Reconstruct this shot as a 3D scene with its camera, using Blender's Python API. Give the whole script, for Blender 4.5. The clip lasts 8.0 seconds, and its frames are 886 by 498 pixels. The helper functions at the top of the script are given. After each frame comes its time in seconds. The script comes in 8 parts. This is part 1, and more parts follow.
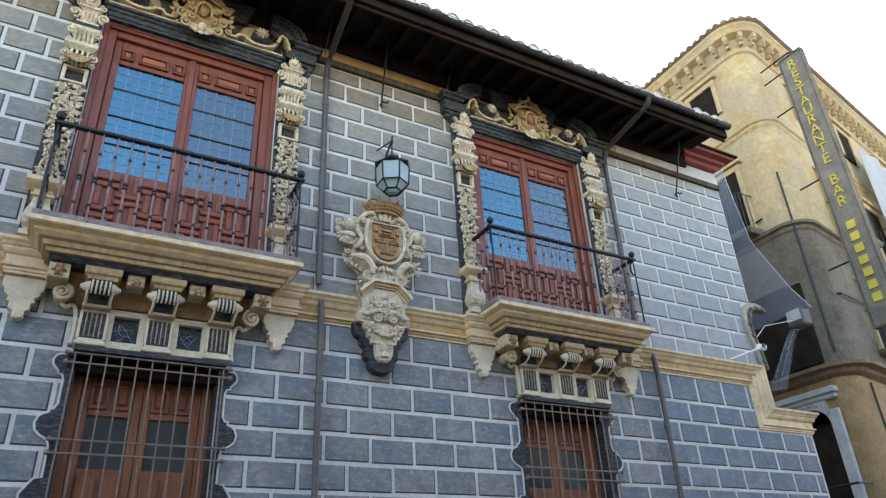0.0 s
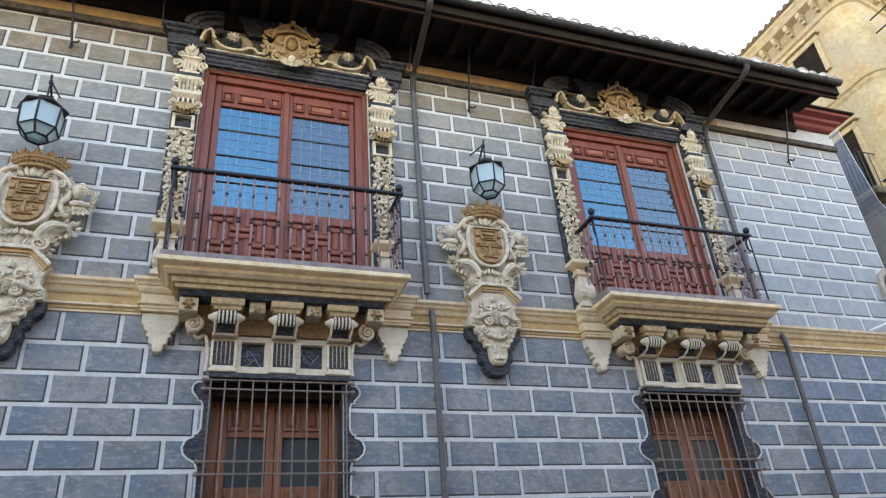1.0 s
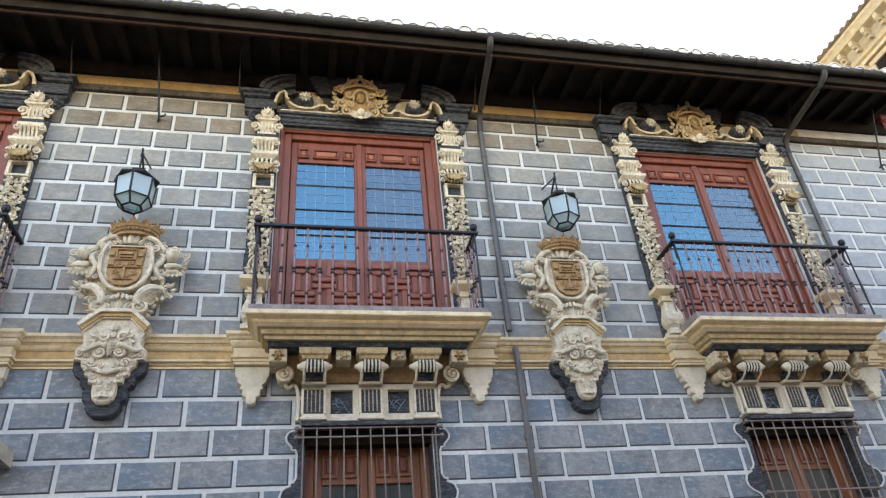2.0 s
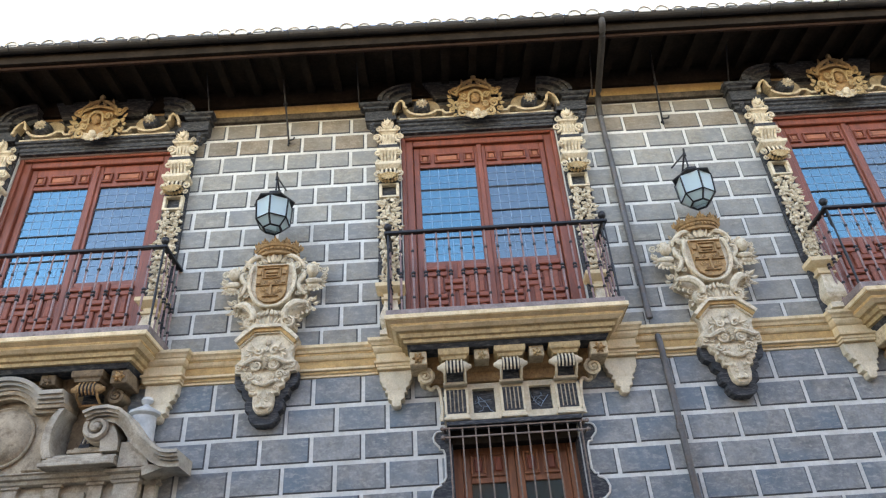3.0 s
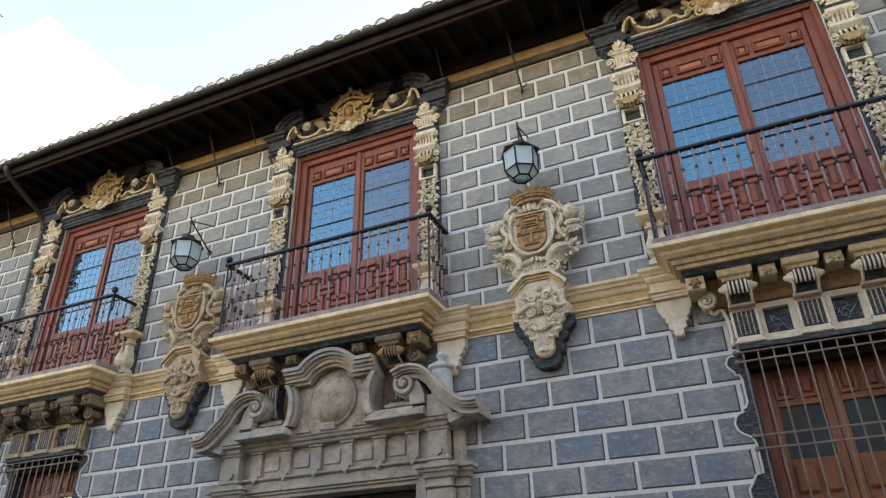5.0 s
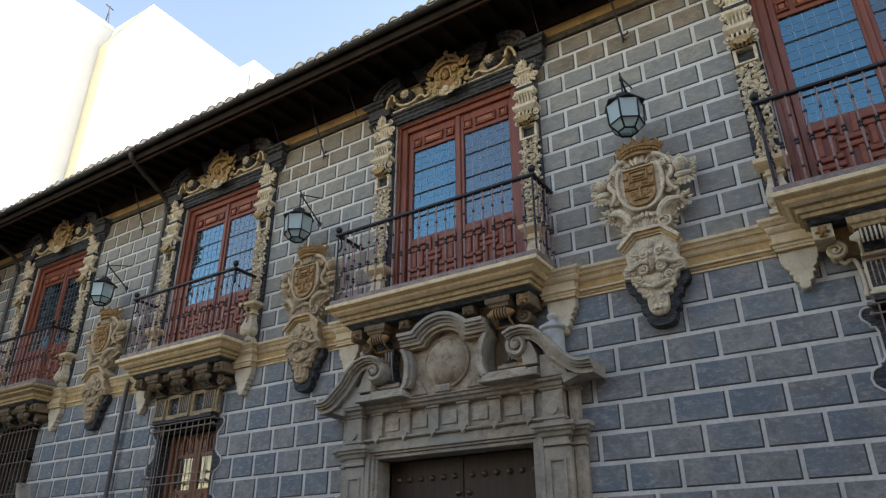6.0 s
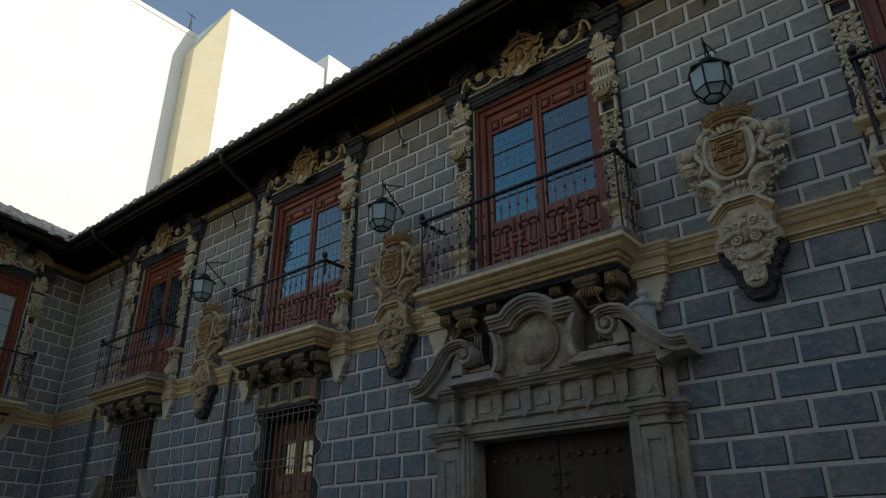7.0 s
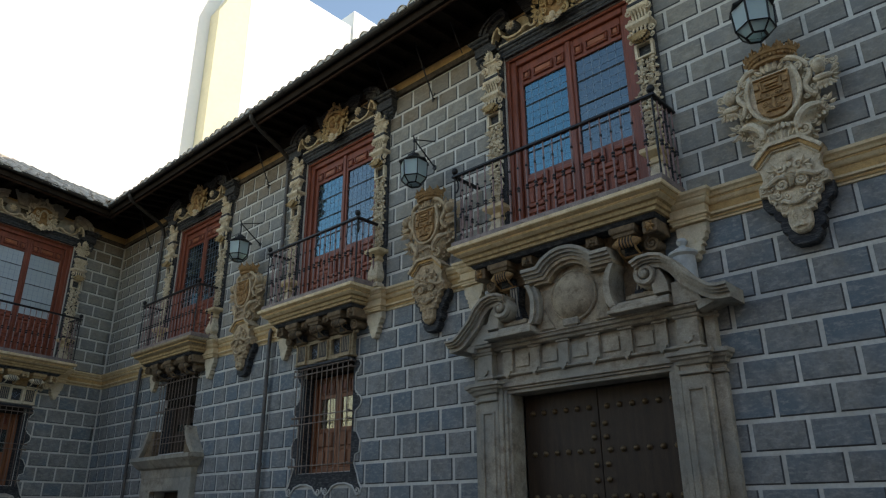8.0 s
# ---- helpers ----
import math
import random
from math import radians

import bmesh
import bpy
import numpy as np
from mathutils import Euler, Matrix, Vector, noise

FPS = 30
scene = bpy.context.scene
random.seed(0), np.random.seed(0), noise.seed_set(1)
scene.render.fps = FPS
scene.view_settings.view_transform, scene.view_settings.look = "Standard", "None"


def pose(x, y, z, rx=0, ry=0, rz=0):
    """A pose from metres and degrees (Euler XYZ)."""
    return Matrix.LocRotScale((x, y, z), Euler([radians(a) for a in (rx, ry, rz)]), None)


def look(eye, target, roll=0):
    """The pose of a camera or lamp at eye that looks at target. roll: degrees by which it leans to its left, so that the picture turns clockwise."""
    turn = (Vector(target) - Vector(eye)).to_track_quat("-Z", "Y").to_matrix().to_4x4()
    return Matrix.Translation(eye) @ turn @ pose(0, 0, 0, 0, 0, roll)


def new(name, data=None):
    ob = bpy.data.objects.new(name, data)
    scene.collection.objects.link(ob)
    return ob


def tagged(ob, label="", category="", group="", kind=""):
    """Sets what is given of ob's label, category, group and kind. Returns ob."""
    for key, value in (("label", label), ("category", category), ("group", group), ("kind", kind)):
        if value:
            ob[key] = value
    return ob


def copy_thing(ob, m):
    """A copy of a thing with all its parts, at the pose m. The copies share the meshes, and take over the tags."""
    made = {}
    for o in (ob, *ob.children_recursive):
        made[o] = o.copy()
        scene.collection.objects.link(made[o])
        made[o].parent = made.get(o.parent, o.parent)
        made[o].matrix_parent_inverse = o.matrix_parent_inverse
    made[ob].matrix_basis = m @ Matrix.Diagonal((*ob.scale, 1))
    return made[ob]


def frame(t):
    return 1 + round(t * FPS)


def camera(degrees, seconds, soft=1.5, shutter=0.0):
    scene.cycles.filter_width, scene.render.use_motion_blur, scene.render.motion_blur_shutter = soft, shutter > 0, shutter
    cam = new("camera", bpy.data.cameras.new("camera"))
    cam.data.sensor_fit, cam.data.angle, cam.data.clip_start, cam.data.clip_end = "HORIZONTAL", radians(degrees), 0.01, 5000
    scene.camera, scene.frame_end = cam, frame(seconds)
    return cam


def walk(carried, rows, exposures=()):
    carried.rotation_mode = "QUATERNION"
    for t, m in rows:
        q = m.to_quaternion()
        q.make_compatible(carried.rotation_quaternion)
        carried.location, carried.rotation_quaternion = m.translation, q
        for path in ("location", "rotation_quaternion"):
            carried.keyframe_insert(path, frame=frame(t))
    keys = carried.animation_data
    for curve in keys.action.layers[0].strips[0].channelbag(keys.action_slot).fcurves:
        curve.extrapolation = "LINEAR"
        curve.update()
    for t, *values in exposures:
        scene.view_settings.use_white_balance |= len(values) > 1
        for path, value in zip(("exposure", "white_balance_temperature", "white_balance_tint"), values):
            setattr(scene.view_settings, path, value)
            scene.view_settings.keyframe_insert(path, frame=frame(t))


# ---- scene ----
cam = camera(65.0, 8.0, soft=1.25)
PATH = [
    (0, (-0.708, -6.738, 1.816), (0.183, -5.209, 2.748), -3.1),
    (0.5, (-0.713, -6.751, 1.811), (0.033, -5.153, 2.753), -4.8),
    (1, (-0.719, -6.746, 1.805), (-0.098, -5.104, 2.762), -4.8),
    (2.3, (-0.704, -6.76, 1.788), (-0.421, -5.109, 2.88), -4.5),
    (2.5, (-0.676, -6.735, 1.791), (-0.488, -5.061, 2.869), -3.5),
    (3, (-0.67, -6.749, 1.796), (-0.648, -5.072, 2.885), -3.8),
    (3.5, (-0.692, -6.741, 1.807), (-0.777, -5.059, 2.886), -2.2),
    (4, (-0.728, -6.755, 1.828), (-0.958, -5.064, 2.871), -1.5),
    (4.5, (-0.731, -6.761, 1.83), (-1.272, -5.095, 2.794), -2.6),
    (4.7, (-0.705, -6.733, 1.826), (-1.314, -5.098, 2.803), -2.2),
    (5.8, (-0.794, -6.822, 1.855), (-1.715, -5.285, 2.742), 0.0),
    (6, (-0.785, -6.822, 1.862), (-1.755, -5.302, 2.727), -0.1),
    (6.5, (-0.789, -6.808, 1.879), (-1.865, -5.344, 2.715), -0.0),
    (7, (-0.784, -6.861, 1.861), (-1.956, -5.463, 2.681), -0.0),
    (7.5, (-0.841, -6.838, 1.853), (-2.096, -5.484, 2.622), 0.2),
    (8, (-0.859, -6.82, 1.849), (-2.13, -5.448, 2.557), -0.3),
]
walk(cam, [(t, look(eye, target, roll)) for t, eye, target, roll in PATH],
     exposures=((0.0, 2.3, 6450, 16), (0.5, 2.57, 6550, 19), (1.0, 2.57, 6650, 20), (2.5, 2.72, 6950, 21), (4.0, 2.62, 7200, 22), (4.5, 2.54, 7350, 22), (5.8, 1.55, 7100, 20), (6.5, 1.22, 7000, 16), (7.0, 0.0, 6700, 11), (7.5, -0.15, 6550, 12), (8.0, 0.8, 6720, 11)))

# ---- light ----
SUN_DIR = Vector((0.60, 0.66, 0.43)).normalized()
world = bpy.data.worlds.new("sky")
scene.world = world
world.use_nodes = True
wn = world.node_tree.nodes
sky = wn.new("ShaderNodeTexSky")
sky.sky_type = "NISHITA"
sky.sun_disc = False
sky.sun_elevation = math.asin(SUN_DIR.z)
sky.sun_rotation = math.atan2(SUN_DIR.x, SUN_DIR.y)
sky.air_density, sky.dust_density, sky.ozone_density = 1.3, 0.3, 0.3
wn["Background"].inputs["Strength"].default_value = 0.15
world.node_tree.links.new(sky.outputs[0], wn["Background"].inputs["Color"])
sun = new("sun", bpy.data.lights.new("sun", "SUN"))
sun.data.energy, sun.data.angle, sun.data.color = 4.8, radians(0.5), (1.0, 0.93, 0.82)
sun.rotation_mode = "QUATERNION"
sun.rotation_quaternion = SUN_DIR.to_track_quat("Z", "Y")


# ---- materials ----
def material(name, base, rough=0.8, metal=0.0, var=0.25, scale=3.0, fine=40.0, bump=0.15, dirt=None, dirt_amount=0.35,
             random_tone=0.0, spec=0.4, stretch=(1, 1, 1), patch=None, patch_amount=0.5,
             scuff=None, scuff_amount=0.5):
    """A worn surface: two scales of tone, optional dirt patches, and a fine relief."""
    m = bpy.data.materials.new(name)
    m.use_nodes = True
    nt = m.node_tree
    n, l = nt.nodes, nt.links
    b = n["Principled BSDF"]
    b.inputs["Roughness"].default_value = rough
    b.inputs["Metallic"].default_value = metal
    b.inputs["Specular IOR Level"].default_value = spec
    tc = n.new("ShaderNodeTexCoord")
    mp = n.new("ShaderNodeMapping")
    mp.inputs["Scale"].default_value = stretch
    l.new(tc.outputs["Object"], mp.inputs["Vector"])
    vec = mp.outputs["Vector"]
    info = n.new("ShaderNodeObjectInfo")
    geo = n.new("ShaderNodeNewGeometry")
    both = n.new("ShaderNodeMath")
    both.operation = "ADD"
    l.new(info.outputs["Random"], both.inputs[0])
    l.new(geo.outputs["Random Per Island"], both.inputs[1])
    chance = n.new("ShaderNodeMath")
    chance.operation = "FRACT"
    l.new(both.outputs[0], chance.inputs[0])
    if random_tone:
        shift = n.new("ShaderNodeVectorMath")
        shift.operation = "SCALE"
        comb = n.new("ShaderNodeCombineXYZ")
        for k in range(3):
            l.new(chance.outputs[0], comb.inputs[k])
        l.new(comb.outputs[0], shift.inputs[0])
        shift.inputs["Scale"].default_value = 57.0
        add = n.new("ShaderNodeVectorMath")
        l.new(vec, add.inputs[0])
        l.new(shift.outputs[0], add.inputs[1])
        vec = add.outputs[0]
    big = n.new("ShaderNodeTexNoise")
    big.inputs["Scale"].default_value = scale
    big.inputs["Detail"].default_value = 5
    big.inputs["Roughness"].default_value = 0.6
    small = n.new("ShaderNodeTexNoise")
    small.inputs["Scale"].default_value = fine
    small.inputs["Detail"].default_value = 4
    l.new(vec, big.inputs["Vector"])
    l.new(vec, small.inputs["Vector"])
    ramp = n.new("ShaderNodeMapRange")
    ramp.inputs["From Min"].default_value, ramp.inputs["From Max"].default_value = 0.3, 0.7
    ramp.inputs["To Min"].default_value, ramp.inputs["To Max"].default_value = 1 - var, 1 + var
    l.new(big.outputs["Fac"], ramp.inputs["Value"])
    ramp2 = n.new("ShaderNodeMapRange")
    ramp2.inputs["From Min"].default_value, ramp2.inputs["From Max"].default_value = 0.3, 0.7
    ramp2.inputs["To Min"].default_value, ramp2.inputs["To Max"].default_value = 1 - var * 0.6, 1 + var * 0.6
    l.new(small.outputs["Fac"], ramp2.inputs["Value"])
    mul = n.new("ShaderNodeMath")
    mul.operation = "MULTIPLY"
    l.new(ramp.outputs[0], mul.inputs[0])
    l.new(ramp2.outputs[0], mul.inputs[1])
    tone = mul.outputs[0]
    if random_tone:
        rr = n.new("ShaderNodeMapRange")
        rr.inputs["To Min"].default_value, rr.inputs["To Max"].default_value = 1 - random_tone, 1 + random_tone
        l.new(chance.outputs[0], rr.inputs["Value"])
        m2 = n.new("ShaderNodeMath")
        m2.operation = "MULTIPLY"
        l.new(tone, m2.inputs[0])
        l.new(rr.outputs[0], m2.inputs[1])
        tone = m2.outputs[0]
    col = n.new("ShaderNodeVectorMath")
    col.operation = "SCALE"
    col.inputs[0].default_value = base
    l.new(tone, col.inputs["Scale"])
    out = col.outputs[0]
    if dirt:
        dn = n.new("ShaderNodeTexNoise")
        dn.inputs["Scale"].default_value = scale * 2.3
        dn.inputs["Detail"].default_value = 6
        dn.inputs["Roughness"].default_value = 0.7
        l.new(vec, dn.inputs["Vector"])
        dr = n.new("ShaderNodeMapRange")
        dr.inputs["From Min"].default_value, dr.inputs["From Max"].default_value = 0.48, 0.68
        dr.inputs["To Min"].default_value, dr.inputs["To Max"].default_value = 0.0, dirt_amount
        l.new(dn.outputs["Fac"], dr.inputs["Value"])
        mix = n.new("ShaderNodeMix")
        mix.data_type = "RGBA"
        l.new(dr.outputs[0], mix.inputs["Factor"])
        l.new(out, mix.inputs["A"])
        mix.inputs["B"].default_value = (*dirt, 1)
        out = mix.outputs["Result"]
    if patch:
        pn = n.new("ShaderNodeTexNoise")
        pn.inputs["Scale"].default_value = 1.1
        pn.inputs["Detail"].default_value = 3
        l.new(tc.outputs["Object"] if not random_tone else vec, pn.inputs["Vector"])
        pr = n.new("ShaderNodeMapRange")
        pr.inputs["From Min"].default_value, pr.inputs["From Max"].default_value = 0.45, 0.62
        pr.inputs["To Min"].default_value, pr.inputs["To Max"].default_value = 0.0, patch_amount
        l.new(pn.outputs["Fac"], pr.inputs["Value"])
        mix = n.new("ShaderNodeMix")
        mix.data_type = "RGBA"
        l.new(pr.outputs[0], mix.inputs["Factor"])
        l.new(out, mix.inputs["A"])
        mix.inputs["B"].default_value = (*patch, 1)
        out = mix.outputs["Result"]
    if scuff:
        sm = n.new("ShaderNodeMapping")
        sm.inputs["Scale"].default_value = (1.0, 1.0, 2.4)
        l.new(vec, sm.inputs["Vector"])
        sn = n.new("ShaderNodeTexNoise")
        sn.inputs["Scale"].default_value = 11.0
        sn.inputs["Detail"].default_value = 8
        sn.inputs["Roughness"].default_value = 0.78
        l.new(sm.outputs["Vector"], sn.inputs["Vector"])
        sr = n.new("ShaderNodeMapRange")
        sr.inputs["From Min"].default_value, sr.inputs["From Max"].default_value = 0.50, 0.66
        sr.inputs["To Min"].default_value, sr.inputs["To Max"].default_value = 0.0, scuff_amount
        l.new(sn.outputs["Fac"], sr.inputs["Value"])
        mix = n.new("ShaderNodeMix")
        mix.data_type = "RGBA"
        l.new(sr.outputs[0], mix.inputs["Factor"])
        l.new(out, mix.inputs["A"])
        mix.inputs["B"].default_value = (*scuff, 1)
        out = mix.outputs["Result"]
    l.new(out, b.inputs["Base Color"])
    if bump:
        bp = n.new("ShaderNodeBump")
        bp.inputs["Strength"].default_value = bump
        bp.inputs["Distance"].default_value = 0.01
        l.new(small.outputs["Fac"], bp.inputs["Height"])
        l.new(bp.outputs["Normal"], b.inputs["Normal"])
    return m


M_JOINT = material("lime_white_joints", (0.585, 0.57, 0.525), 0.9, var=0.16, scale=1.5, fine=25, dirt=(0.40, 0.36, 0.29), dirt_amount=0.5)
M_BLOCK_UP = material("grey_plaster_block", (0.252, 0.238, 0.208), 0.85, var=0.2, scale=6, fine=45, dirt=(0.33, 0.275, 0.20), dirt_amount=0.5, patch=(0.20, 0.213, 0.222), patch_amount=0.6, random_tone=0.09, scuff=(0.43, 0.40, 0.345), scuff_amount=0.55)
M_BLOCK_LOW = material("slate_grey_plaster_block", (0.208, 0.208, 0.203), 0.8, var=0.26, scale=6, fine=40, dirt=(0.31, 0.285, 0.24), dirt_amount=0.5, patch=(0.112, 0.158, 0.197), patch_amount=0.7, random_tone=0.11, scuff=(0.42, 0.40, 0.36), scuff_amount=0.65)
# top courses: brown stain, plus some of the eaves' shade in the colour
M_BLOCK_TOP = material("stained_shaded_plaster_block", (0.21, 0.172, 0.128), 0.85, var=0.25, scale=6, fine=45, dirt=(0.15, 0.11, 0.07), dirt_amount=0.55, patch=(0.235, 0.225, 0.20), patch_amount=0.5, random_tone=0.12, scuff=(0.38, 0.33, 0.26), scuff_amount=0.5)
M_BLOCK_PALE = material("pale_grey_plaster_block", (0.325, 0.328, 0.325), 0.85, var=0.16, scale=6, fine=45, dirt=(0.36, 0.33, 0.28), dirt_amount=0.4, patch=(0.27, 0.295, 0.32), patch_amount=0.5, random_tone=0.06, scuff=(0.46, 0.45, 0.42), scuff_amount=0.4)
M_BLOCK_BLUE = material("blue_slate_plaster_block", (0.165, 0.188, 0.215), 0.8, var=0.24, scale=6, fine=40, dirt=(0.25, 0.25, 0.24), dirt_amount=0.4, patch=(0.115, 0.155, 0.21), patch_amount=0.7, random_tone=0.1, scuff=(0.36, 0.37, 0.37), scuff_amount=0.5)
M_CREAM = material("cream_limewashed_stone", (0.71, 0.56, 0.345), 0.85, var=0.16, scale=4, fine=60, dirt=(0.46, 0.29, 0.12), dirt_amount=0.6)
M_PALECREAM = material("pale_cream_limewash", (0.60, 0.515, 0.375), 0.85, var=0.2, scale=5, fine=60, bump=0.2, dirt=(0.42, 0.31, 0.18), dirt_amount=0.5)
M_CARVED = material("weathered_carved_plaster", (0.64, 0.545, 0.395), 0.85, var=0.2, scale=9, fine=70, bump=0.35, dirt=(0.30, 0.20, 0.10), dirt_amount=0.65)
M_CARVED_TAN = material("browned_carved_plaster", (0.50, 0.385, 0.245), 0.85, var=0.24, scale=9, fine=70, bump=0.35, dirt=(0.22, 0.13, 0.06), dirt_amount=0.65)
M_PLATE = material("buff_stained_plaster", (0.54, 0.43, 0.275), 0.85, var=0.25, scale=10, fine=60, bump=0.35, dirt=(0.22, 0.14, 0.065), dirt_amount=0.6)
M_TAN = material("tan_carved_plaster", (0.44, 0.315, 0.155), 0.8, var=0.22, scale=10, fine=60, bump=0.3, dirt=(0.20, 0.11, 0.05), dirt_amount=0.65)
M_BRICKDARK = material("dark_brick", (0.14, 0.105, 0.075), 0.9, var=0.2, scale=1, fine=10)
M_OCHRE = material("ochre_painted_stone", (0.50, 0.32, 0.13), 0.8, var=0.2, scale=8, fine=60, bump=0.25, dirt=(0.20, 0.12, 0.06), dirt_amount=0.5)
M_GOLD = material("tawny_painted_carving", (0.36, 0.215, 0.09), 0.75, var=0.25, scale=14, fine=60, bump=0.25, dirt=(0.11, 0.06, 0.035), dirt_amount=0.55)
M_SLATE = material("dark_marbled_stucco", (0.036, 0.038, 0.043), 0.7, spec=0.2, var=0.3, scale=5, fine=50, stretch=(1.2, 1.2, 5.0), dirt=(0.24, 0.23, 0.21), dirt_amount=0.5)
M_PORTAL = material("grey_limestone", (0.40, 0.342, 0.262), 0.8, var=0.26, scale=3.5, fine=60, bump=0.4, dirt=(0.115, 0.082, 0.055), dirt_amount=0.65, patch=(0.265, 0.262, 0.235), patch_amount=0.6)
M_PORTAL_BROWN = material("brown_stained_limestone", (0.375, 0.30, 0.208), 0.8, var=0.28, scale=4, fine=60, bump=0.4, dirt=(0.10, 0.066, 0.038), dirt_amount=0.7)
# sooty plaster brown, taken darker for the shade below the balconies
M_SOOT_SHADE = material("soot_shade_brown_plaster", (0.20, 0.14, 0.082), 0.85, var=0.28, scale=9, fine=60, bump=0.3, dirt=(0.06, 0.042, 0.03), dirt_amount=0.65)
M_BUFF = material("brown_buff_plaster", (0.36, 0.275, 0.165), 0.85, var=0.25, scale=10, fine=60, bump=0.3, dirt=(0.13, 0.085, 0.045), dirt_amount=0.65)
M_WOOD = material("red_brown_varnished_wood", (0.212, 0.058, 0.031), 0.42, var=0.25, scale=3, fine=30, bump=0.1, stretch=(6, 6, 0.7), dirt=(0.10, 0.034, 0.02), dirt_amount=0.45)
# brighter copy of the door wood: light on raised panels, as colour
M_WOOD_LIT = material("lit_orange_brown_wood", (0.30, 0.10, 0.045), 0.45, var=0.2, scale=6, fine=30, bump=0.08)
M_WOODLOW = material("brown_varnished_wood", (0.26, 0.098, 0.043), 0.5, var=0.25, scale=3, fine=30, bump=0.08, stretch=(6, 6, 0.7), dirt=(0.09, 0.035, 0.018), dirt_amount=0.4)
M_PANEL = material("faded_red_wood_panel", (0.25, 0.071, 0.04), 0.5, var=0.22, scale=4, fine=30, bump=0.08)
M_EDGE = material("dark_painted_block_edge", (0.075, 0.075, 0.078), 0.85, var=0.2)
M_DARKWOOD = material("old_black_brown_timber", (0.024, 0.0178, 0.0128), 0.9, spec=0.08, var=0.35, scale=3, fine=30, bump=0.2)
M_PLANK = material("weathered_grey_plank", (0.095, 0.078, 0.06), 0.9, spec=0.1, var=0.4, scale=5, fine=40, bump=0.3, dirt=(0.03, 0.025, 0.02), dirt_amount=0.6)
M_BATTEN = material("red_brown_batten", (0.042, 0.024, 0.017), 0.8, spec=0.1, var=0.3, scale=3, fine=30)
M_DOOR = material("dark_oak_door", (0.05, 0.031, 0.018), 0.6, var=0.3, scale=2, fine=30, bump=0.15, stretch=(8, 8, 0.8))
M_IRON = material("black_wrought_iron", (0.020, 0.020, 0.022), 0.45, metal=0.3, var=0.3, scale=10, fine=60, bump=0.1)
M_RUSTIRON = material("purple_brown_painted_iron", (0.24, 0.155, 0.145), 0.55, metal=0.1, var=0.25, scale=10, fine=60)
M_RAILFLAT = material("grey_brown_flat_iron", (0.24, 0.19, 0.175), 0.6, metal=0.1, var=0.3, scale=8, fine=60, dirt=(0.12, 0.08, 0.065), dirt_amount=0.4)
M_GRILLE = material("rusty_grey_iron", (0.20, 0.15, 0.12), 0.6, metal=0.2, var=0.3, scale=12, fine=60)
M_PIPE = material("lead_grey_pipe", (0.10, 0.095, 0.092), 0.55, metal=0.3, var=0.3, scale=3, fine=40, dirt=(0.15, 0.10, 0.07), dirt_amount=0.5)
M_TILE = material("clay_roof_tile", (0.50, 0.43, 0.35), 0.9, var=0.25, scale=8, fine=60, bump=0.3, dirt=(0.17, 0.16, 0.14), random_tone=0.25)
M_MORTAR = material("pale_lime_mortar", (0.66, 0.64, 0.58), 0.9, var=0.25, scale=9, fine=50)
M_YELLOW = material("yellow_ochre_plaster_band", (0.43, 0.29, 0.125), 0.85, var=0.25, scale=2, fine=30, dirt=(0.14, 0.10, 0.06), dirt_amount=0.5)
M_BRONZE = material("bronze_studs", (0.16, 0.11, 0.06), 0.45, metal=0.7, var=0.2)
M_LEAD = material("lead_came", (0.27, 0.34, 0.42), 0.5, metal=0.5, var=0.1)
M_BAR = material("dark_saddle_bar", (0.05, 0.05, 0.055), 0.6, metal=0.2, var=0.15)
M_GROUND = material("granite_paving", (0.13, 0.12, 0.104), 0.8, var=0.2, scale=0.7, fine=12)
M_ROOM = material("dim_room_plaster", (0.10, 0.09, 0.08), 0.9, var=0.15)
M_PANE_BACKING = material("cream_pane_backing", (0.52, 0.42, 0.27), 0.9, var=0.1, stretch=(12, 1, 0.5))
M_WHITEWALL = material("white_painted_render", (0.86, 0.85, 0.82), 0.9, var=0.03, scale=0.4, fine=6, bump=0.05)
M_YELLOWEDGE = material("pale_yellow_render", (0.83, 0.76, 0.53), 0.9, var=0.06, scale=0.4, fine=6, bump=0.05)
M_OLDYELLOW = material("stained_yellow_render", (0.46, 0.355, 0.19), 0.9, var=0.28, scale=0.5, fine=9, dirt=(0.40, 0.24, 0.07), dirt_amount=0.7, patch=(0.36, 0.30, 0.21), patch_amount=0.5, scuff=(0.66, 0.57, 0.38), scuff_amount=0.4)
M_OLDGREY = material("sooty_render", (0.15, 0.125, 0.09), 0.9, var=0.3, scale=0.6, fine=9, dirt=(0.06, 0.05, 0.04), dirt_amount=0.75, scuff=(0.36, 0.30, 0.19), scuff_amount=0.35)
M_RED = material("red_painted_eaves", (0.22, 0.035, 0.025), 0.6, var=0.2)
M_PALESTONE = material("pale_grey_painted_stone", (0.46, 0.47, 0.46), 0.85, var=0.15, scale=2, fine=30, dirt=(0.25, 0.24, 0.22), dirt_amount=0.4)
M_GUTTER = material("black_brown_gutter_metal", (0.042, 0.037, 0.032), 0.6, metal=0.1, var=0.3, scale=4, fine=40)
M_OCHREWALL = material("ochre_ashlar_wall", (0.32, 0.215, 0.095), 0.85, var=0.25, scale=1.5, fine=20, dirt=(0.16, 0.11, 0.06), dirt_amount=0.6)
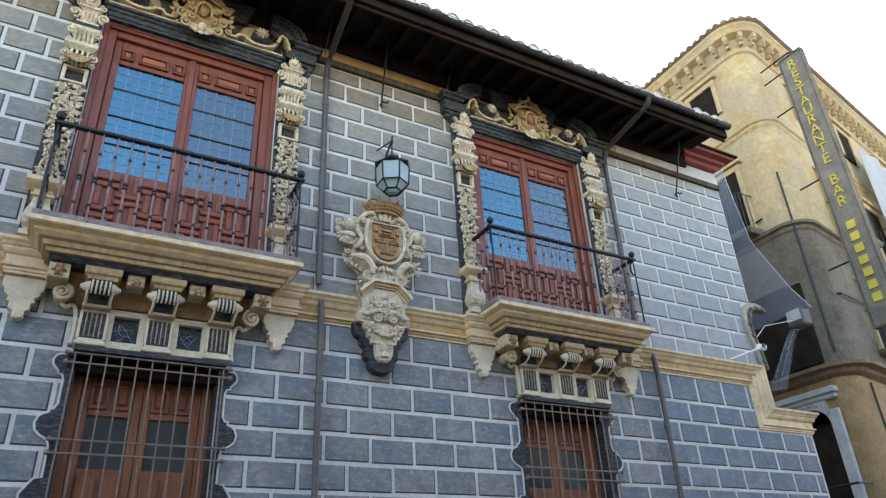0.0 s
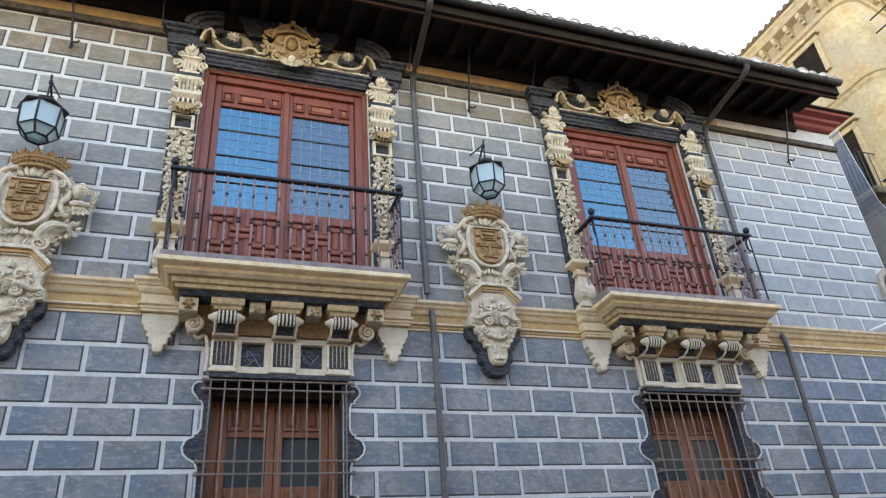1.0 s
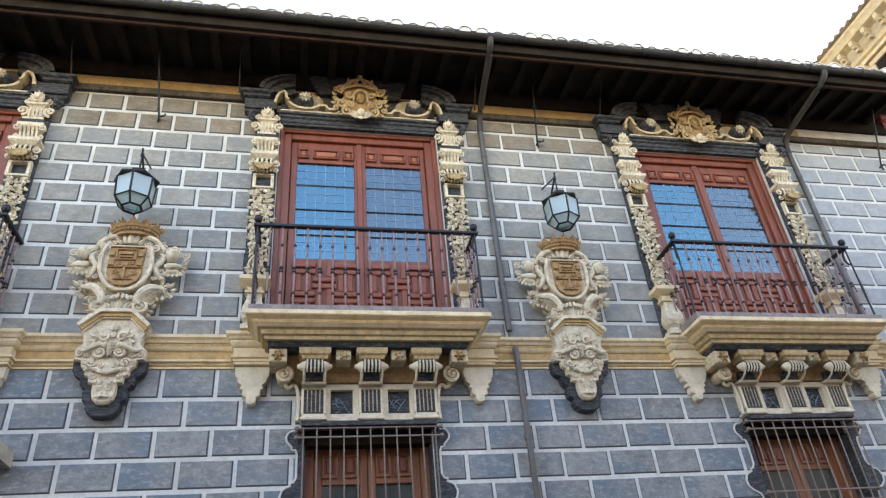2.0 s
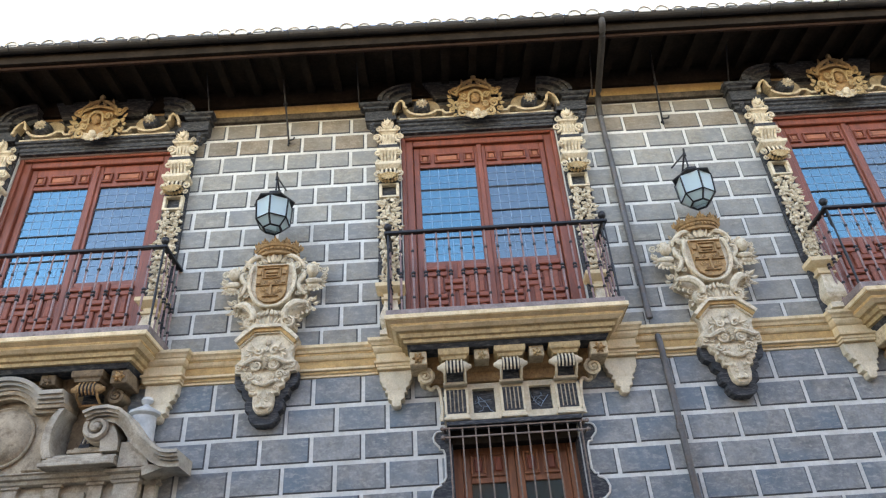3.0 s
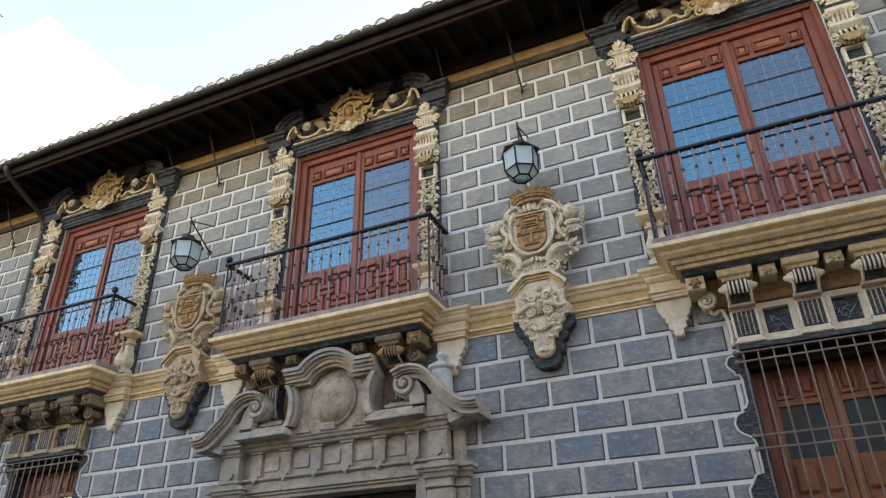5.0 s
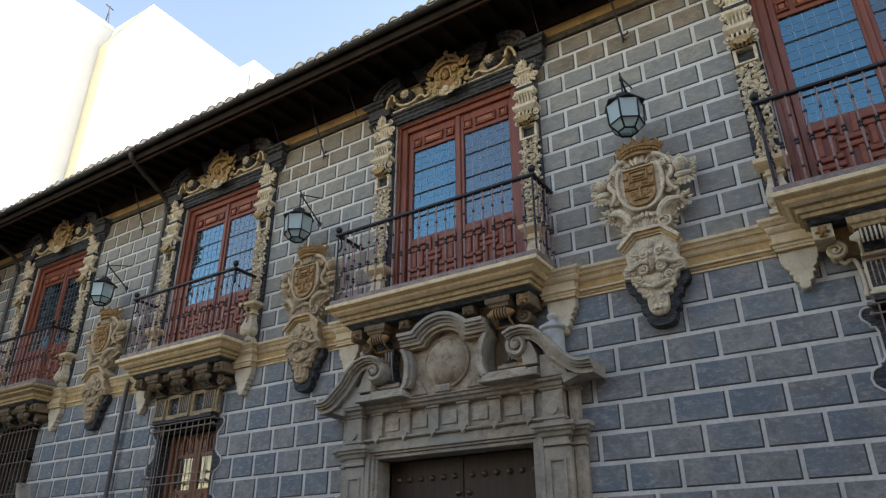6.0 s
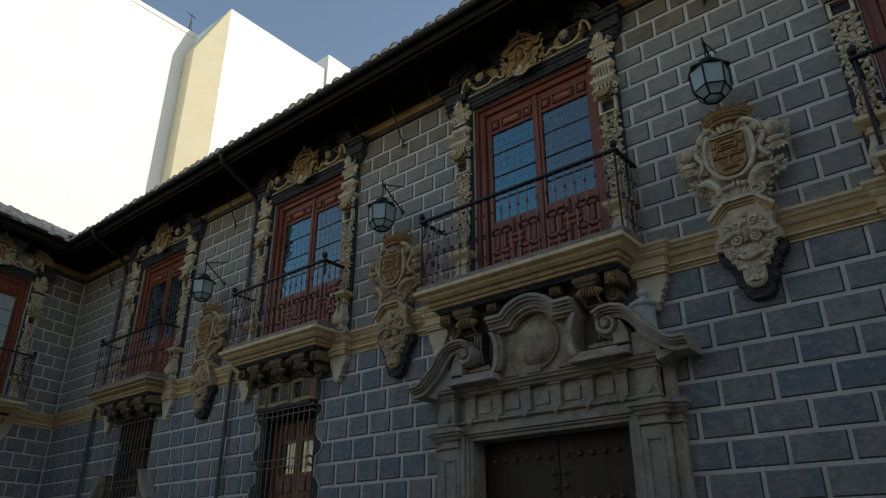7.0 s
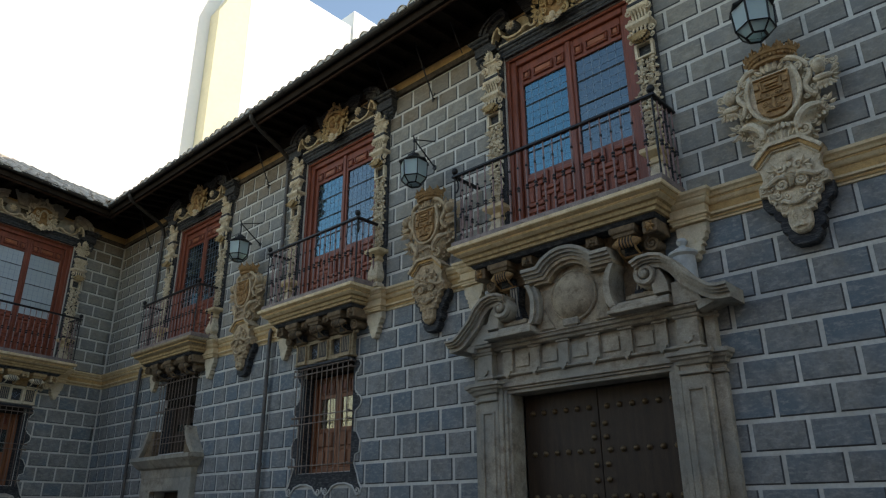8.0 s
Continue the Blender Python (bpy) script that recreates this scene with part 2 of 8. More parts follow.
M_SIGNBOARD = material("grey_brown_signboard", (0.19, 0.165, 0.13), 0.6, var=0.3, dirt=(0.10, 0.085, 0.07), dirt_amount=0.5)
M_SIGNYELLOW = material("yellow_sign_letters", (0.56, 0.46, 0.06), 0.5, var=0.15)
M_SHEET = material("pale_grey_sheet", (0.62, 0.64, 0.65), 0.8, var=0.1, scale=1.0, fine=12, stretch=(3, 3, 0.4))
M_OPPOSITE = material("grey_street_render", (0.36, 0.35, 0.335), 0.9, var=0.1, scale=0.5, fine=8)


def glass_material(name, tint, ior=1.9, rough=0.03, trans=0.85, sheen=(1, 1, 1)):
    m = bpy.data.materials.new(name)
    m.use_nodes = True
    n, l = m.node_tree.nodes, m.node_tree.links
    b = n["Principled BSDF"]
    b.inputs["Base Color"].default_value = (*tint, 1)
    b.inputs["Roughness"].default_value = rough
    b.inputs["IOR"].default_value = ior
    b.inputs["Transmission Weight"].default_value = trans
    b.inputs["Specular Tint"].default_value = (*sheen, 1)
    tc = n.new("ShaderNodeTexCoord")
    nz = n.new("ShaderNodeTexNoise")
    nz.inputs["Scale"].default_value = 2.5
    bp = n.new("ShaderNodeBump")
    bp.inputs["Strength"].default_value = 0.03
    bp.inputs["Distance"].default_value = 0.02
    l.new(tc.outputs["Object"], nz.inputs["Vector"])
    l.new(nz.outputs["Fac"], bp.inputs["Height"])
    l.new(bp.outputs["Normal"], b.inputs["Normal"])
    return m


M_GLASS = glass_material("window_glass", (0.10, 0.13, 0.16), 2.5, sheen=(0.36, 0.80, 1.0))
M_GLASS_GREY = glass_material("greyish_window_glass", (0.12, 0.13, 0.14), 2.15, sheen=(0.62, 0.87, 1.0))
# the warm tint stands in for a sunlit wall mirrored in the panes
M_GLASS_WARM = glass_material("reflection_tinted_glass", (0.62, 0.54, 0.40), 1.75, sheen=(1.0, 0.82, 0.58))
# pale, rough and barely transparent, for the wing's panes
M_GLASS_PALE = glass_material("pale_rough_glass", (0.62, 0.70, 0.74), 2.2, 0.25, 0.25, sheen=(0.8, 0.92, 1.0))
M_GLASS_DARK = glass_material("dark_window_glass", (0.35, 0.40, 0.38), 1.3)
M_LANTERN_GLASS = glass_material("frosted_lantern_glass", (0.74, 0.87, 0.87), 1.5, 0.4, 0.65)


def net_material():
    m = bpy.data.materials.new("translucent_scaffold_net")
    m.use_nodes = True
    n, l = m.node_tree.nodes, m.node_tree.links
    b = n["Principled BSDF"]
    b.inputs["Base Color"].default_value = (0.30, 0.34, 0.40, 1)
    b.inputs["Roughness"].default_value = 0.9
    b.inputs["Alpha"].default_value = 0.38
    return m


M_NET = net_material()


# ---- mesh helpers ----
def part(name, bm, mat, parent=None, label="", smooth=False):
    """Link a bmesh as one mesh object, under a thing or under a part."""
    me = bpy.data.meshes.new(name)
    bmesh.ops.recalc_face_normals(bm, faces=bm.faces)
    bm.to_mesh(me)
    bm.free()
    me.materials.append(mat)
    if smooth:
        me.shade_smooth()
        me.set_sharp_from_angle(angle=radians(38))
    ob = new(name, me)
    if parent:
        ob.parent = parent
    if label:
        ob["label"] = label
    return ob


def pieces(name, bm, mat, parent, smooth=False):
    """Link each loose piece of a bmesh as a part of its own."""
    todo = set(bm.faces)
    groups = []
    while todo:
        seed = todo.pop()
        island, edge_of = [seed], [seed]
        while edge_of:
            f = edge_of.pop()
            for e in f.edges:
                for g in e.link_faces:
                    if g in todo:
                        todo.remove(g)
                        island.append(g)
                        edge_of.append(g)
        groups.append(sorted(island, key=lambda q: q.index))
    bm.faces.index_update()
    groups = sorted(([f.index for f in g] for g in groups), key=min)
    bm.faces.ensure_lookup_table()
    for ids in groups:
        b2, seen = bmesh.new(), {}
        for i in sorted(ids):
            vs = []
            for v in bm.faces[i].verts:
                if v not in seen:
                    seen[v] = b2.verts.new(v.co)
                vs.append(seen[v])
            b2.faces.new(vs)
        part(name, b2, mat, parent, smooth=smooth)
    bm.free()


def thing(name, label, category, group="", at=None, kind=""):
    ob = new(name)
    ob.empty_display_size = 0.1
    if at:
        ob.matrix_basis = at
    return tagged(ob, label, category, group, kind)


def box(bm, x0, x1, y0, y1, z0, z1, bevel=0.0):
    v = [bm.verts.new((x, y, z)) for z in (z0, z1) for x, y in ((x0, y0), (x1, y0), (x1, y1), (x0, y1))]
    f = [bm.faces.new([v[i] for i in q]) for q in ((3, 2, 1, 0), (4, 5, 6, 7), (0, 1, 5, 4), (1, 2, 6, 5), (2, 3, 7, 6), (3, 0, 4, 7))]
    if bevel:
        edges = list({e for q in f for e in q.edges})
        bmesh.ops.bevel(bm, geom=edges, offset=bevel, segments=1, affect="EDGES")


def prism(bm, pts, y0, y1, m=None, inset=0.0, inset_y=0.0):
    """An outline in x and z, extruded from y0 (front) to y1 (back); inset chamfers the front."""
    m = m or Matrix()
    c = Vector((sum(p[0] for p in pts) / len(pts), sum(p[1] for p in pts) / len(pts)))
    loops = []
    if inset:
        loops.append([bm.verts.new(m @ Vector((p[0] + (c.x - p[0]) * inset, y0, p[1] + (c.y - p[1]) * inset))) for p in pts])
        loops.append([bm.verts.new(m @ Vector((p[0], y0 + inset_y, p[1]))) for p in pts])
    else:
        loops.append([bm.verts.new(m @ Vector((p[0], y0, p[1]))) for p in pts])
    loops.append([bm.verts.new(m @ Vector((p[0], y1, p[1]))) for p in pts])
    bm.faces.new(loops[0])
    bm.faces.new(list(reversed(loops[-1])))
    n = len(pts)
    for a, b in zip(loops, loops[1:]):
        for i in range(n):
            bm.faces.new((a[i], b[i], b[(i + 1) % n], a[(i + 1) % n]))


def stack(bm, levels, x0, x1, yf, yb=0.0):
    """Rectangular mouldings: levels of (outset, z), over a plan x0..x1, yf (front)..yb (wall)."""
    rings = [[bm.verts.new(p) for p in ((x0 - o, yf - o, z), (x1 + o, yf - o, z), (x1 + o, yb, z), (x0 - o, yb, z))] for o, z in levels]
    bm.faces.new(rings[0])
    bm.faces.new(rings[-1])
    for a, b in zip(rings, rings[1:]):
        for i in range(4):
            bm.faces.new((a[i], a[(i + 1) % 4], b[(i + 1) % 4], b[i]))


def lathe(bm, prof, n=10, at=(0, 0, 0), axis="z"):
    rings = []
    for r, h in prof:
        ring = []
        for k in range(n):
            a = 2 * math.pi * k / n
            c, s = r * math.cos(a), r * math.sin(a)
            p = {"z": (c, s, h), "x": (h, c, s), "y": (c, h, s)}[axis]
            ring.append(bm.verts.new((p[0] + at[0], p[1] + at[1], p[2] + at[2])))
        rings.append(ring)
    bm.faces.new(rings[0])
    bm.faces.new(rings[-1])
    for a, b in zip(rings, rings[1:]):
        for i in range(n):
            bm.faces.new((a[i], a[(i + 1) % n], b[(i + 1) % n], b[i]))


def tube(bm, pts, r, n=6, flat=1.0):
    """A tube along points; r a number or one radius a point."""
    pts = [Vector(p) for p in pts]
    rs = r if isinstance(r, (list, tuple)) else [r] * len(pts)
    rings = []
    for i, p in enumerate(pts):
        d = (pts[min(i + 1, len(pts) - 1)] - pts[max(i - 1, 0)]).normalized()
        ref = Vector((0, 1, 0)) if abs(d.y) < 0.9 else Vector((1, 0, 0))
        u = d.cross(ref).normalized()
        w = d.cross(u).normalized()
        rings.append([bm.verts.new(p + rs[i] * (math.cos(a) * u + flat * math.sin(a) * w)) for a in (2 * math.pi * k / n for k in range(n))])
    bm.faces.new(rings[0])
    bm.faces.new(rings[-1])
    for a, b in zip(rings, rings[1:]):
        for i in range(n):
            bm.faces.new((a[i], a[(i + 1) % n], b[(i + 1) % n], b[i]))


def spiral(cx, cz, r, turns=1.6, start=0.0, way=1, y=0.0, rise=0.03, n=22, inner=0.12):
    """Points of a volute in the plane of the wall, from its outer end to its eye, which stands proud."""
    out = []
    for i in range(n):
        f = i / (n - 1)
        rr = r * (1 - f) + r * inner * f
        a = start + way * turns * 2 * math.pi * f
        out.append((cx + rr * math.cos(a), y - rise * f, cz + rr * math.sin(a)))
    return out


def volute(bm, cx, cz, r, way=1, start=0.0, y=0.0, thick=0.25, turns=1.5):
    pts = spiral(cx, cz, r, turns, start, way, y, r * 0.35)
    k = len(pts)
    tube(bm, pts, [r * thick * (1 - 0.55 * i / k) for i in range(k)], 5)
    blob(bm, (cx, y - r * 0.3, cz), (r * 0.22, r * 0.22, r * 0.22), 1)


def blob(bm, c, rad, sub=1, rough=0.0, seed=0):
    got = bmesh.ops.create_icosphere(bm, subdivisions=sub, radius=1.0)
    for v in got["verts"]:
        f = 1.0 + (rough * noise.noise(v.co * 2.3 + Vector((seed * 3.7, seed * 1.3, 0))) if rough else 0.0)
        v.co = Vector((c[0] + v.co.x * rad[0] * f, c[1] + v.co.y * rad[1] * f, c[2] + v.co.z * rad[2] * f))


def leaf(bm, x, z, ang, length, width, y=-0.05, curl=0.04):
    """An acanthus-like tongue with a raised rib, pointing at ang."""
    c, s = math.cos(ang), math.sin(ang)
    prof = ((0.0, 0.35), (0.25, 0.9), (0.5, 1.0), (0.75, 0.7), (1.0, 0.12))
    rows = []
    for f, w in prof:
        row = []
        for e, lift in ((-1, 0.0), (0, 1.0), (1, 0.0)):
            u, t = f * length, e * w * width / 2
            row.append(bm.verts.new((x + u * c - t * s, y - lift * 0.35 * width - curl * f * f, z + u * s + t * c)))
        rows.append(row)
    back = bm.verts.new((x + 0.5 * length * c, y + 0.03, z + 0.5 * length * s))
    for a, b in zip(rows, rows[1:]):
        for i in range(2):
            bm.faces.new((a[i], a[i + 1], b[i + 1], b[i]))
    edge = [r[0] for r in rows] + [r[2] for r in reversed(rows)]
    for a, b in zip(edge, edge[1:] + edge[:1]):
        if a is not b:
            bm.faces.new((a, b, back))


def rosette(bm, x, z, r, y, petals=6):
    """One carved flower: lobed petals round a domed heart."""
    n = petals * 4
    rings = []
    for f, out in ((1.0, 0.0), (0.86, 0.32), (0.62, 0.42), (0.42, 0.20), (0.34, 0.42), (0.16, 0.56)):
        ring = []
        for k in range(n):
            a = 2 * math.pi * k / n
            lobe = 1.0 if f < 0.5 else 0.80 + 0.20 * math.cos(petals * a)
            dip = 1.0 if f < 0.5 else 0.62 + 0.38 * math.cos(petals * a)
            ring.append(bm.verts.new((x + f * lobe * r * math.cos(a), y - out * dip * r, z + f * lobe * r * math.sin(a))))
        rings.append(ring)
    bm.faces.new(rings[0])
    bm.faces.new(rings[-1])
    for a, b in zip(rings, rings[1:]):
        for i in range(n):
            bm.faces.new((a[i], a[(i + 1) % n], b[(i + 1) % n], b[i]))


def band(bm, spine, o0, o1, y0, y1):
    """A strip beside an open line in x and z, from o0 to o1 across it, extruded from y0 (front) to y1."""
    pts = [Vector((p[0], p[1])) for p in spine]
    norms = []
    for i in range(len(pts)):
        d = (pts[min(i + 1, len(pts) - 1)] - pts[max(i - 1, 0)]).normalized()
        norms.append(Vector((-d.y, d.x)))
    a = [p + n * o0 for p, n in zip(pts, norms)]
    b = [p + n * o1 for p, n in zip(pts, norms)]
    loops = [[bm.verts.new((q.x, y, q.y)) for q in line] for y in (y0, y1) for line in (a, b)]
    fa, fb, ba, bb = loops
    for i in range(len(pts) - 1):
        for p, q in ((fa, fb), (bb, ba), (ba, fa), (fb, bb)):
            bm.faces.new((p[i], p[i + 1], q[i + 1], q[i]))
    for i in (0, -1):
        bm.faces.new((fa[i], fb[i], bb[i], ba[i]))


def ribbon(bm, pts, r, n=7):
    """A smooth tube through the points, with cubic rounding between them."""
    pts = [Vector(p) for p in pts]
    rs = r if isinstance(r, (list, tuple)) else [r] * len(pts)
    out, rad = [], []
    for i in range(len(pts) - 1):
        p0, p1, p2, p3 = pts[max(i - 1, 0)], pts[i], pts[i + 1], pts[min(i + 2, len(pts) - 1)]
        for k in range(4):
            f = k / 4
            out.append(0.5 * (2 * p1 + (p2 - p0) * f + (2 * p0 - 5 * p1 + 4 * p2 - p3) * f * f + (3 * p1 - p0 - 3 * p2 + p3) * f * f * f))
            rad.append(rs[i] * (1 - f) + rs[i + 1] * f)
    tube(bm, out + [pts[-1]], rad + [rs[-1]], n)


def mirror(pts):
    """An outline from its right half, bottom to top."""
    return list(pts) + [(-x, z) for x, z in reversed(pts) if x > 1e-6]


# ---- plan: bays along the front (wall face at y = 0), heights from the street ----
BAY = {"a": 4.80, "b": 0.0, "c": -5.04, "d": -9.66, "e": -14.44}
DOOR_X = {"a": 4.73, "b": -0.035, "c": -4.945, "d": -9.63, "e": -14.43}
WING_X, WING_Y = -18.5, -2.35
RIGHT_END, LOW_END = 9.0, 9.64
DROP_X, DROP_Z = 8.77, 4.35
EAVE_Y, EAVE_Z = -0.98, 8.72
DOOR = (1.0, 5.04, 7.95)
PORTAL_X = -4.985
WING_END = -2.2
WING_TURN = 13.0
MITRE = 1.0 / math.tan(radians(45.0 - WING_TURN / 2))
WING_POSE = pose(WING_X, 0, 0, 0, 0, 90 + WING_TURN) @ pose(WING_Y, 0, 0)


def wall_with_holes(name, x0, x1, z0, z1, holes, thick, mat, at=None):
    """A thick wall in x and z with rectangular openings through it."""
    xs = sorted({x0, x1, *[v for h in holes for v in h[:2] if x0 < v < x1]})
    zs = sorted({z0, z1, *[v for h in holes for v in h[2:] if z0 < v < z1]})
    bm = bmesh.new()
    grid = {}

    def vert(x, y, z):
        key = (round(x, 4), round(y, 4), round(z, 4))
        if key not in grid:
            grid[key] = bm.verts.new(key)
        return grid[key]

    def solid(i, j):
        if not (0 <= i < len(xs) - 1 and 0 <= j < len(zs) - 1):
            return False
        cx, cz = (xs[i] + xs[i + 1]) / 2, (zs[j] + zs[j + 1]) / 2
        return not any(h[0] < cx < h[1] and h[2] < cz < h[3] for h in holes)

    for i in range(len(xs) - 1):
        for j in range(len(zs) - 1):
            if not solid(i, j):
                continue
            a, b, c, d = xs[i], xs[i + 1], zs[j], zs[j + 1]
            bm.faces.new((vert(a, 0, c), vert(b, 0, c), vert(b, 0, d), vert(a, 0, d)))
            bm.faces.new((vert(a, thick, d), vert(b, thick, d), vert(b, thick, c), vert(a, thick, c)))
            for di, dj, p, q in ((-1, 0, (a, c), (a, d)), (1, 0, (b, d), (b, c)), (0, -1, (b, c), (a, c)), (0, 1, (a, d), (b, d))):
                if not solid(i + di, j + dj):
                    bm.faces.new((vert(p[0], 0, p[1]), vert(q[0], 0, q[1]), vert(q[0], thick, q[1]), vert(p[0], thick, p[1])))
    ob = part(name, bm, mat)
    if at:
        ob.matrix_basis = at
    return tagged(ob, "thick rendered wall painted as white-jointed masonry", "wall", kind="structure")


LOW_WIN = (0.63, 2.42, 4.05)
front_holes = []
for key, c in BAY.items():
    front_holes.append((DOOR_X[key] - DOOR[0], DOOR_X[key] + DOOR[0], DOOR[1], DOOR[2]))
    if key in "abd":
        front_holes.append((c - LOW_WIN[0], c + LOW_WIN[0], LOW_WIN[1], LOW_WIN[2]))
front_holes.append((PORTAL_X - 1.155, PORTAL_X + 1.155, 0.0, 3.215))
front_holes.append((BAY["e"] - 0.63, BAY["e"] + 0.63, 2.97, LOW_WIN[2]))
front_holes.append((BAY["e"] - 0.58, BAY["e"] + 0.58, 0.0, 2.25))
front_holes.append((8.80, 9.6, DROP_Z, 5.9))
wing_holes = [(-DOOR[0], DOOR[0], DOOR[1], DOOR[2]), (-LOW_WIN[0], LOW_WIN[0], LOW_WIN[1], LOW_WIN[2])]

wall_front = wall_with_holes("wall_north", WING_X, RIGHT_END, 0, 8.90, front_holes, 0.5, M_JOINT)
wall_wing = wall_with_holes("wall_west", WING_END, -WING_Y + 0.5, 0, 8.90, wing_holes, 0.5, M_JOINT, WING_POSE)


# rooms behind the openings, and the walls that close the house
def room(name, x0, x1, y0, y1, z0, z1, at=None):
    bm = bmesh.new()
    box(bm, x0, x1, y0, y1, z0, z1)
    bm.faces.ensure_lookup_table()
    bmesh.ops.delete(bm, geom=[f for f in bm.faces if abs(f.calc_center_median().y - y0) < 1e-3], context="FACES_ONLY")
    ob = part(name, bm, M_ROOM)
    if at:
        ob.matrix_basis = at
    return tagged(ob, "dim plastered room behind the windows", "room", kind="structure")


room("room_upper", WING_X + 0.1, RIGHT_END - 0.1, 0.5, 4.0, 5.0, 8.5)
room("room_lower", WING_X + 0.1, RIGHT_END - 0.1, 0.5, 4.0, 0.0, 4.9)
room("room_wing_upper", WING_END + 0.1, 2.0, 0.5, 4.0, 5.0, 8.5, WING_POSE)
room("room_wing_lower", WING_END + 0.1, 2.0, 0.5, 4.0, 0.0, 4.9, WING_POSE)

bm = bmesh.new()
box(bm, LOW_END - 0.28, LOW_END + 0.018, 0.502, 8.698, 0.0, 4.3)
box(bm, RIGHT_END - 0.55, RIGHT_END - 0.2, 0.5, 9.0, 4.3, 8.9)
box(bm, WING_X, LOW_END, 8.7, 9.0, 0.0, 8.9)
tagged(part("wall_side", bm, M_JOINT), "plain rendered side and rear walls of the palace", "wall", kind="structure")
bm = bmesh.new()
box(bm, RIGHT_END, LOW_END + 0.02, 0.0, 0.5, 0.0, DROP_Z - 0.01)
tagged(part("wall_low_end", bm, M_JOINT), "low end of the front painted as masonry", "wall", kind="structure")

# ground
bm = bmesh.new()
bmesh.ops.create_grid(bm, x_segments=1, y_segments=1, size=900)
tagged(part("ground", bm, M_GROUND), "grey granite paved street", "ground", kind="structure")

# ---- string course with breaks forward at each bay, and hanging brackets ----
COURSE = ((0.0, 4.668), (0.02, 4.672), (0.02, 4.694), (0.032, 4.70), (0.032, 4.724), (0.058, 4.736), (0.058, 4.757), (0.03, 4.768), (0.03, 4.845), (0.045, 4.85), (0.06, 4.864), (0.075, 4.89), (0.075, 4.915), (0.09, 4.92), (0.105, 4.945), (0.13, 4.965), (0.135, 4.995), (0.0, 5.0))


def course_run(name, x0, x1, at=None, drop=False):
    """A moulded run; drop: it turns down at the end of the front and runs on lower, round the corner."""
    bm = bmesh.new()
    prof = [(o, 5.0 - z) for o, z in COURSE] + [(-0.004, 0.0), (-0.004, 5.0 - COURSE[0][1])]
    rings = [[bm.verts.new((x0, -o, 5.0 - d)) for o, d in prof]]
    if drop:
        rings.append([bm.verts.new((DROP_X - d, -o, 5.0 - d)) for o, d in prof])
        rings.append([bm.verts.new((DROP_X - d, -o, DROP_Z - d)) for o, d in prof])
        rings.append([bm.verts.new((LOW_END + 0.02 + o, -o, DROP_Z - d)) for o, d in prof])
        rings.append([bm.verts.new((LOW_END + 0.02 + o, 3.0, DROP_Z - d)) for o, d in prof])
    else:
        rings.append([bm.verts.new((x1, -o, 5.0 - d)) for o, d in prof])
    n = len(prof)
    for a, b in zip(rings, rings[1:]):
        for i in range(n):
            bm.faces.new((a[i], b[i], b[(i + 1) % n], a[(i + 1) % n]))
    bm.faces.new(rings[0])
    bm.faces.new(rings[-1])
    ob = part(name, bm, M_CREAM)
    if at:
        ob.matrix_basis = at
    bm = bmesh.new()
    box(bm, x0, x1, -0.034, -0.029, 4.772, 4.843)
    box(bm, x0, x1, -0.036, -0.031, 4.703, 4.722)
    box(bm, x0, x1, -0.079, -0.074, 4.893, 4.912)
    part("ochre_fascia", bm, M_OCHRE, ob, "ochre-stained fascia")
    return tagged(ob, "cream moulded string course between the storeys", "cornice", kind="structure")


course_run("string_course_front", WING_X, DROP_X - 0.22, None, True)
course_run("string_course_wing", WING_END, -WING_Y, WING_POSE)


def hanging_bracket(x, at=None):
    t = thing("hanging_bracket", "cream bracket with a leaf-shaped drop under the string course", "bracket", "brackets under the balconies", at)
    bm = bmesh.new()
    stack(bm, [(o * 0.8, z) for o, z in COURSE], x - 0.17, x + 0.17, -0.12, 0.02)
    part("capping", bm, M_CREAM, t)
    bm = bmesh.new()
    half = ((0.0, 4.27), (0.035, 4.28), (0.05, 4.31), (0.045, 4.34), (0.085, 4.36), (0.085, 4.42), (0.115, 4.43), (0.10, 4.47), (0.14, 4.50), (0.145, 4.54), (0.165, 4.56), (0.17, 4.668))
    prism(bm, [(x + a, b) for a, b in mirror(half)], -0.10, 0.0, None, 0.06, 0.012)
    part("drop", bm, M_PALECREAM, t)
    return t


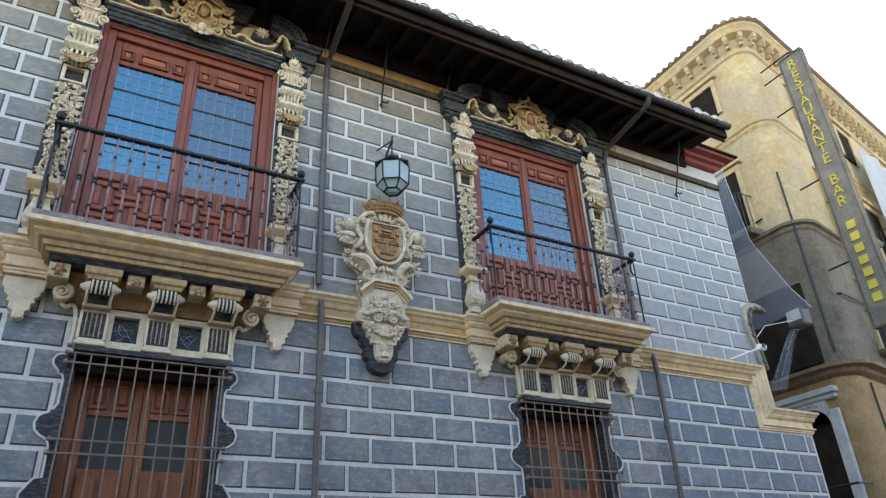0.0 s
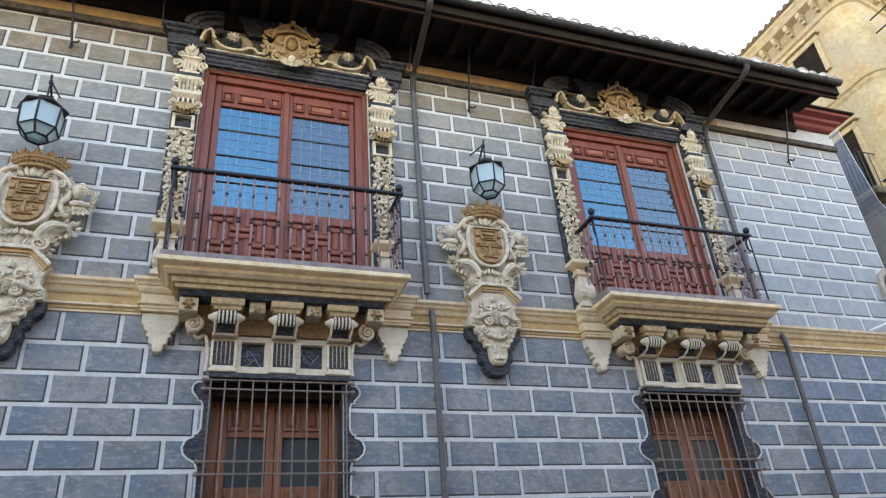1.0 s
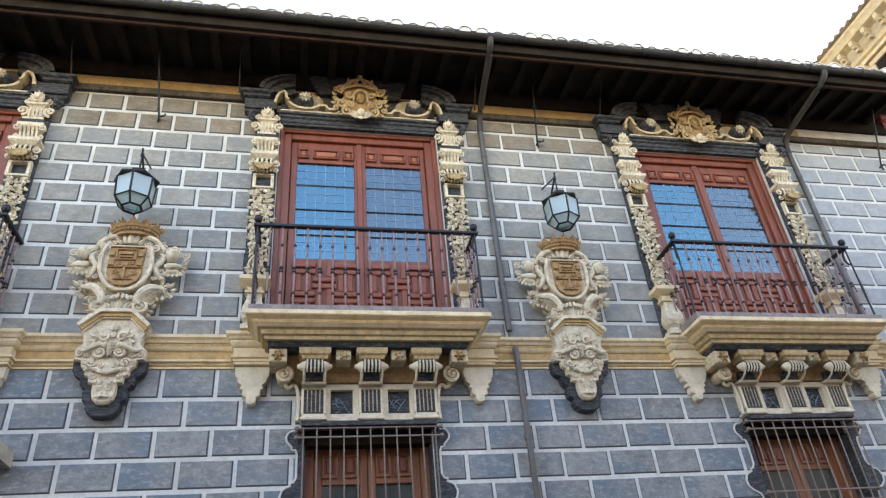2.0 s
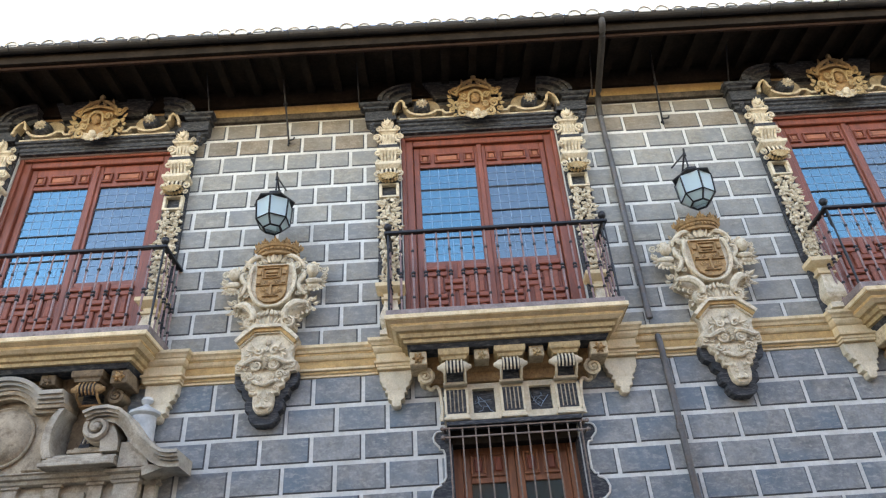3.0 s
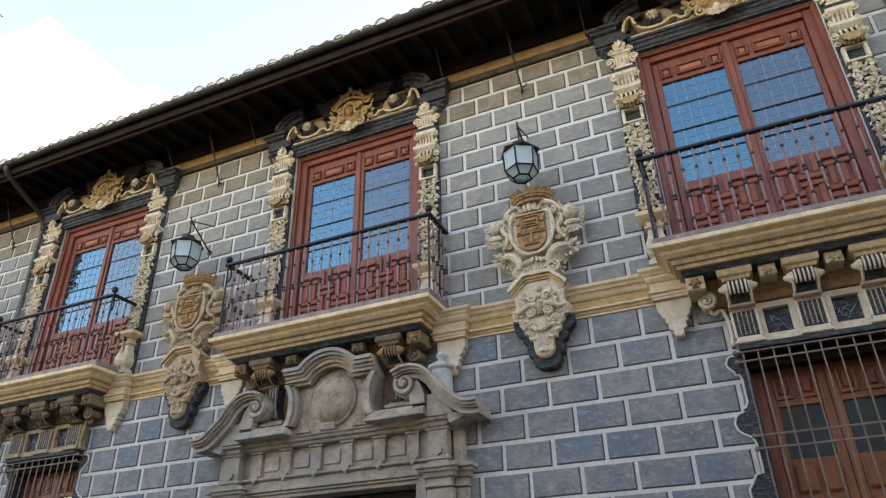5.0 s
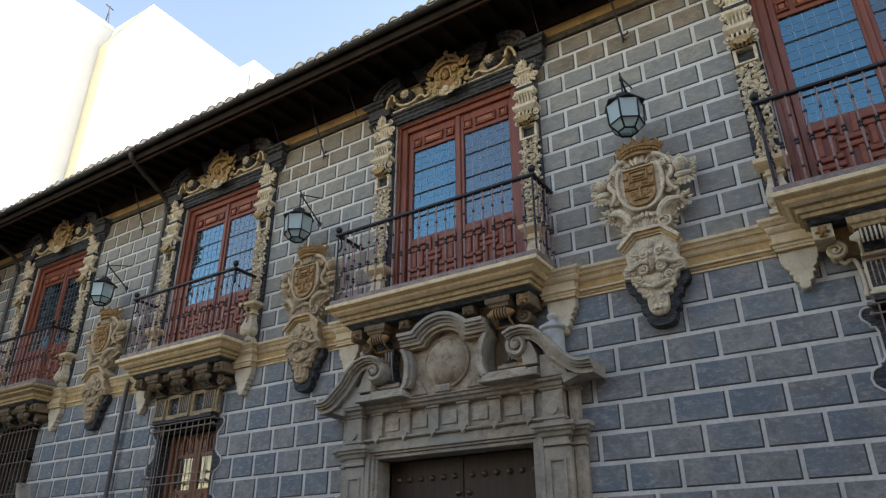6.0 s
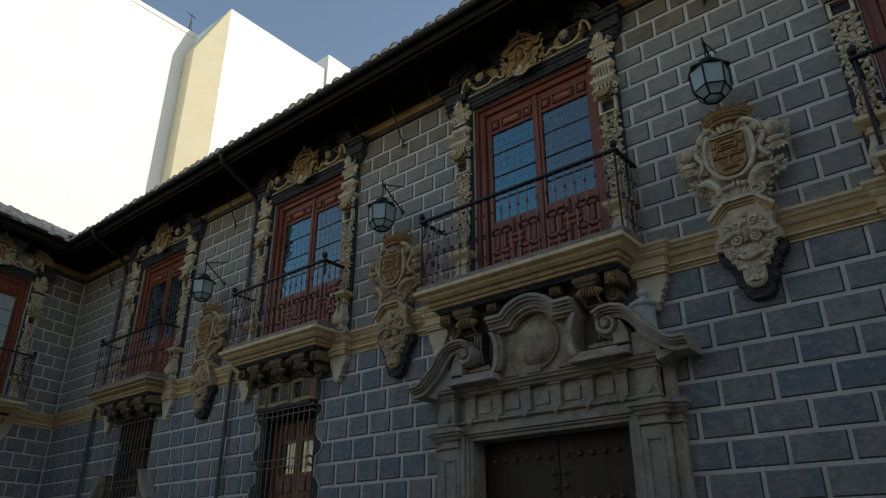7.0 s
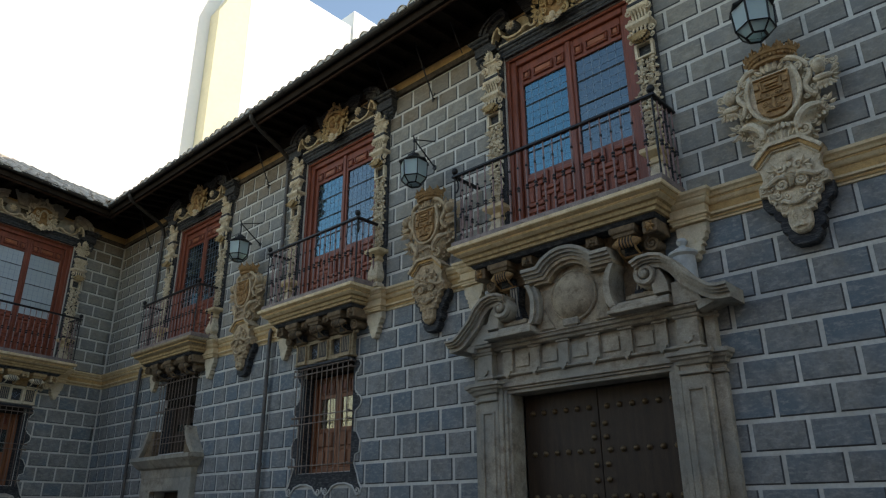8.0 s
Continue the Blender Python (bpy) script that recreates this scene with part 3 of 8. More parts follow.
# ---- balcony slab with its consoles ----
def balcony(hw, consoles, at=None, masks=(), soot_shade=False, tawny=False):
    t = thing("balcony", "cream moulded balcony slab with a dark underside on scrolled consoles", "balcony", "balconies of the palace", at)
    bm = bmesh.new()
    stack(bm, ((-0.10, 4.896), (-0.075, 4.915), (-0.06, 4.925), (-0.06, 4.955), (-0.02, 4.975), (0.0, 4.99), (0.0, 5.03), (-0.015, 5.04)), -hw - 0.04, hw + 0.04, -0.63)
    # the last bay's slab gets a browner copy, its shade in the colour
    part("slab", bm, M_BUFF if soot_shade and not tawny else M_CREAM, t)
    for o, za, zb in ((-0.056, 4.93, 4.95), (-0.012, 4.976, 4.984)):
        bm = bmesh.new()
        stack(bm, ((o, za), (o, zb)), -hw - 0.04, hw + 0.04, -0.63)
        part("ochre_line", bm, M_OCHRE, t, "ochre painted line round the slab")
    bm = bmesh.new()
    stack(bm, ((-0.20, 4.79), (-0.175, 4.795), (-0.17, 4.83), (-0.145, 4.84), (-0.135, 4.88), (-0.11, 4.895)), -hw - 0.04, hw + 0.04, -0.63)
    part("bed_moulding", bm, M_TAN, t, "ochre-stained bed moulding")
    bm = bmesh.new()
    stack(bm, ((-0.27, 4.742), (-0.24, 4.744), (-0.205, 4.788), (-0.3, 4.788)), -hw - 0.04, hw + 0.04, -0.63)
    part("soffit_board", bm, M_SLATE, t, "dark marbled soffit board")
    bm = bmesh.new()
    stack(bm, ((0.0, 4.482), (0.01, 4.49), (0.02, 4.58), (0.05, 4.61), (0.07, 4.66), (0.10, 4.74)), -hw + 0.32, hw - 0.32, -0.10)
    # frieze and consoles of the left bays: balcony shade put into the colour
    part("backing_frieze", bm, M_SOOT_SHADE if tawny or soot_shade else M_GOLD, t)
    tan, cream, plate = (M_SOOT_SHADE,) * 3 if soot_shade else (M_TAN, M_PALECREAM, M_PLATE)
    if tawny and not soot_shade:
        tan, cream, plate = M_SOOT_SHADE, M_GOLD, M_SOOT_SHADE
    for cx in consoles:
        bm = bmesh.new()
        stack(bm, ((0.0, 4.635), (0.01, 4.665), (0.03, 4.68), (0.035, 4.70), (0.035, 4.741)), cx - 0.12, cx + 0.12, -0.36, -0.02)
        part("console_cap", bm, tan, t)
        bm = bmesh.new()
        lathe(bm, ((0.005, -0.17), (0.02, -0.165), (0.03, -0.14), (0.045, -0.125), (0.05, -0.11), (0.06, -0.08), (0.06, 0.08), (0.05, 0.11), (0.045, 0.125), (0.03, 0.14), (0.02, 0.165), (0.005, 0.17)), 12, (cx, -0.30, 4.575), "x")
        part("console_roll", bm, cream, t, smooth=True)
        bm = bmesh.new()
        lathe(bm, ((0.0605, -0.088), (0.064, -0.086), (0.064, 0.086), (0.0605, 0.088)), 14, (cx, -0.30, 4.575), "x")
        part("dark_sleeve", bm, M_SLATE, t, "dark sleeve between the flutes", True)
        for k in range(5):
            bm = bmesh.new()
            xk = cx - 0.072 + 0.036 * k
            tube(bm, [(xk, -0.30 - 0.07 * math.cos(a), 4.575 + 0.07 * math.sin(a)) for a in (-1.2, -0.7, -0.2, 0.3, 0.8, 1.2)], 0.0095, 5)
            part("flute", bm, cream, t)
        bm = bmesh.new()
        for s in (-1, 1):
            tube(bm, [(cx + s * 0.10, -0.33, 4.54), (cx + s * 0.10, -0.29, 4.49), (cx + s * 0.10, -0.22, 4.46), (cx + s * 0.10, -0.17, 4.445)], 0.014, 4)
        box(bm, cx - 0.12, cx + 0.12, -0.20, -0.05, 4.435, 4.465, 0.006)
        part("console_foot", bm, cream, t)
        bm = bmesh.new()
        prism(bm, [(cx - 0.085, 4.46), (cx + 0.085, 4.46), (cx + 0.085, 4.57), (cx - 0.085, 4.57)], -0.20, -0.05)
        part("console_recess", bm, M_SLATE, t, "dark slate recess")
    for cx in masks:
        bm = bmesh.new()
        box(bm, cx - 0.075, cx + 0.075, -0.34, -0.05, 4.63, 4.741, 0.008)
        blk = part("rosette_block", bm, plate, t)
        bm = bmesh.new()
        rosette(bm, cx, 4.665, 0.05, -0.35, 5)
        part("rosette", bm, tan, blk)
    for s in (-1, 1):
        bm = bmesh.new()
        volute(bm, s * (hw - 0.33), 4.53, 0.085, s, math.pi / 2, -0.20, 0.3, 2.0)
        lathe(bm, ((0.062, -0.19), (0.066, -0.10), (0.062, 0.0)), 14, (s * (hw - 0.33), 0.0, 4.53), "y")
        part("end_volute", bm, plate, t, smooth=True)
        bm = bmesh.new()
        x0 = s * (hw - 0.27)
        box(bm, min(x0 - 0.085, x0 + 0.085), max(x0 - 0.085, x0 + 0.085), -0.36, -0.05, 4.60, 4.741, 0.008)
        blk = part("corner_block", bm, plate, t)
        bm = bmesh.new()
        rosette(bm, x0, 4.665, 0.065, -0.37, 6)
        part("rosette", bm, M_SOOT_SHADE if soot_shade else M_GOLD, blk, "tawny carved rosette")
    return t


# ---- wrought-iron railing ----
def railing(hw, count, at=None):
    t = thing("balcony_railing", "wrought-iron balcony railing with collared bars and ball finials", "railing", "railings of the balconies", at)
    yf, zb, zt = -0.51, 5.043, 6.07
    bm = bmesh.new()
    box(bm, -hw - 0.03, hw + 0.03, yf - 0.06, yf + 0.03, zb, zb + 0.075, 0.004)
    for s in (-1, 1):
        box(bm, min(s * hw, s * (hw + 0.03)), max(s * hw, s * (hw + 0.03)), yf + 0.03, -0.02, zb, zb + 0.075, 0.004)
    for k in range(9):
        lathe(bm, ((0.012, -0.008), (0.012, 0.0), (0.004, 0.004)), 6, (-hw + 0.15 + k * (2 * hw - 0.3) / 8, yf - 0.062, zb + 0.038), "y")
    part("bottom_rail", bm, M_RAILFLAT, t, "flat riveted grey-brown bottom rail")
    bm = bmesh.new()
    box(bm, -hw - 0.04, hw + 0.04, yf - 0.03, yf + 0.03, zt, zt + 0.035, 0.006)
    for s in (-1, 1):
        box(bm, min(s * (hw - 0.025), s * (hw + 0.035)), max(s * (hw - 0.025), s * (hw + 0.035)), yf + 0.03, 0.0, zt, zt + 0.035, 0.006)
    part("handrail", bm, M_IRON, t, "black flat handrail")
    prof = [(0.011, zb + 0.07), (0.010, zb + 0.25), (0.014, zb + 0.46), (0.011, zb + 0.52), (0.009, zb + 0.78), (0.009, zt + 0.01)]
    rings = ((0.018, 0.235), (0.023, 0.485), (0.023, 0.525), (0.017, 0.80))
    first = None
    spots = [(-hw + 2 * hw * (k + 1) / (count + 1), yf) for k in range(count)] + [(s * hw, yf + 0.115 * (k + 1)) for s in (-1, 1) for k in range(4)]
    for x, y in spots:
        if first is None:
            bm = bmesh.new()
            lathe(bm, prof, 6)
            first = part("bar", bm, M_RUSTIRON, t)
            collars = []
            for r, h in rings:
                bm = bmesh.new()
                lathe(bm, ((r * 0.8, zb + h - 0.013), (r, zb + h - 0.008), (r, zb + h + 0.008), (r * 0.8, zb + h + 0.013)), 8)
                collars.append(part("collar", bm, M_IRON, first, "black forged collar"))
            first.location = (x, y, 0)
        else:
            o = new("bar", first.data)
            o.parent, o.location = t, (x, y, 0)
            for col in collars:
                c = new("collar", col.data)
                c.parent, c["label"] = o, "black forged collar"
    for s in (-1, 1):
        bm = bmesh.new()
        lathe(bm, [(r * 1.15, z) for r, z in prof], 8, (s * hw, yf, 0))
        part("corner_post", bm, M_IRON, t)
        bm = bmesh.new()
        lathe(bm, ((0.012, zt + 0.035), (0.022, zt + 0.04), (0.012, zt + 0.05), (0.03, zt + 0.06), (0.042, zt + 0.082), (0.045, zt + 0.10), (0.038, zt + 0.125), (0.02, zt + 0.14), (0.004, zt + 0.143)), 12, (s * hw, yf, 0))
        part("finial", bm, M_IRON, t, "black ball finial", True)
        bm = bmesh.new()
        tube(bm, [(s * hw, yf + 0.02, zt), (s * (hw - 0.02), yf + 0.045, zt - 0.06), (s * (hw - 0.02), yf + 0.05, zt - 0.14), (s * (hw - 0.01), yf + 0.03, zt - 0.2), (s * hw, yf, zt - 0.23)], 0.013, 5)
        part("corner_stay", bm, M_IRON, t)
    return t


# ---- balcony door: frame, two leaves, leaded glass ----
def balcony_door(at=None, panes=None):
    t = thing("balcony_door", "red-brown wooden balcony door with leaded glass, closed", "door", "balcony doors", at)
    w, z0, z1 = DOOR
    bm = bmesh.new()
    for x0, x1 in ((-w + 0.002, -w + 0.15), (w - 0.15, w - 0.002)):
        box(bm, x0, x1, 0.06, 0.26, z0 + 0.002, z1 - 0.002, 0.008)
    box(bm, -w + 0.152, w - 0.152, 0.06, 0.26, z1 - 0.13, z1 - 0.002, 0.008)
    part("frame", bm, M_WOOD, t)
    bm = bmesh.new()
    for x0, x1 in ((-w + 0.002, -w + 0.06), (w - 0.06, w - 0.002)):
        box(bm, x0, x1, 0.02, 0.058, z0 + 0.002, z1 - 0.002, 0.008)
    box(bm, -w + 0.062, w - 0.062, 0.02, 0.058, z1 - 0.045, z1 - 0.002, 0.008)
    part("outer_bead", bm, M_WOOD, t)
    xi, zt, zg0, zg1 = w - 0.155, z1 - 0.11, 6.08, 7.49
    for s in (-1, 1):
        xa, xb = (0.004, xi) if s > 0 else (-xi, -0.004)
        bm = bmesh.new()
        box(bm, xa, xa + 0.075, 0.11, 0.17, z0 + 0.01, zt, 0.006)
        box(bm, xb - 0.062, xb, 0.11, 0.17, z0 + 0.01, zt, 0.006)
        box(bm, xa + 0.076, xb - 0.063, 0.11, 0.17, zg1, zt, 0.006)
        box(bm, xa + 0.076, xb - 0.063, 0.11, 0.17, z0 + 0.01, zg0, 0.006)
        lf = part("leaf", bm, M_WOOD, t)
        ga, gb = xa + 0.075, xb - 0.062
        bm = bmesh.new()
        box(bm, ga, gb, 0.138, 0.143, zg0 - 0.01, zg1 + 0.01)
        pane = part("pane", bm, panes or (M_GLASS if s < 0 else M_GLASS_GREY), lf, "leaded glass pane")
        pane.visible_shadow = False
        bm = bmesh.new()
        cols, rows = 6, 12
        for k in range(1, cols):
            x = ga + (gb - ga) * k / cols
            box(bm, x - 0.0018, x + 0.0018, 0.134, 0.147, zg0, zg1)
        for k in range(1, rows):
            z = zg0 + (zg1 - zg0) * k / rows
            box(bm, ga, gb, 0.134, 0.147, z - 0.0016, z + 0.0016)
        part("lead_grid", bm, M_LEAD, lf)
        for f in (0.24, 0.5, 0.76):
            bm = bmesh.new()
            z = zg0 + (zg1 - zg0) * f
            tube(bm, [(ga, 0.128, z), (gb, 0.128, z)], 0.008, 5)
            part("saddle_bar", bm, M_BAR, lf)
        wid = gb - ga
        for f0, f1 in ((0.02, 0.19), (0.28, 0.72), (0.81, 0.98)):
            bm = bmesh.new()
            pa, pb, pc, pd = ga + f0 * wid - 0.008, ga + f1 * wid + 0.008, zg1 + 0.06, zg1 + 0.21
            for a, b, c, d in ((pa, pb, pd - 0.026, pd), (pa, pb, pc, pc + 0.026), (pa, pa + 0.026, pc + 0.026, pd - 0.026), (pb - 0.026, pb, pc + 0.026, pd - 0.026)):
                box(bm, a, b, 0.078, 0.112, c, d, 0.007)
            part("panel_moulding", bm, M_WOOD, lf)
            bm = bmesh.new()
            box(bm, pa + 0.032, pb - 0.032, 0.086, 0.112, pc + 0.032, pd - 0.032, 0.012)
            part("top_panel", bm, M_WOOD_LIT, lf, "carved raised panel")
        cols, rows = 3, 5
        cw, ch = wid / cols, (zg0 - 0.05 - z0 - 0.06) / rows
        shapes = {}
        for i in range(cols):
            for j in range(rows):
                flat = (i + j) % 2 == 0
                for f in (0.27, 0.73):
                    if flat not in shapes:
                        bm = bmesh.new()
                        lx, lz = (cw * 0.56, ch * 0.16) if flat else (cw * 0.13, ch * 0.60)
                        box(bm, -lx, lx, -0.016, 0.016, -lz, lz, 0.010)
                        shapes[flat] = part("lattice_moulding", bm, M_PANEL, lf)
                        o = shapes[flat]
                    else:
                        o = new("lattice_moulding", shapes[flat].data)
                        o.parent = lf
                    dx, dz = (0.5, f) if flat else (f, 0.5)
                    o.location = (ga + (i + dx) * cw, 0.094 if flat else 0.0965, z0 + 0.06 + (j + dz) * ch)
    bm = bmesh.new()
    box(bm, -0.035, 0.035, 0.085, 0.109, z0 + 0.01, zt + 0.02, 0.01)
    part("meeting_stile", bm, M_WOOD, t)
    return t


# ---- carved surround: two pilasters and a broken pediment ----
def surround(at=None, pale=False):
    t = thing("window_surround", "carved cream and dark stucco window surround with broken pediment", "window surround", "surrounds of the balcony doors", at)
    rng = random.Random(5)
    field, crest, fillet = (M_PORTAL, M_CARVED, M_CARVED) if pale else (M_BUFF, M_TAN, M_PLATE)
    back = M_PORTAL if pale else M_SLATE
    for s in (-1, 1):
        cx = s * 1.15
        bm = bmesh.new()
        box(bm, cx - 0.14, cx + 0.14, -0.05, 0.0, 5.70, 8.128, 0.006)
        shaft = part("pilaster", bm, M_SLATE, t, "dark stucco pilaster with cream carving")
        bm = bmesh.new()
        stack(bm, ((-0.01, 5.042), (-0.01, 5.09), (-0.04, 5.11), (-0.055, 5.13), (-0.02, 5.17), (-0.005, 5.22), (-0.015, 5.28), (-0.045, 5.38), (-0.055, 5.44), (-0.05, 5.46)), cx - 0.125, cx + 0.125, -0.20)
        part("pedestal", bm, M_CARVED, shaft)
        bm = bmesh.new()
        box(bm, cx - 0.13, cx + 0.13, -0.045, 0.0, 5.06, 5.698, 0.006)
        part("lower_shaft", bm, M_SLATE, shaft, "dark lower shaft")
        bm = bmesh.new()
        stack(bm, ((-0.05, 5.461), (-0.02, 5.475), (-0.02, 5.50), (-0.045, 5.515), (-0.04, 5.55), (-0.01, 5.57), (0.03, 5.60), (0.04, 5.61), (0.04, 5.655), (0.01, 5.67)), cx - 0.12, cx + 0.12, -0.18)
        part("pedestal_cap", bm, M_CREAM, shaft)
        bm = bmesh.new()
        for e in (-0.07, 0.07):
            tube(bm, [(cx + e + 0.03 * math.sin(1.6 * k), -0.075, 6.90 - 0.055 * k) for k in range(21)], 0.012, 5)
        for k in range(42):
            z = 6.89 - 0.0275 * k
            for e in [q * (1.0 - 0.010 * k) for q in (-0.10, -0.055, 0.0, 0.055, 0.10)]:
                leaf(bm, cx + e + rng.uniform(-0.02, 0.02), z, -math.pi / 2 + rng.uniform(-1.7, 1.7), rng.uniform(0.055, 0.085), 0.04, rng.uniform(-0.10, -0.06), 0.02)
            if k % 2:
                blob(bm, (cx + rng.uniform(-0.09, 0.09), -0.10, z), (0.02, 0.03, 0.02), 1, 0.5, k)
        part("garland", bm, M_CARVED, shaft)
        bm = bmesh.new()
        for a, b, c, d in ((-0.12, 0.12, 6.9, 6.925), (-0.12, 0.12, 7.085, 7.11), (-0.12, -0.085, 6.925, 7.085), (0.085, 0.12, 6.925, 7.085)):
            box(bm, cx + a, cx + b, -0.11, -0.048, c, d, 0.004)
        part("framed_block", bm, M_CARVED, shaft)
        bm = bmesh.new()
        box(bm, cx - 0.10, cx + 0.10, -0.125, -0.048, 7.13, 7.32, 0.01)
        part("capital_core", bm, M_SLATE, shaft)
        bm = bmesh.new()
        stack(bm, ((0.0, 7.30), (0.02, 7.32), (0.045, 7.345), (0.045, 7.385)), cx - 0.115, cx + 0.115, -0.15)
        for k in range(4):
            xk = cx - 0.078 + 0.052 * k
            tube(bm, [(xk, -0.145, 7.30), (xk, -0.165, 7.25), (xk, -0.155, 7.18)], 0.014, 5)
        for e in (-1, 1):
            volute(bm, cx + e * 0.145, 7.25, 0.05, e, math.pi / 2, -0.12, 0.3)
            volute(bm, cx + e * 0.13, 7.15, 0.035, -e, math.pi / 2, -0.12, 0.3)
        part("console_capital", bm, M_CARVED, shaft)
        bm = bmesh.new()
        for k in range(7):
            leaf(bm, cx, 7.22, -math.pi / 2 + (k - 3) * 0.36, 0.15, 0.055, -0.175, 0.05)
        for k in range(9):
            a = math.pi * k / 8
            blob(bm, (cx - 0.105 * math.cos(a), -0.15, 7.165 - 0.06 * math.sin(a)), (0.022, 0.03, 0.022), 1, 0.4, k)
        part("shell", bm, M_TAN, shaft, "tan carved shell")
        bm = bmesh.new()
        stack(bm, ((-0.01, 7.39), (-0.015, 7.45), (0.0, 7.52), (0.03, 7.58), (0.045, 7.6), (0.045, 7.64)), cx - 0.095, cx + 0.095, -0.11)
        for k in range(5):
            xk = cx - 0.084 + 0.042 * k
            tube(bm, [(xk, -0.105, 7.41), (xk, -0.115, 7.46), (xk, -0.13, 7.52), (xk, -0.165, 7.57)], [0.01, 0.013, 0.017, 0.02], 5)
        for e in (-1, 1):
            volute(bm, cx + e * 0.135, 7.575, 0.05, e, math.pi / 2, -0.13, 0.32)
            volute(bm, cx + e * 0.12, 7.45, 0.036, -e, math.pi / 2, -0.11, 0.32)
        part("leaf_capital", bm, M_CARVED, shaft)
        bm = bmesh.new()
        box(bm, cx - 0.135, cx + 0.135, -0.15, -0.049, 7.645, 7.70, 0.006)
        part("dark_neck", bm, M_SLATE, shaft, "dark stucco neck band")
        bm = bmesh.new()
        stack(bm, ((0.03, 7.702), (0.03, 7.73), (0.0, 7.745), (0.0, 7.90), (0.02, 7.92), (0.04, 7.93), (0.04, 7.96)), cx - 0.08, cx + 0.08, -0.11)
        for k in range(4):
            xk = cx - 0.06 + 0.04 * k
            tube(bm, [(xk, -0.115, 7.76), (xk, -0.125, 7.83), (xk, -0.12, 7.89)], [0.01, 0.015, 0.01], 5)
        for e in (-1, 1):
            volute(bm, cx + e * 0.145, 7.85, 0.065, -e, -math.pi / 2, -0.10, 0.32)
            volute(bm, cx + e * 0.12, 8., 0.045, e, math.pi / 2, -0.10, 0.32)
        for k in range(7):
            leaf(bm, cx, 7.96, math.pi / 2 + (k - 3) * 0.33, 0.15 - abs(k - 3) * 0.018, 0.06, -0.15, 0.03)
        blob(bm, (cx, -0.16, 8.04), (0.05, 0.05, 0.06), 2, 0.4, 3)
        part("flame_finial", bm, M_CARVED, shaft)
        # dark block above the pilaster and its horned cornice
        bm = bmesh.new()
        box(bm, min(s * 1.04, s * 1.44), max(s * 1.04, s * 1.44), -0.14, 0.0, 8.13, 8.29, 0.006)
        stack(bm, ((0.0, 8.29), (0.03, 8.30), (0.035, 8.33), (0.07, 8.345), (0.08, 8.375)), min(s * 1.17, s * 1.43), max(s * 1.17, s * 1.43), -0.15)
        stack(bm, ((-0.10, 7.98), (-0.09, 8.02), (-0.05, 8.05), (-0.045, 8.08), (-0.01, 8.10), (0.0, 8.128)), min(s * 1.18, s * 1.44), max(s * 1.18, s * 1.44), -0.11)
        part("cornice_block", bm, M_SLATE, t, "dark marbled cornice block")
        bm = bmesh.new()
        blob(bm, (s * 1.44, -0.10, 8.42), (0.055, 0.055, 0.055), 2)
        part("ball", bm, M_PORTAL, t, "grey stone ball on the block", True)
        bm = bmesh.new()
        cxh, czh = 0.83, 8.385
        for r0, r1, d in ((0.88, 1.0, -0.25), (0.76, 0.88, -0.22), (0.70, 0.76, -0.235), (0.46, 0.70, -0.18), (0.40, 0.46, -0.195), (0.12, 0.40, -0.14)):
            arc = [math.pi / 2 * k / 11 for k in range(12)]
            out = [(s * (cxh + 0.44 * r1 * math.cos(a)), czh + 0.27 * r1 * math.sin(a)) for a in arc]
            inn = [(s * (cxh + 0.44 * r0 * math.cos(a)), czh + 0.27 * r0 * math.sin(a)) for a in arc]
            prism(bm, out + inn[::-1], d, 0.0)
        part("cornice_horn", bm, back, t, "curved marbled pediment horn")
        bm = bmesh.new()
        cradle = [(0.31, 8.168), (0.40, 8.17), (0.44, 8.225), (0.52, 8.225), (0.56, 8.19), (0.62, 8.165), (0.70, 8.158), (0.79, 8.17), (0.86, 8.205), (0.90, 8.255)]
        band(bm, [(s * x, z) for x, z in cradle], -0.017, 0.017, -0.165, -0.06)
        part("cream_fillet", bm, fillet, t)
        bm = bmesh.new()
        peak = [(0.90, 8.27), (0.93, 8.30), (0.935, 8.36), (0.965, 8.41), (1.02, 8.37), (1.05, 8.30), (1.07, 8.20)]
        band(bm, [(s * x, z) for x, z in peak], -0.016, 0.016, -0.19, -0.06)
        part("cream_peak", bm, fillet, t)
        bm = bmesh.new()
        lathe(bm, ((0.12, -0.05), (0.155, -0.04), (0.16, 0.0)), 20, (s * 0.62, -0.06, 8.31), "y")
        part("buff_field", bm, field, t)
        bm = bmesh.new()
        lathe(bm, ((0.06, -0.175), (0.085, -0.17), (0.10, -0.14), (0.107, -0.10), (0.107, -0.03), (0.10, 0.0)), 20, (s * 0.70, -0.06, 8.285), "y")
        disc = part("roundel", bm, back, t, "roundel with a carved flower")
        bm = bmesh.new()
        rosette(bm, s * 0.70, 8.285, 0.082, -0.235, 9)
        rosette(bm, s * 0.70, 8.285, 0.048, -0.262, 5)
        part("flower", bm, M_CARVED, disc)
        bm = bmesh.new()
        tube(bm, [(s * 1.33, -0.14, 8.06), (s * 1.36, -0.17, 7.99), (s * 1.34, -0.15, 7.93)], [0.03, 0.035, 0.012], 6)
        blob(bm, (s * 1.34, -0.15, 7.92), (0.028, 0.028, 0.03), 1)
        part("drop_tassel", bm, M_SLATE, t)
    # entablature
    bm = bmesh.new()
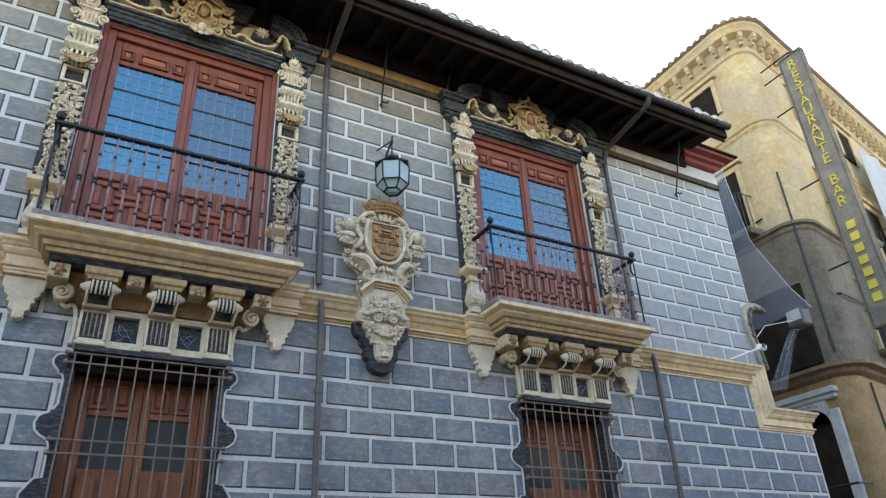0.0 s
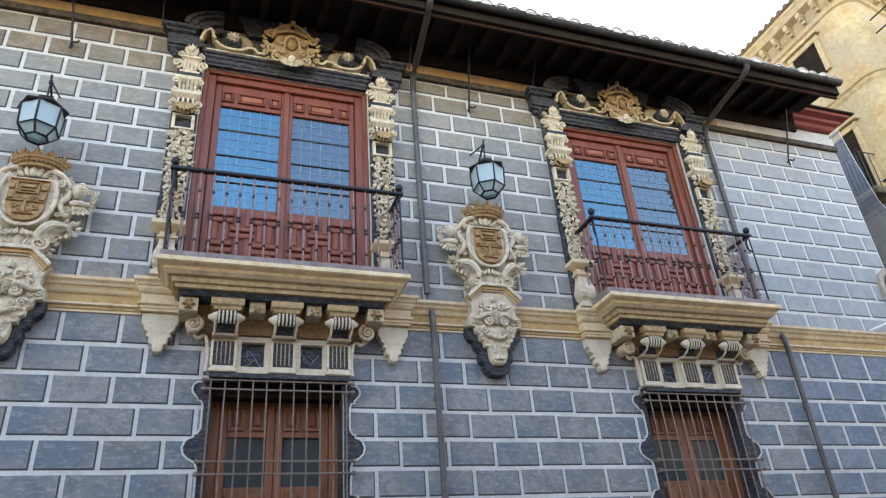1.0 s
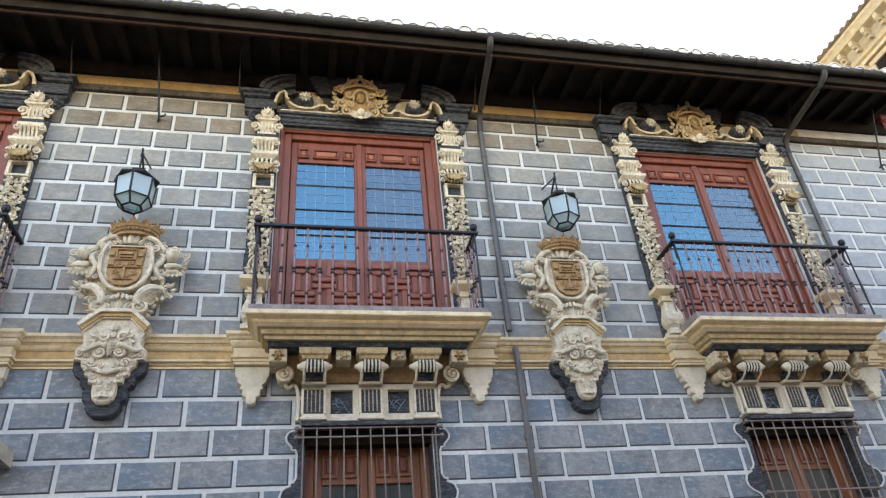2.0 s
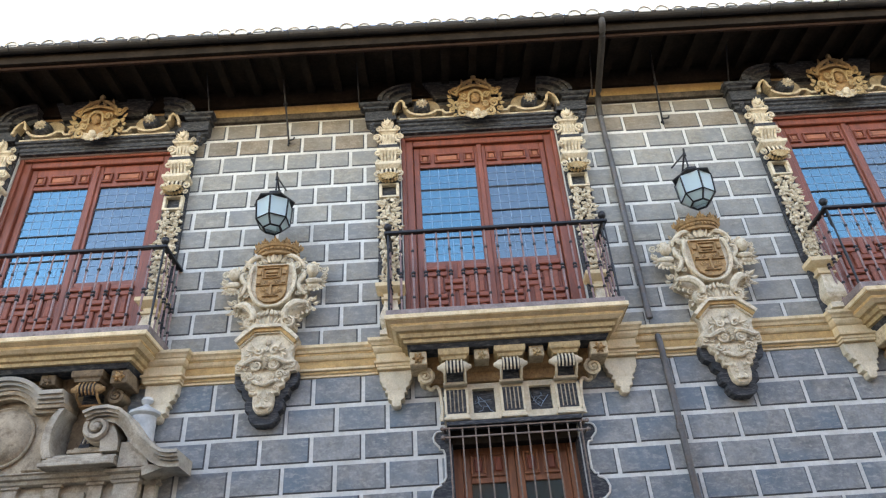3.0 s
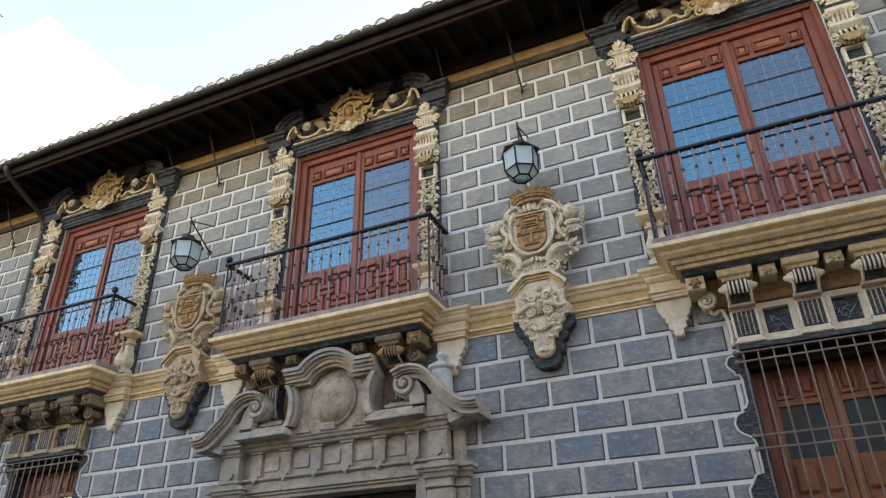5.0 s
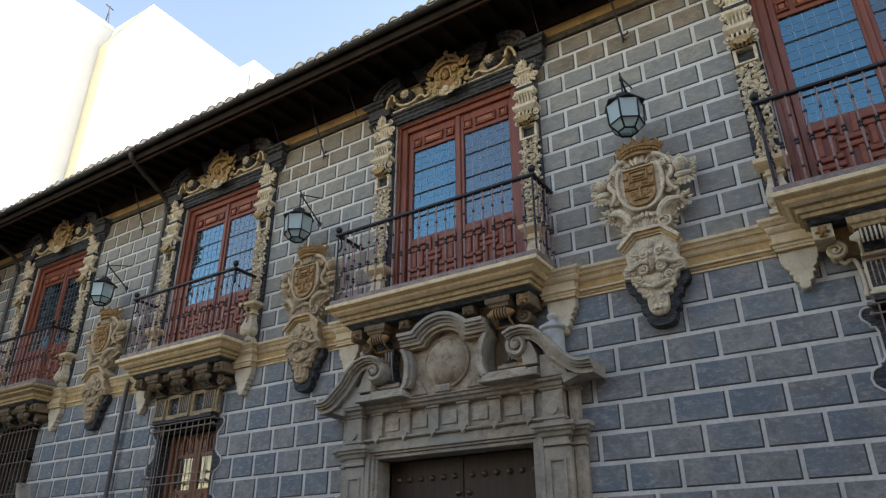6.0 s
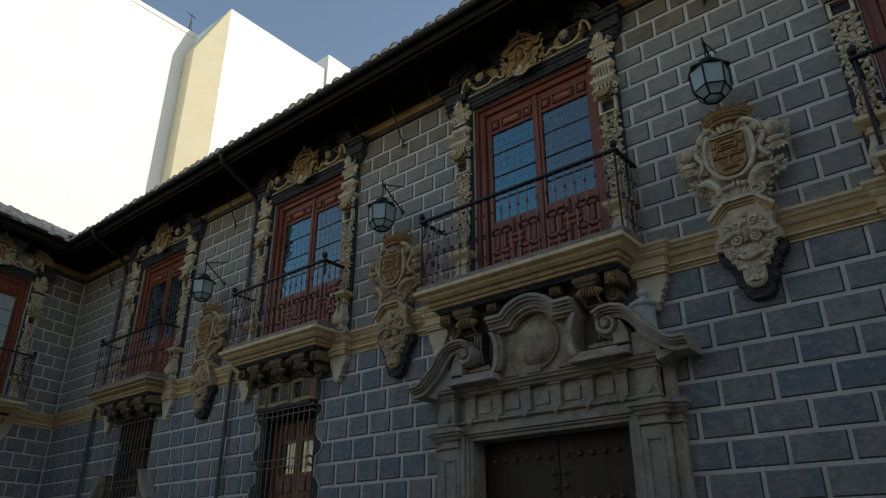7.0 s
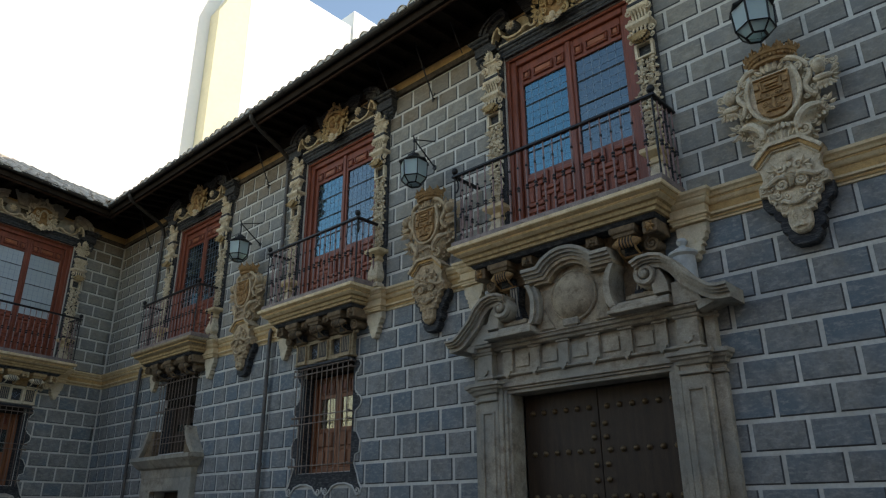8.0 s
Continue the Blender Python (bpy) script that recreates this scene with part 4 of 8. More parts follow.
    stack(bm, ((0.0, 7.952), (0.0, 7.985), (0.012, 7.992), (0.012, 8.02), (0.005, 8.026), (0.005, 8.05), (0.03, 8.066), (0.035, 8.09), (0.06, 8.10), (0.06, 8.128)), -0.98, 0.98, -0.055)
    part("entablature", bm, M_SLATE, t, "dark marbled entablature")
    bm = bmesh.new()
    box(bm, -1.0, 1.0, -0.124, 0.0, 8.13, 8.152, 0.004)
    part("white_fillet", bm, M_CARVED, t)
    bm = bmesh.new()
    box(bm, -1.0, 1.0, -0.05, 0.0, 8.153, 8.52)
    prism(bm, [(-0.52, 8.47), (0.52, 8.47), (0.64, 8.79), (-0.68, 8.79)], -0.12, -0.051, None, 0.02, 0.012)
    part("tympanum", bm, back, t, "stucco tympanum")
    # crest: scrolled plate with a ringed boss, crown above and leaves below
    bm = bmesh.new()
    plate = bmesh.new()
    prism(plate, mirror(((0.0, 8.16), (0.10, 8.17), (0.17, 8.22), (0.25, 8.27), (0.27, 8.36), (0.22, 8.44), (0.24, 8.52), (0.15, 8.58), (0.0, 8.60))), -0.215, -0.12, None, 0.06, 0.02)
    for s in (-1, 1):
        volute(bm, s * 0.265, 8.30, 0.07, s, 0.5, -0.22, 0.33)
        volute(bm, s * 0.275, 8.50, 0.065, -s, 0.5, -0.22, 0.33)
        volute(bm, s * 0.19, 8.17, 0.07, -s, 1.5, -0.23, 0.33)
        volute(bm, s * 0.16, 8.40, 0.055, s, 0.0, -0.27, 0.30)
        volute(bm, s * 0.13, 8.26, 0.05, -s, 2.0, -0.27, 0.30)
        tube(bm, [(s * 0.27, -0.22, 8.44), (s * 0.22, -0.26, 8.55), (s * 0.12, -0.27, 8.62), (s * 0.04, -0.27, 8.66)], [0.016, 0.026, 0.026, 0.014], 6)
        leaf(bm, s * 0.13, 8.58, 1.57 - s * 0.5, 0.10, 0.075, -0.22)
        leaf(bm, s * 0.30, 8.38, 0.0 if s > 0 else math.pi, 0.09, 0.08, -0.18)
    ribbon(bm, [(-0.10, -0.27, 8.30), (-0.085, -0.285, 8.42), (0.0, -0.29, 8.47), (0.085, -0.285, 8.42), (0.10, -0.27, 8.30)], [0.012, 0.02, 0.024, 0.02, 0.012])
    for k in range(3):
        blob(bm, (-0.035 + 0.035 * k, -0.25, 8.66 + (0.025 if k == 1 else 0.0)), (0.026, 0.03, 0.03), 1)
    for s in (-1, 1):
        tube(bm, [(0.0, -0.285, 8.555), (s * 0.08, -0.28, 8.55), (s * 0.17, -0.265, 8.525), (s * 0.25, -0.235, 8.505)], [0.02, 0.022, 0.02, 0.012], 6)
        volute(bm, s * 0.34, 8.535, 0.04, s, 0.3, -0.19, 0.36)
        volute(bm, s * 0.33, 8.24, 0.045, -s, 0.8, -0.19, 0.36)
        volute(bm, s * 0.07, 8.62, 0.038, s, 1.2, -0.26, 0.36)
        for x, z, g in ((0.33, 8.44, 0.5), (0.34, 8.33, -0.2), (0.28, 8.19, -0.9)):
            leaf(bm, s * x, z, g if s > 0 else math.pi - g, 0.075, 0.05, -0.18, 0.02)
    blob(bm, (0, -0.26, 8.71), (0.04, 0.035, 0.045), 2)
    for v in [*bm.verts, *plate.verts]:
        v.co.x *= 0.92
        v.co.y = -0.12 + (v.co.y + 0.12) * 0.75
        v.co.z = 8.31 + (v.co.z - 8.34) * 1.14
    part("crest_plate", plate, M_GOLD, t, "tawny brown plate behind the crest")
    part("crest", bm, crest, t, "tan carved crest with scrolls and crown")
    bm = bmesh.new()
    blob(bm, (0, -0.225, 8.34), (0.062, 0.04, 0.075), 2, 0.35, 2)
    part("crest_boss", bm, M_GOLD, t, "brown boss in a ring")
    bm = bmesh.new()
    for w in (-1, 1):
        for g, ln in ((0.35, 0.13), (-0.05, 0.15), (-0.45, 0.12), (-0.95, 0.10)):
            leaf(bm, w * 0.02, 8.085, g if w > 0 else math.pi - g, ln, 0.06, -0.19, 0.02)
    leaf(bm, 0.0, 8.07, -math.pi / 2, 0.10, 0.07, -0.20, 0.03)
    blob(bm, (0, -0.225, 8.085), (0.05, 0.05, 0.06), 2, 0.2, 5)
    part("crest_leaves", bm, M_CARVED, t)
    return t


# ---- cartouche with coat of arms ----
def cartouche(at=None, carved=None):
    tone = "browned" if carved else "cream"
    carved = carved or M_CARVED
    t = thing("coat_of_arms", tone + " carved cartouche with crowned ochre coat of arms on the wall", "coat of arms", "cartouches between the bays", at)
    bm = bmesh.new()
    half = ((0.0, 4.155), (0.08, 4.165), (0.13, 4.20), (0.155, 4.25), (0.145, 4.29), (0.19, 4.32), (0.20, 4.40), (0.185, 4.43), (0.235, 4.47), (0.245, 4.54), (0.30, 4.57), (0.325, 4.62), (0.33, 4.71), (0.29, 4.74))
    prism(bm, mirror(half), -0.12, 0.0, None, 0.05, 0.015)
    part("backboard", bm, M_SLATE, t, "scalloped dark marbled backboard")
    # lower plaque, stepping in to a tongue
    bm = bmesh.new()
    half = ((0.0, 4.26), (0.05, 4.268), (0.09, 4.31), (0.105, 4.37), (0.105, 4.455), (0.15, 4.465), (0.155, 4.52), (0.195, 4.54), (0.20, 4.60), (0.24, 4.63), (0.25, 4.69), (0.315, 4.70), (0.32, 4.80), (0.29, 4.82), (0.265, 4.86), (0.27, 4.93), (0.325, 5.035), (0.31, 5.06), (0.22, 5.11), (0.14, 5.19))
    prism(bm, mirror(half), -0.19, 0.0, None, 0.04, 0.02)
    part("lower_plaque", bm, carved, t)
    # hood over the plaque: cream, ochre and cream mouldings
    hood = ((-0.325, 5.03), (-0.24, 5.115), (-0.145, 5.195), (0.145, 5.195), (0.24, 5.115), (0.325, 5.03))
    for nm, o0, o1, y, mat in (("hood_moulding", -0.025, 0.012, -0.265, carved), ("ochre_moulding", -0.06, -0.026, -0.235, M_OCHRE), ("hood_fillet", -0.078, -0.061, -0.215, carved)):
        bm = bmesh.new()
        band(bm, hood, o0, o1, y, -0.10)
        part(nm, bm, mat, t)
    bm = bmesh.new()
    for s in (-1, 1):
        # leafy whorls under the hood, paired volutes and their arms
        volute(bm, s * 0.085, 4.925, 0.05, s, 0.6, -0.20, 0.36, 1.2)
        for k in range(4):
            g = 0.9 - 0.75 * k
            leaf(bm, s * (0.10 + 0.02 * k), 4.93 - 0.012 * k, g if s > 0 else math.pi - g, 0.085, 0.034, -0.20, 0.025)
        volute(bm, s * 0.085, 4.757, 0.058, -s, math.pi / 2, -0.215, 0.34, 1.8)
        ribbon(bm, [(s * 0.035, -0.20, 4.80), (s * 0.09, -0.24, 4.825), (s * 0.16, -0.24, 4.80), (s * 0.22, -0.225, 4.775), (s * 0.285, -0.21, 4.79)], [0.012, 0.026, 0.026, 0.022, 0.016])
        volute(bm, s * 0.275, 4.75, 0.034, s, math.pi / 2, -0.20, 0.34)
        volute(bm, s * 0.20, 4.735, 0.028, -s, 0.4, -0.20, 0.36)
        # swags and drops below
        volute(bm, s * 0.15, 4.655, 0.044, s, 0.3, -0.20, 0.34)
        volute(bm, s * 0.06, 4.635, 0.034, -s, 1.9, -0.20, 0.34)
        volute(bm, s * 0.21, 4.665, 0.026, -s, 1.0, -0.195, 0.36)
        ribbon(bm, [(s * 0.0, -0.21, 4.545), (s * 0.05, -0.23, 4.555), (s * 0.10, -0.215, 4.59), (s * 0.125, -0.20, 4.57)], [0.016, 0.022, 0.02, 0.01])
        volute(bm, s * 0.115, 4.52, 0.026, s, 0.3, -0.195, 0.36)
        volute(bm, s * 0.04, 4.405, 0.026, -s, 0.5, -0.195, 0.36)
        ribbon(bm, [(0.0, -0.20, 4.335), (s * 0.03, -0.215, 4.318), (s * 0.06, -0.20, 4.33)], [0.010, 0.014, 0.008])
        for x, z, g, ln in ((0.05, 4.885, -1.0, 0.06), (0.13, 4.71, -1.1, 0.06), (0.03, 4.60, -1.2, 0.07), (0.10, 4.61, -0.4, 0.06), (0.17, 4.61, -1.0, 0.05), (0.03, 4.49, -1.2, 0.06), (0.07, 4.48, -0.8, 0.05), (0.02, 4.37, -1.3, 0.05)):
            leaf(bm, s * x, z, g if s > 0 else math.pi - g, ln, 0.034, -0.195, 0.025)
    for k in range(6):
        ribbon(bm, [(-0.045 + 0.004 * k, -0.20, 4.845 - 0.024 * k), (0.0, -0.25, 4.85 - 0.024 * k), (0.045 - 0.004 * k, -0.20, 4.845 - 0.024 * k)], [0.007, 0.012, 0.007], 5)
    leaf(bm, 0.0, 4.99, math.pi / 2, 0.07, 0.08, -0.20, 0.02)
    leaf(bm, 0.0, 4.98, -math.pi / 2, 0.07, 0.05, -0.20, 0.02)
    pieces("carved_scroll", bm, carved, t, True)
    # main plate with its shield
    bm = bmesh.new()
    half = ((0.0, 5.18), (0.10, 5.19), (0.20, 5.17), (0.26, 5.21), (0.265, 5.27), (0.24, 5.33), (0.31, 5.38), (0.39, 5.43), (0.40, 5.50), (0.35, 5.56), (0.34, 5.62), (0.37, 5.70), (0.35, 5.80), (0.31, 5.88), (0.32, 5.96), (0.26, 6.03), (0.17, 6.06), (0.10, 6.10), (0.0, 6.11))
    prism(bm, mirror(half), -0.13, 0.0, None, 0.05, 0.02)
    part("cartouche_plate", bm, carved, t)
    bm = bmesh.new()
    egg = ((0.0, 5.42), (0.09, 5.435), (0.175, 5.50), (0.235, 5.62), (0.25, 5.76), (0.232, 5.87), (0.235, 5.95), (0.19, 5.985))
    prism(bm, mirror(egg), -0.225, -0.10, None, 0.08, 0.045)
    part("shield_rim", bm, carved, t)
    bm = bmesh.new()
    prism(bm, mirror(((0.0, 5.465), (0.07, 5.475), (0.135, 5.525), (0.165, 5.60), (0.172, 5.935))), -0.262, -0.21, None, 0.015, 0.01)
    for p, q, c, d in ((-0.10, 0.10, 5.875, 5.89), (-0.10, 0.10, 5.755, 5.767), (-0.10, -0.088, 5.767, 5.875), (0.088, 0.10, 5.767, 5.875), (-0.065, 0.065, 5.82, 5.855), (-0.16, -0.11, 5.69, 5.755), (0.11, 0.16, 5.69, 5.755),
                       (-0.165, 0.165, 5.665, 5.675), (-0.16, -0.115, 5.80, 5.86), (0.115, 0.16, 5.80, 5.86), (-0.165, 0.165, 5.905, 5.915), (-0.09, 0.09, 5.53, 5.54), (-0.06, 0.06, 5.785, 5.80), (-0.012, 0.012, 5.54, 5.665)):
        box(bm, p, q, -0.285, -0.256, c, d, 0.004)
    for s in (-1, 1):
        volute(bm, s * 0.045, 5.71, 0.032, s, 0, -0.264, 0.32)
        volute(bm, s * 0.085, 5.615, 0.034, -s, 0, -0.264, 0.32)
        volute(bm, s * 0.04, 5.575, 0.028, s, 0, -0.264, 0.32)
    part("heraldic_field", bm, M_GOLD, t, "ochre-brown quartered coat of arms")
    bm = bmesh.new()
    for s in (-1, 1):
        # rolled edge of the shield and the strapwork beside it
        ribbon(bm, [(s * 0.205, -0.22, 5.965), (s * 0.225, -0.245, 5.90), (s * 0.245, -0.24, 5.78), (s * 0.232, -0.235, 5.64), (s * 0.175, -0.235, 5.52), (s * 0.09, -0.235, 5.445), (0.0, -0.235, 5.43)], [0.014, 0.022, 0.024, 0.024, 0.022, 0.02, 0.014])
        volute(bm, s * 0.255, 5.945, 0.046, s, math.pi, -0.21, 0.34, 1.6)
        ribbon(bm, [(s * 0.06, -0.17, 6.055), (s * 0.14, -0.21, 6.075), (s * 0.23, -0.22, 6.045), (s * 0.30, -0.20, 5.985), (s * 0.335, -0.18, 5.91)], [0.016, 0.028, 0.03, 0.026, 0.016])
        volute(bm, s * 0.165, 6.01, 0.042, -s, 0.2, -0.19, 0.34)
        volute(bm, s * 0.32, 5.975, 0.04, s, 0.4, -0.16, 0.34)
        ribbon(bm, [(s * 0.30, -0.17, 5.90), (s * 0.345, -0.20, 5.85), (s * 0.33, -0.21, 5.78), (s * 0.285, -0.21, 5.72), (s * 0.30, -0.20, 5.65), (s * 0.345, -0.18, 5.60), (s * 0.37, -0.16, 5.64)], [0.014, 0.026, 0.03, 0.028, 0.028, 0.024, 0.012])
        volute(bm, s * 0.30, 5.82, 0.042, -s, 0.6, -0.18, 0.34)
        volute(bm, s * 0.335, 5.685, 0.04, s, 2.4, -0.17, 0.34)
        volute(bm, s * 0.275, 5.60, 0.034, -s, 1.0, -0.19, 0.34)
        # C-scrolls that carry the shield, with a flower at their outer end
        ribbon(bm, [(s * 0.38, -0.15, 5.50), (s * 0.33, -0.20, 5.475), (s * 0.265, -0.235, 5.455), (s * 0.205, -0.25, 5.40), (s * 0.165, -0.25, 5.33), (s * 0.175, -0.245, 5.26)], [0.016, 0.034, 0.042, 0.042, 0.036, 0.026])
        volute(bm, s * 0.205, 5.258, 0.07, s, math.pi / 2 + s * 1.0, -0.205, 0.33, 1.9)
        volute(bm, s * 0.27, 5.335, 0.036, -s, 0.4, -0.16, 0.34)
        volute(bm, s * 0.42, 5.43, 0.034, s, 1.4, -0.14, 0.34)
        volute(bm, s * 0.42, 5.545, 0.03, -s, 0.2, -0.14, 0.34)
        rosette(bm, s * 0.37, 5.475, 0.062, -0.17, 6)
        for x, z, g, ln in ((0.43, 5.52, 0.6, 0.07), (0.445, 5.48, 0.0, 0.07), (0.43, 5.43, -0.7, 0.07), (0.37, 5.42, -1.3, 0.07), (0.31, 5.40, -1.0, 0.07), (0.35, 5.54, 1.2, 0.06), (0.26, 5.24, -0.4, 0.07), (0.25, 5.21, -0.9, 0.07), (0.21, 5.185, -1.2, 0.06), (0.29, 5.29, 0.1, 0.06), (0.12, 6.09, 1.2, 0.06), (0.21, 6.085, 0.8, 0.06), (0.29, 6.04, 0.4, 0.06), (0.38, 5.70, 0.0, 0.07), (0.37, 5.80, 0.5, 0.06)):
            leaf(bm, s * x, z, g if s > 0 else math.pi - g, ln, 0.044, -0.14, 0.03)
        # acanthus between the scrolls and under the crown
        for k in range(3):
            leaf(bm, s * (0.018 + 0.034 * k), 5.215 + 0.012 * k, math.pi / 2 - s * (0.12 + 0.22 * k), 0.17 - 0.02 * k, 0.046, -0.20, -0.03)
            leaf(bm, s * (0.02 + 0.03 * k), 5.40 - 0.015 * k, -math.pi / 2 + s * (0.15 + 0.4 * k), 0.08, 0.04, -0.22, 0.03)
        leaf(bm, s * 0.035, 5.99, math.pi / 2 - s * 0.35, 0.11, 0.06, -0.22, 0.02)
        leaf(bm, s * 0.075, 5.99, math.pi / 2 - s * 0.9, 0.09, 0.05, -0.21, 0.02)
    leaf(bm, 0.0, 5.98, math.pi / 2, 0.13, 0.07, -0.23, 0.02)
    leaf(bm, 0.0, 5.215, math.pi / 2, 0.19, 0.05, -0.21, -0.03)
    pieces("scroll", bm, carved, t, True)
    # plain busts at the shoulders, with curls and a collar
    for s in (-1, 1):
        bm = bmesh.new()
        blob(bm, (s * 0.43, -0.20, 5.865), (0.062, 0.068, 0.082), 2, 0.06, 1)
        for x, z, r in ((0.385, 5.93, 0.034), (0.43, 5.955, 0.036), (0.475, 5.935, 0.034), (0.50, 5.885, 0.032), (0.375, 5.875, 0.028)):
            volute(bm, s * x, z, r, s, 1.7 * x, -0.17, 0.4, 1.2)
        volute(bm, s * 0.545, 5.91, 0.042, -s, 0.8, -0.13, 0.34)
        volute(bm, s * 0.555, 5.83, 0.034, s, 0.4, -0.13, 0.34)
        ribbon(bm, [(s * 0.36, -0.15, 5.765), (s * 0.40, -0.20, 5.735), (s * 0.46, -0.20, 5.735), (s * 0.52, -0.15, 5.765)], [0.022, 0.036, 0.036, 0.02], 8)
        blob(bm, (s * 0.44, -0.155, 5.69), (0.075, 0.055, 0.05), 2, 0.3, 4)
        for k in range(5):
            g = -2.2 + 0.34 * k
            leaf(bm, s * (0.40 + 0.025 * k), 5.69, g if s > 0 else math.pi - g, 0.08, 0.04, -0.17, 0.02)
        for k in range(4):
            g = 0.7 - 0.5 * k
            leaf(bm, s * 0.51, 5.80 - 0.02 * k, g if s > 0 else math.pi - g, 0.085, 0.04, -0.13, 0.02)
        pieces("carving", bm, carved, t, True)
    bm = bmesh.new()
    n = 18
    ring = [(0.02 + 0.245 * math.cos(math.pi + math.pi * k / n), -0.13 + 0.20 * math.sin(math.pi + math.pi * k / n)) for k in range(n + 1)]
    for zl, zh, fl, fh in ((6.075, 6.10, 0.90, 0.92), (6.10, 6.155, 0.86, 0.95), (6.155, 6.185, 0.98, 1.02)):
        for (xa, ya), (xb, yb) in zip(ring, ring[1:]):
            v = [bm.verts.new(p) for p in ((xa * fl, ya * fl, zl), (xb * fl, yb * fl, zl), (xb * fh, yb * fh, zh), (xa * fh, ya * fh, zh), (xa * fl * 0.8, ya * fl * 0.8, zl), (xb * fl * 0.8, yb * fl * 0.8, zl), (xb * fh * 0.85, yb * fh * 0.85, zh), (xa * fh * 0.85, ya * fh * 0.85, zh))]
            for q in ((0, 1, 2, 3), (5, 4, 7, 6), (0, 4, 5, 1), (3, 2, 6, 7)):
                bm.faces.new([v[i] for i in q])
    for k in range(0, n + 1):
        x, y = ring[k]
        if k % 3 == 0:
            for g in (-0.6, 0.0, 0.6):
                leaf(bm, x * 1.0, 6.18, math.pi / 2 + g, 0.085 if g == 0 else 0.06, 0.04, y * 0.98, 0.01)
        else:
            blob(bm, (x * 1.01, y * 1.01, 6.195), (0.014, 0.014, 0.018), 1)
        blob(bm, (x * 0.93, y * 0.93, 6.128), (0.016, 0.016, 0.02), 1)
    part("crown", bm, M_GOLD, t, "tawny carved crown", True)
    return t


# ---- wall lantern ----
def lantern(at=None):
    t = thing("wall_lantern", "six-sided black iron wall lantern with frosted panes on a bracket", "lantern", "lanterns over the cartouches", at)
    cy, z0 = -0.45, 6.22
    tips = [(math.cos(math.pi / 6 + k * math.pi / 3), math.sin(math.pi / 6 + k * math.pi / 3)) for k in range(6)]
    rings = ((0.105, z0 + 0.06), (0.19, z0 + 0.15), (0.205, z0 + 0.40))
    def cage_bar(p, q, r):
        bm = bmesh.new()
        tube(bm, [p, q], r, 4)
        part("cage_bar", bm, M_IRON, t)

    for (ra, za), (rb, zb) in zip(rings, rings[1:]):
        for k in range(6):
            (ax, ay), (bx, by) = tips[k], tips[(k + 1) % 6]
            cage_bar((ra * ax, cy + ra * ay, za), (rb * ax, cy + rb * ay, zb), 0.011)
            cage_bar((rb * ax, cy + rb * ay, zb), (rb * bx, cy + rb * by, zb), 0.010)
    for k in range(6):
        (ax, ay), (bx, by) = tips[k], tips[(k + 1) % 6]
        cage_bar((0.105 * ax, cy + 0.105 * ay, z0 + 0.06), (0.105 * bx, cy + 0.105 * by, z0 + 0.06), 0.014)
    for (ra, za), (rb, zb) in zip(rings, rings[1:]):
        for k in range(6):
            bm = bmesh.new()
            (ax, ay), (bx, by) = tips[k], tips[(k + 1) % 6]
            f = 0.985
            bm.faces.new([bm.verts.new(p) for p in ((f * ra * ax, cy + f * ra * ay, za), (f * ra * bx, cy + f * ra * by, za), (f * rb * bx, cy + f * rb * by, zb), (f * rb * ax, cy + f * rb * ay, zb))])
            ext = bmesh.ops.extrude_face_region(bm, geom=list(bm.faces))
            for v in [e for e in ext["geom"] if isinstance(e, bmesh.types.BMVert)]:
                v.co.x *= 0.97
                v.co.y = cy + (v.co.y - cy) * 0.97
            part("pane", bm, M_LANTERN_GLASS, t)
    bm = bmesh.new()
    lathe(bm, ((0.19, z0 + 0.396), (0.228, z0 + 0.40), (0.234, z0 + 0.412), (0.225, z0 + 0.425), (0.13, z0 + 0.475), (0.085, z0 + 0.485), (0.097, z0 + 0.495), (0.097, z0 + 0.535), (0.065, z0 + 0.56), (0.022, z0 + 0.575), (0.012, z0 + 0.60), (0.008, z0 + 0.78)), 6, (0, cy, 0))
    part("cap", bm, M_IRON, t, "black stepped cap")
    bm = bmesh.new()
    tube(bm, [(0, -0.005, z0 + 0.50), (0, cy, z0 + 0.80), (0, cy - 0.02, z0 + 0.86)], 0.012, 5)
    tube(bm, [(0, -0.005, z0 + 0.95), (0, cy, z0 + 0.80)], 0.010, 5)
    tube(bm, [(0, cy, z0 + 0.76), (0, cy, z0 + 0.80)], 0.02, 6)
    lathe(bm, ((0.04, -0.02), (0.04, 0.0)), 8, (0, 0, z0 + 0.50), "y")
    part("bracket_arm", bm, M_IRON, t)
    return t


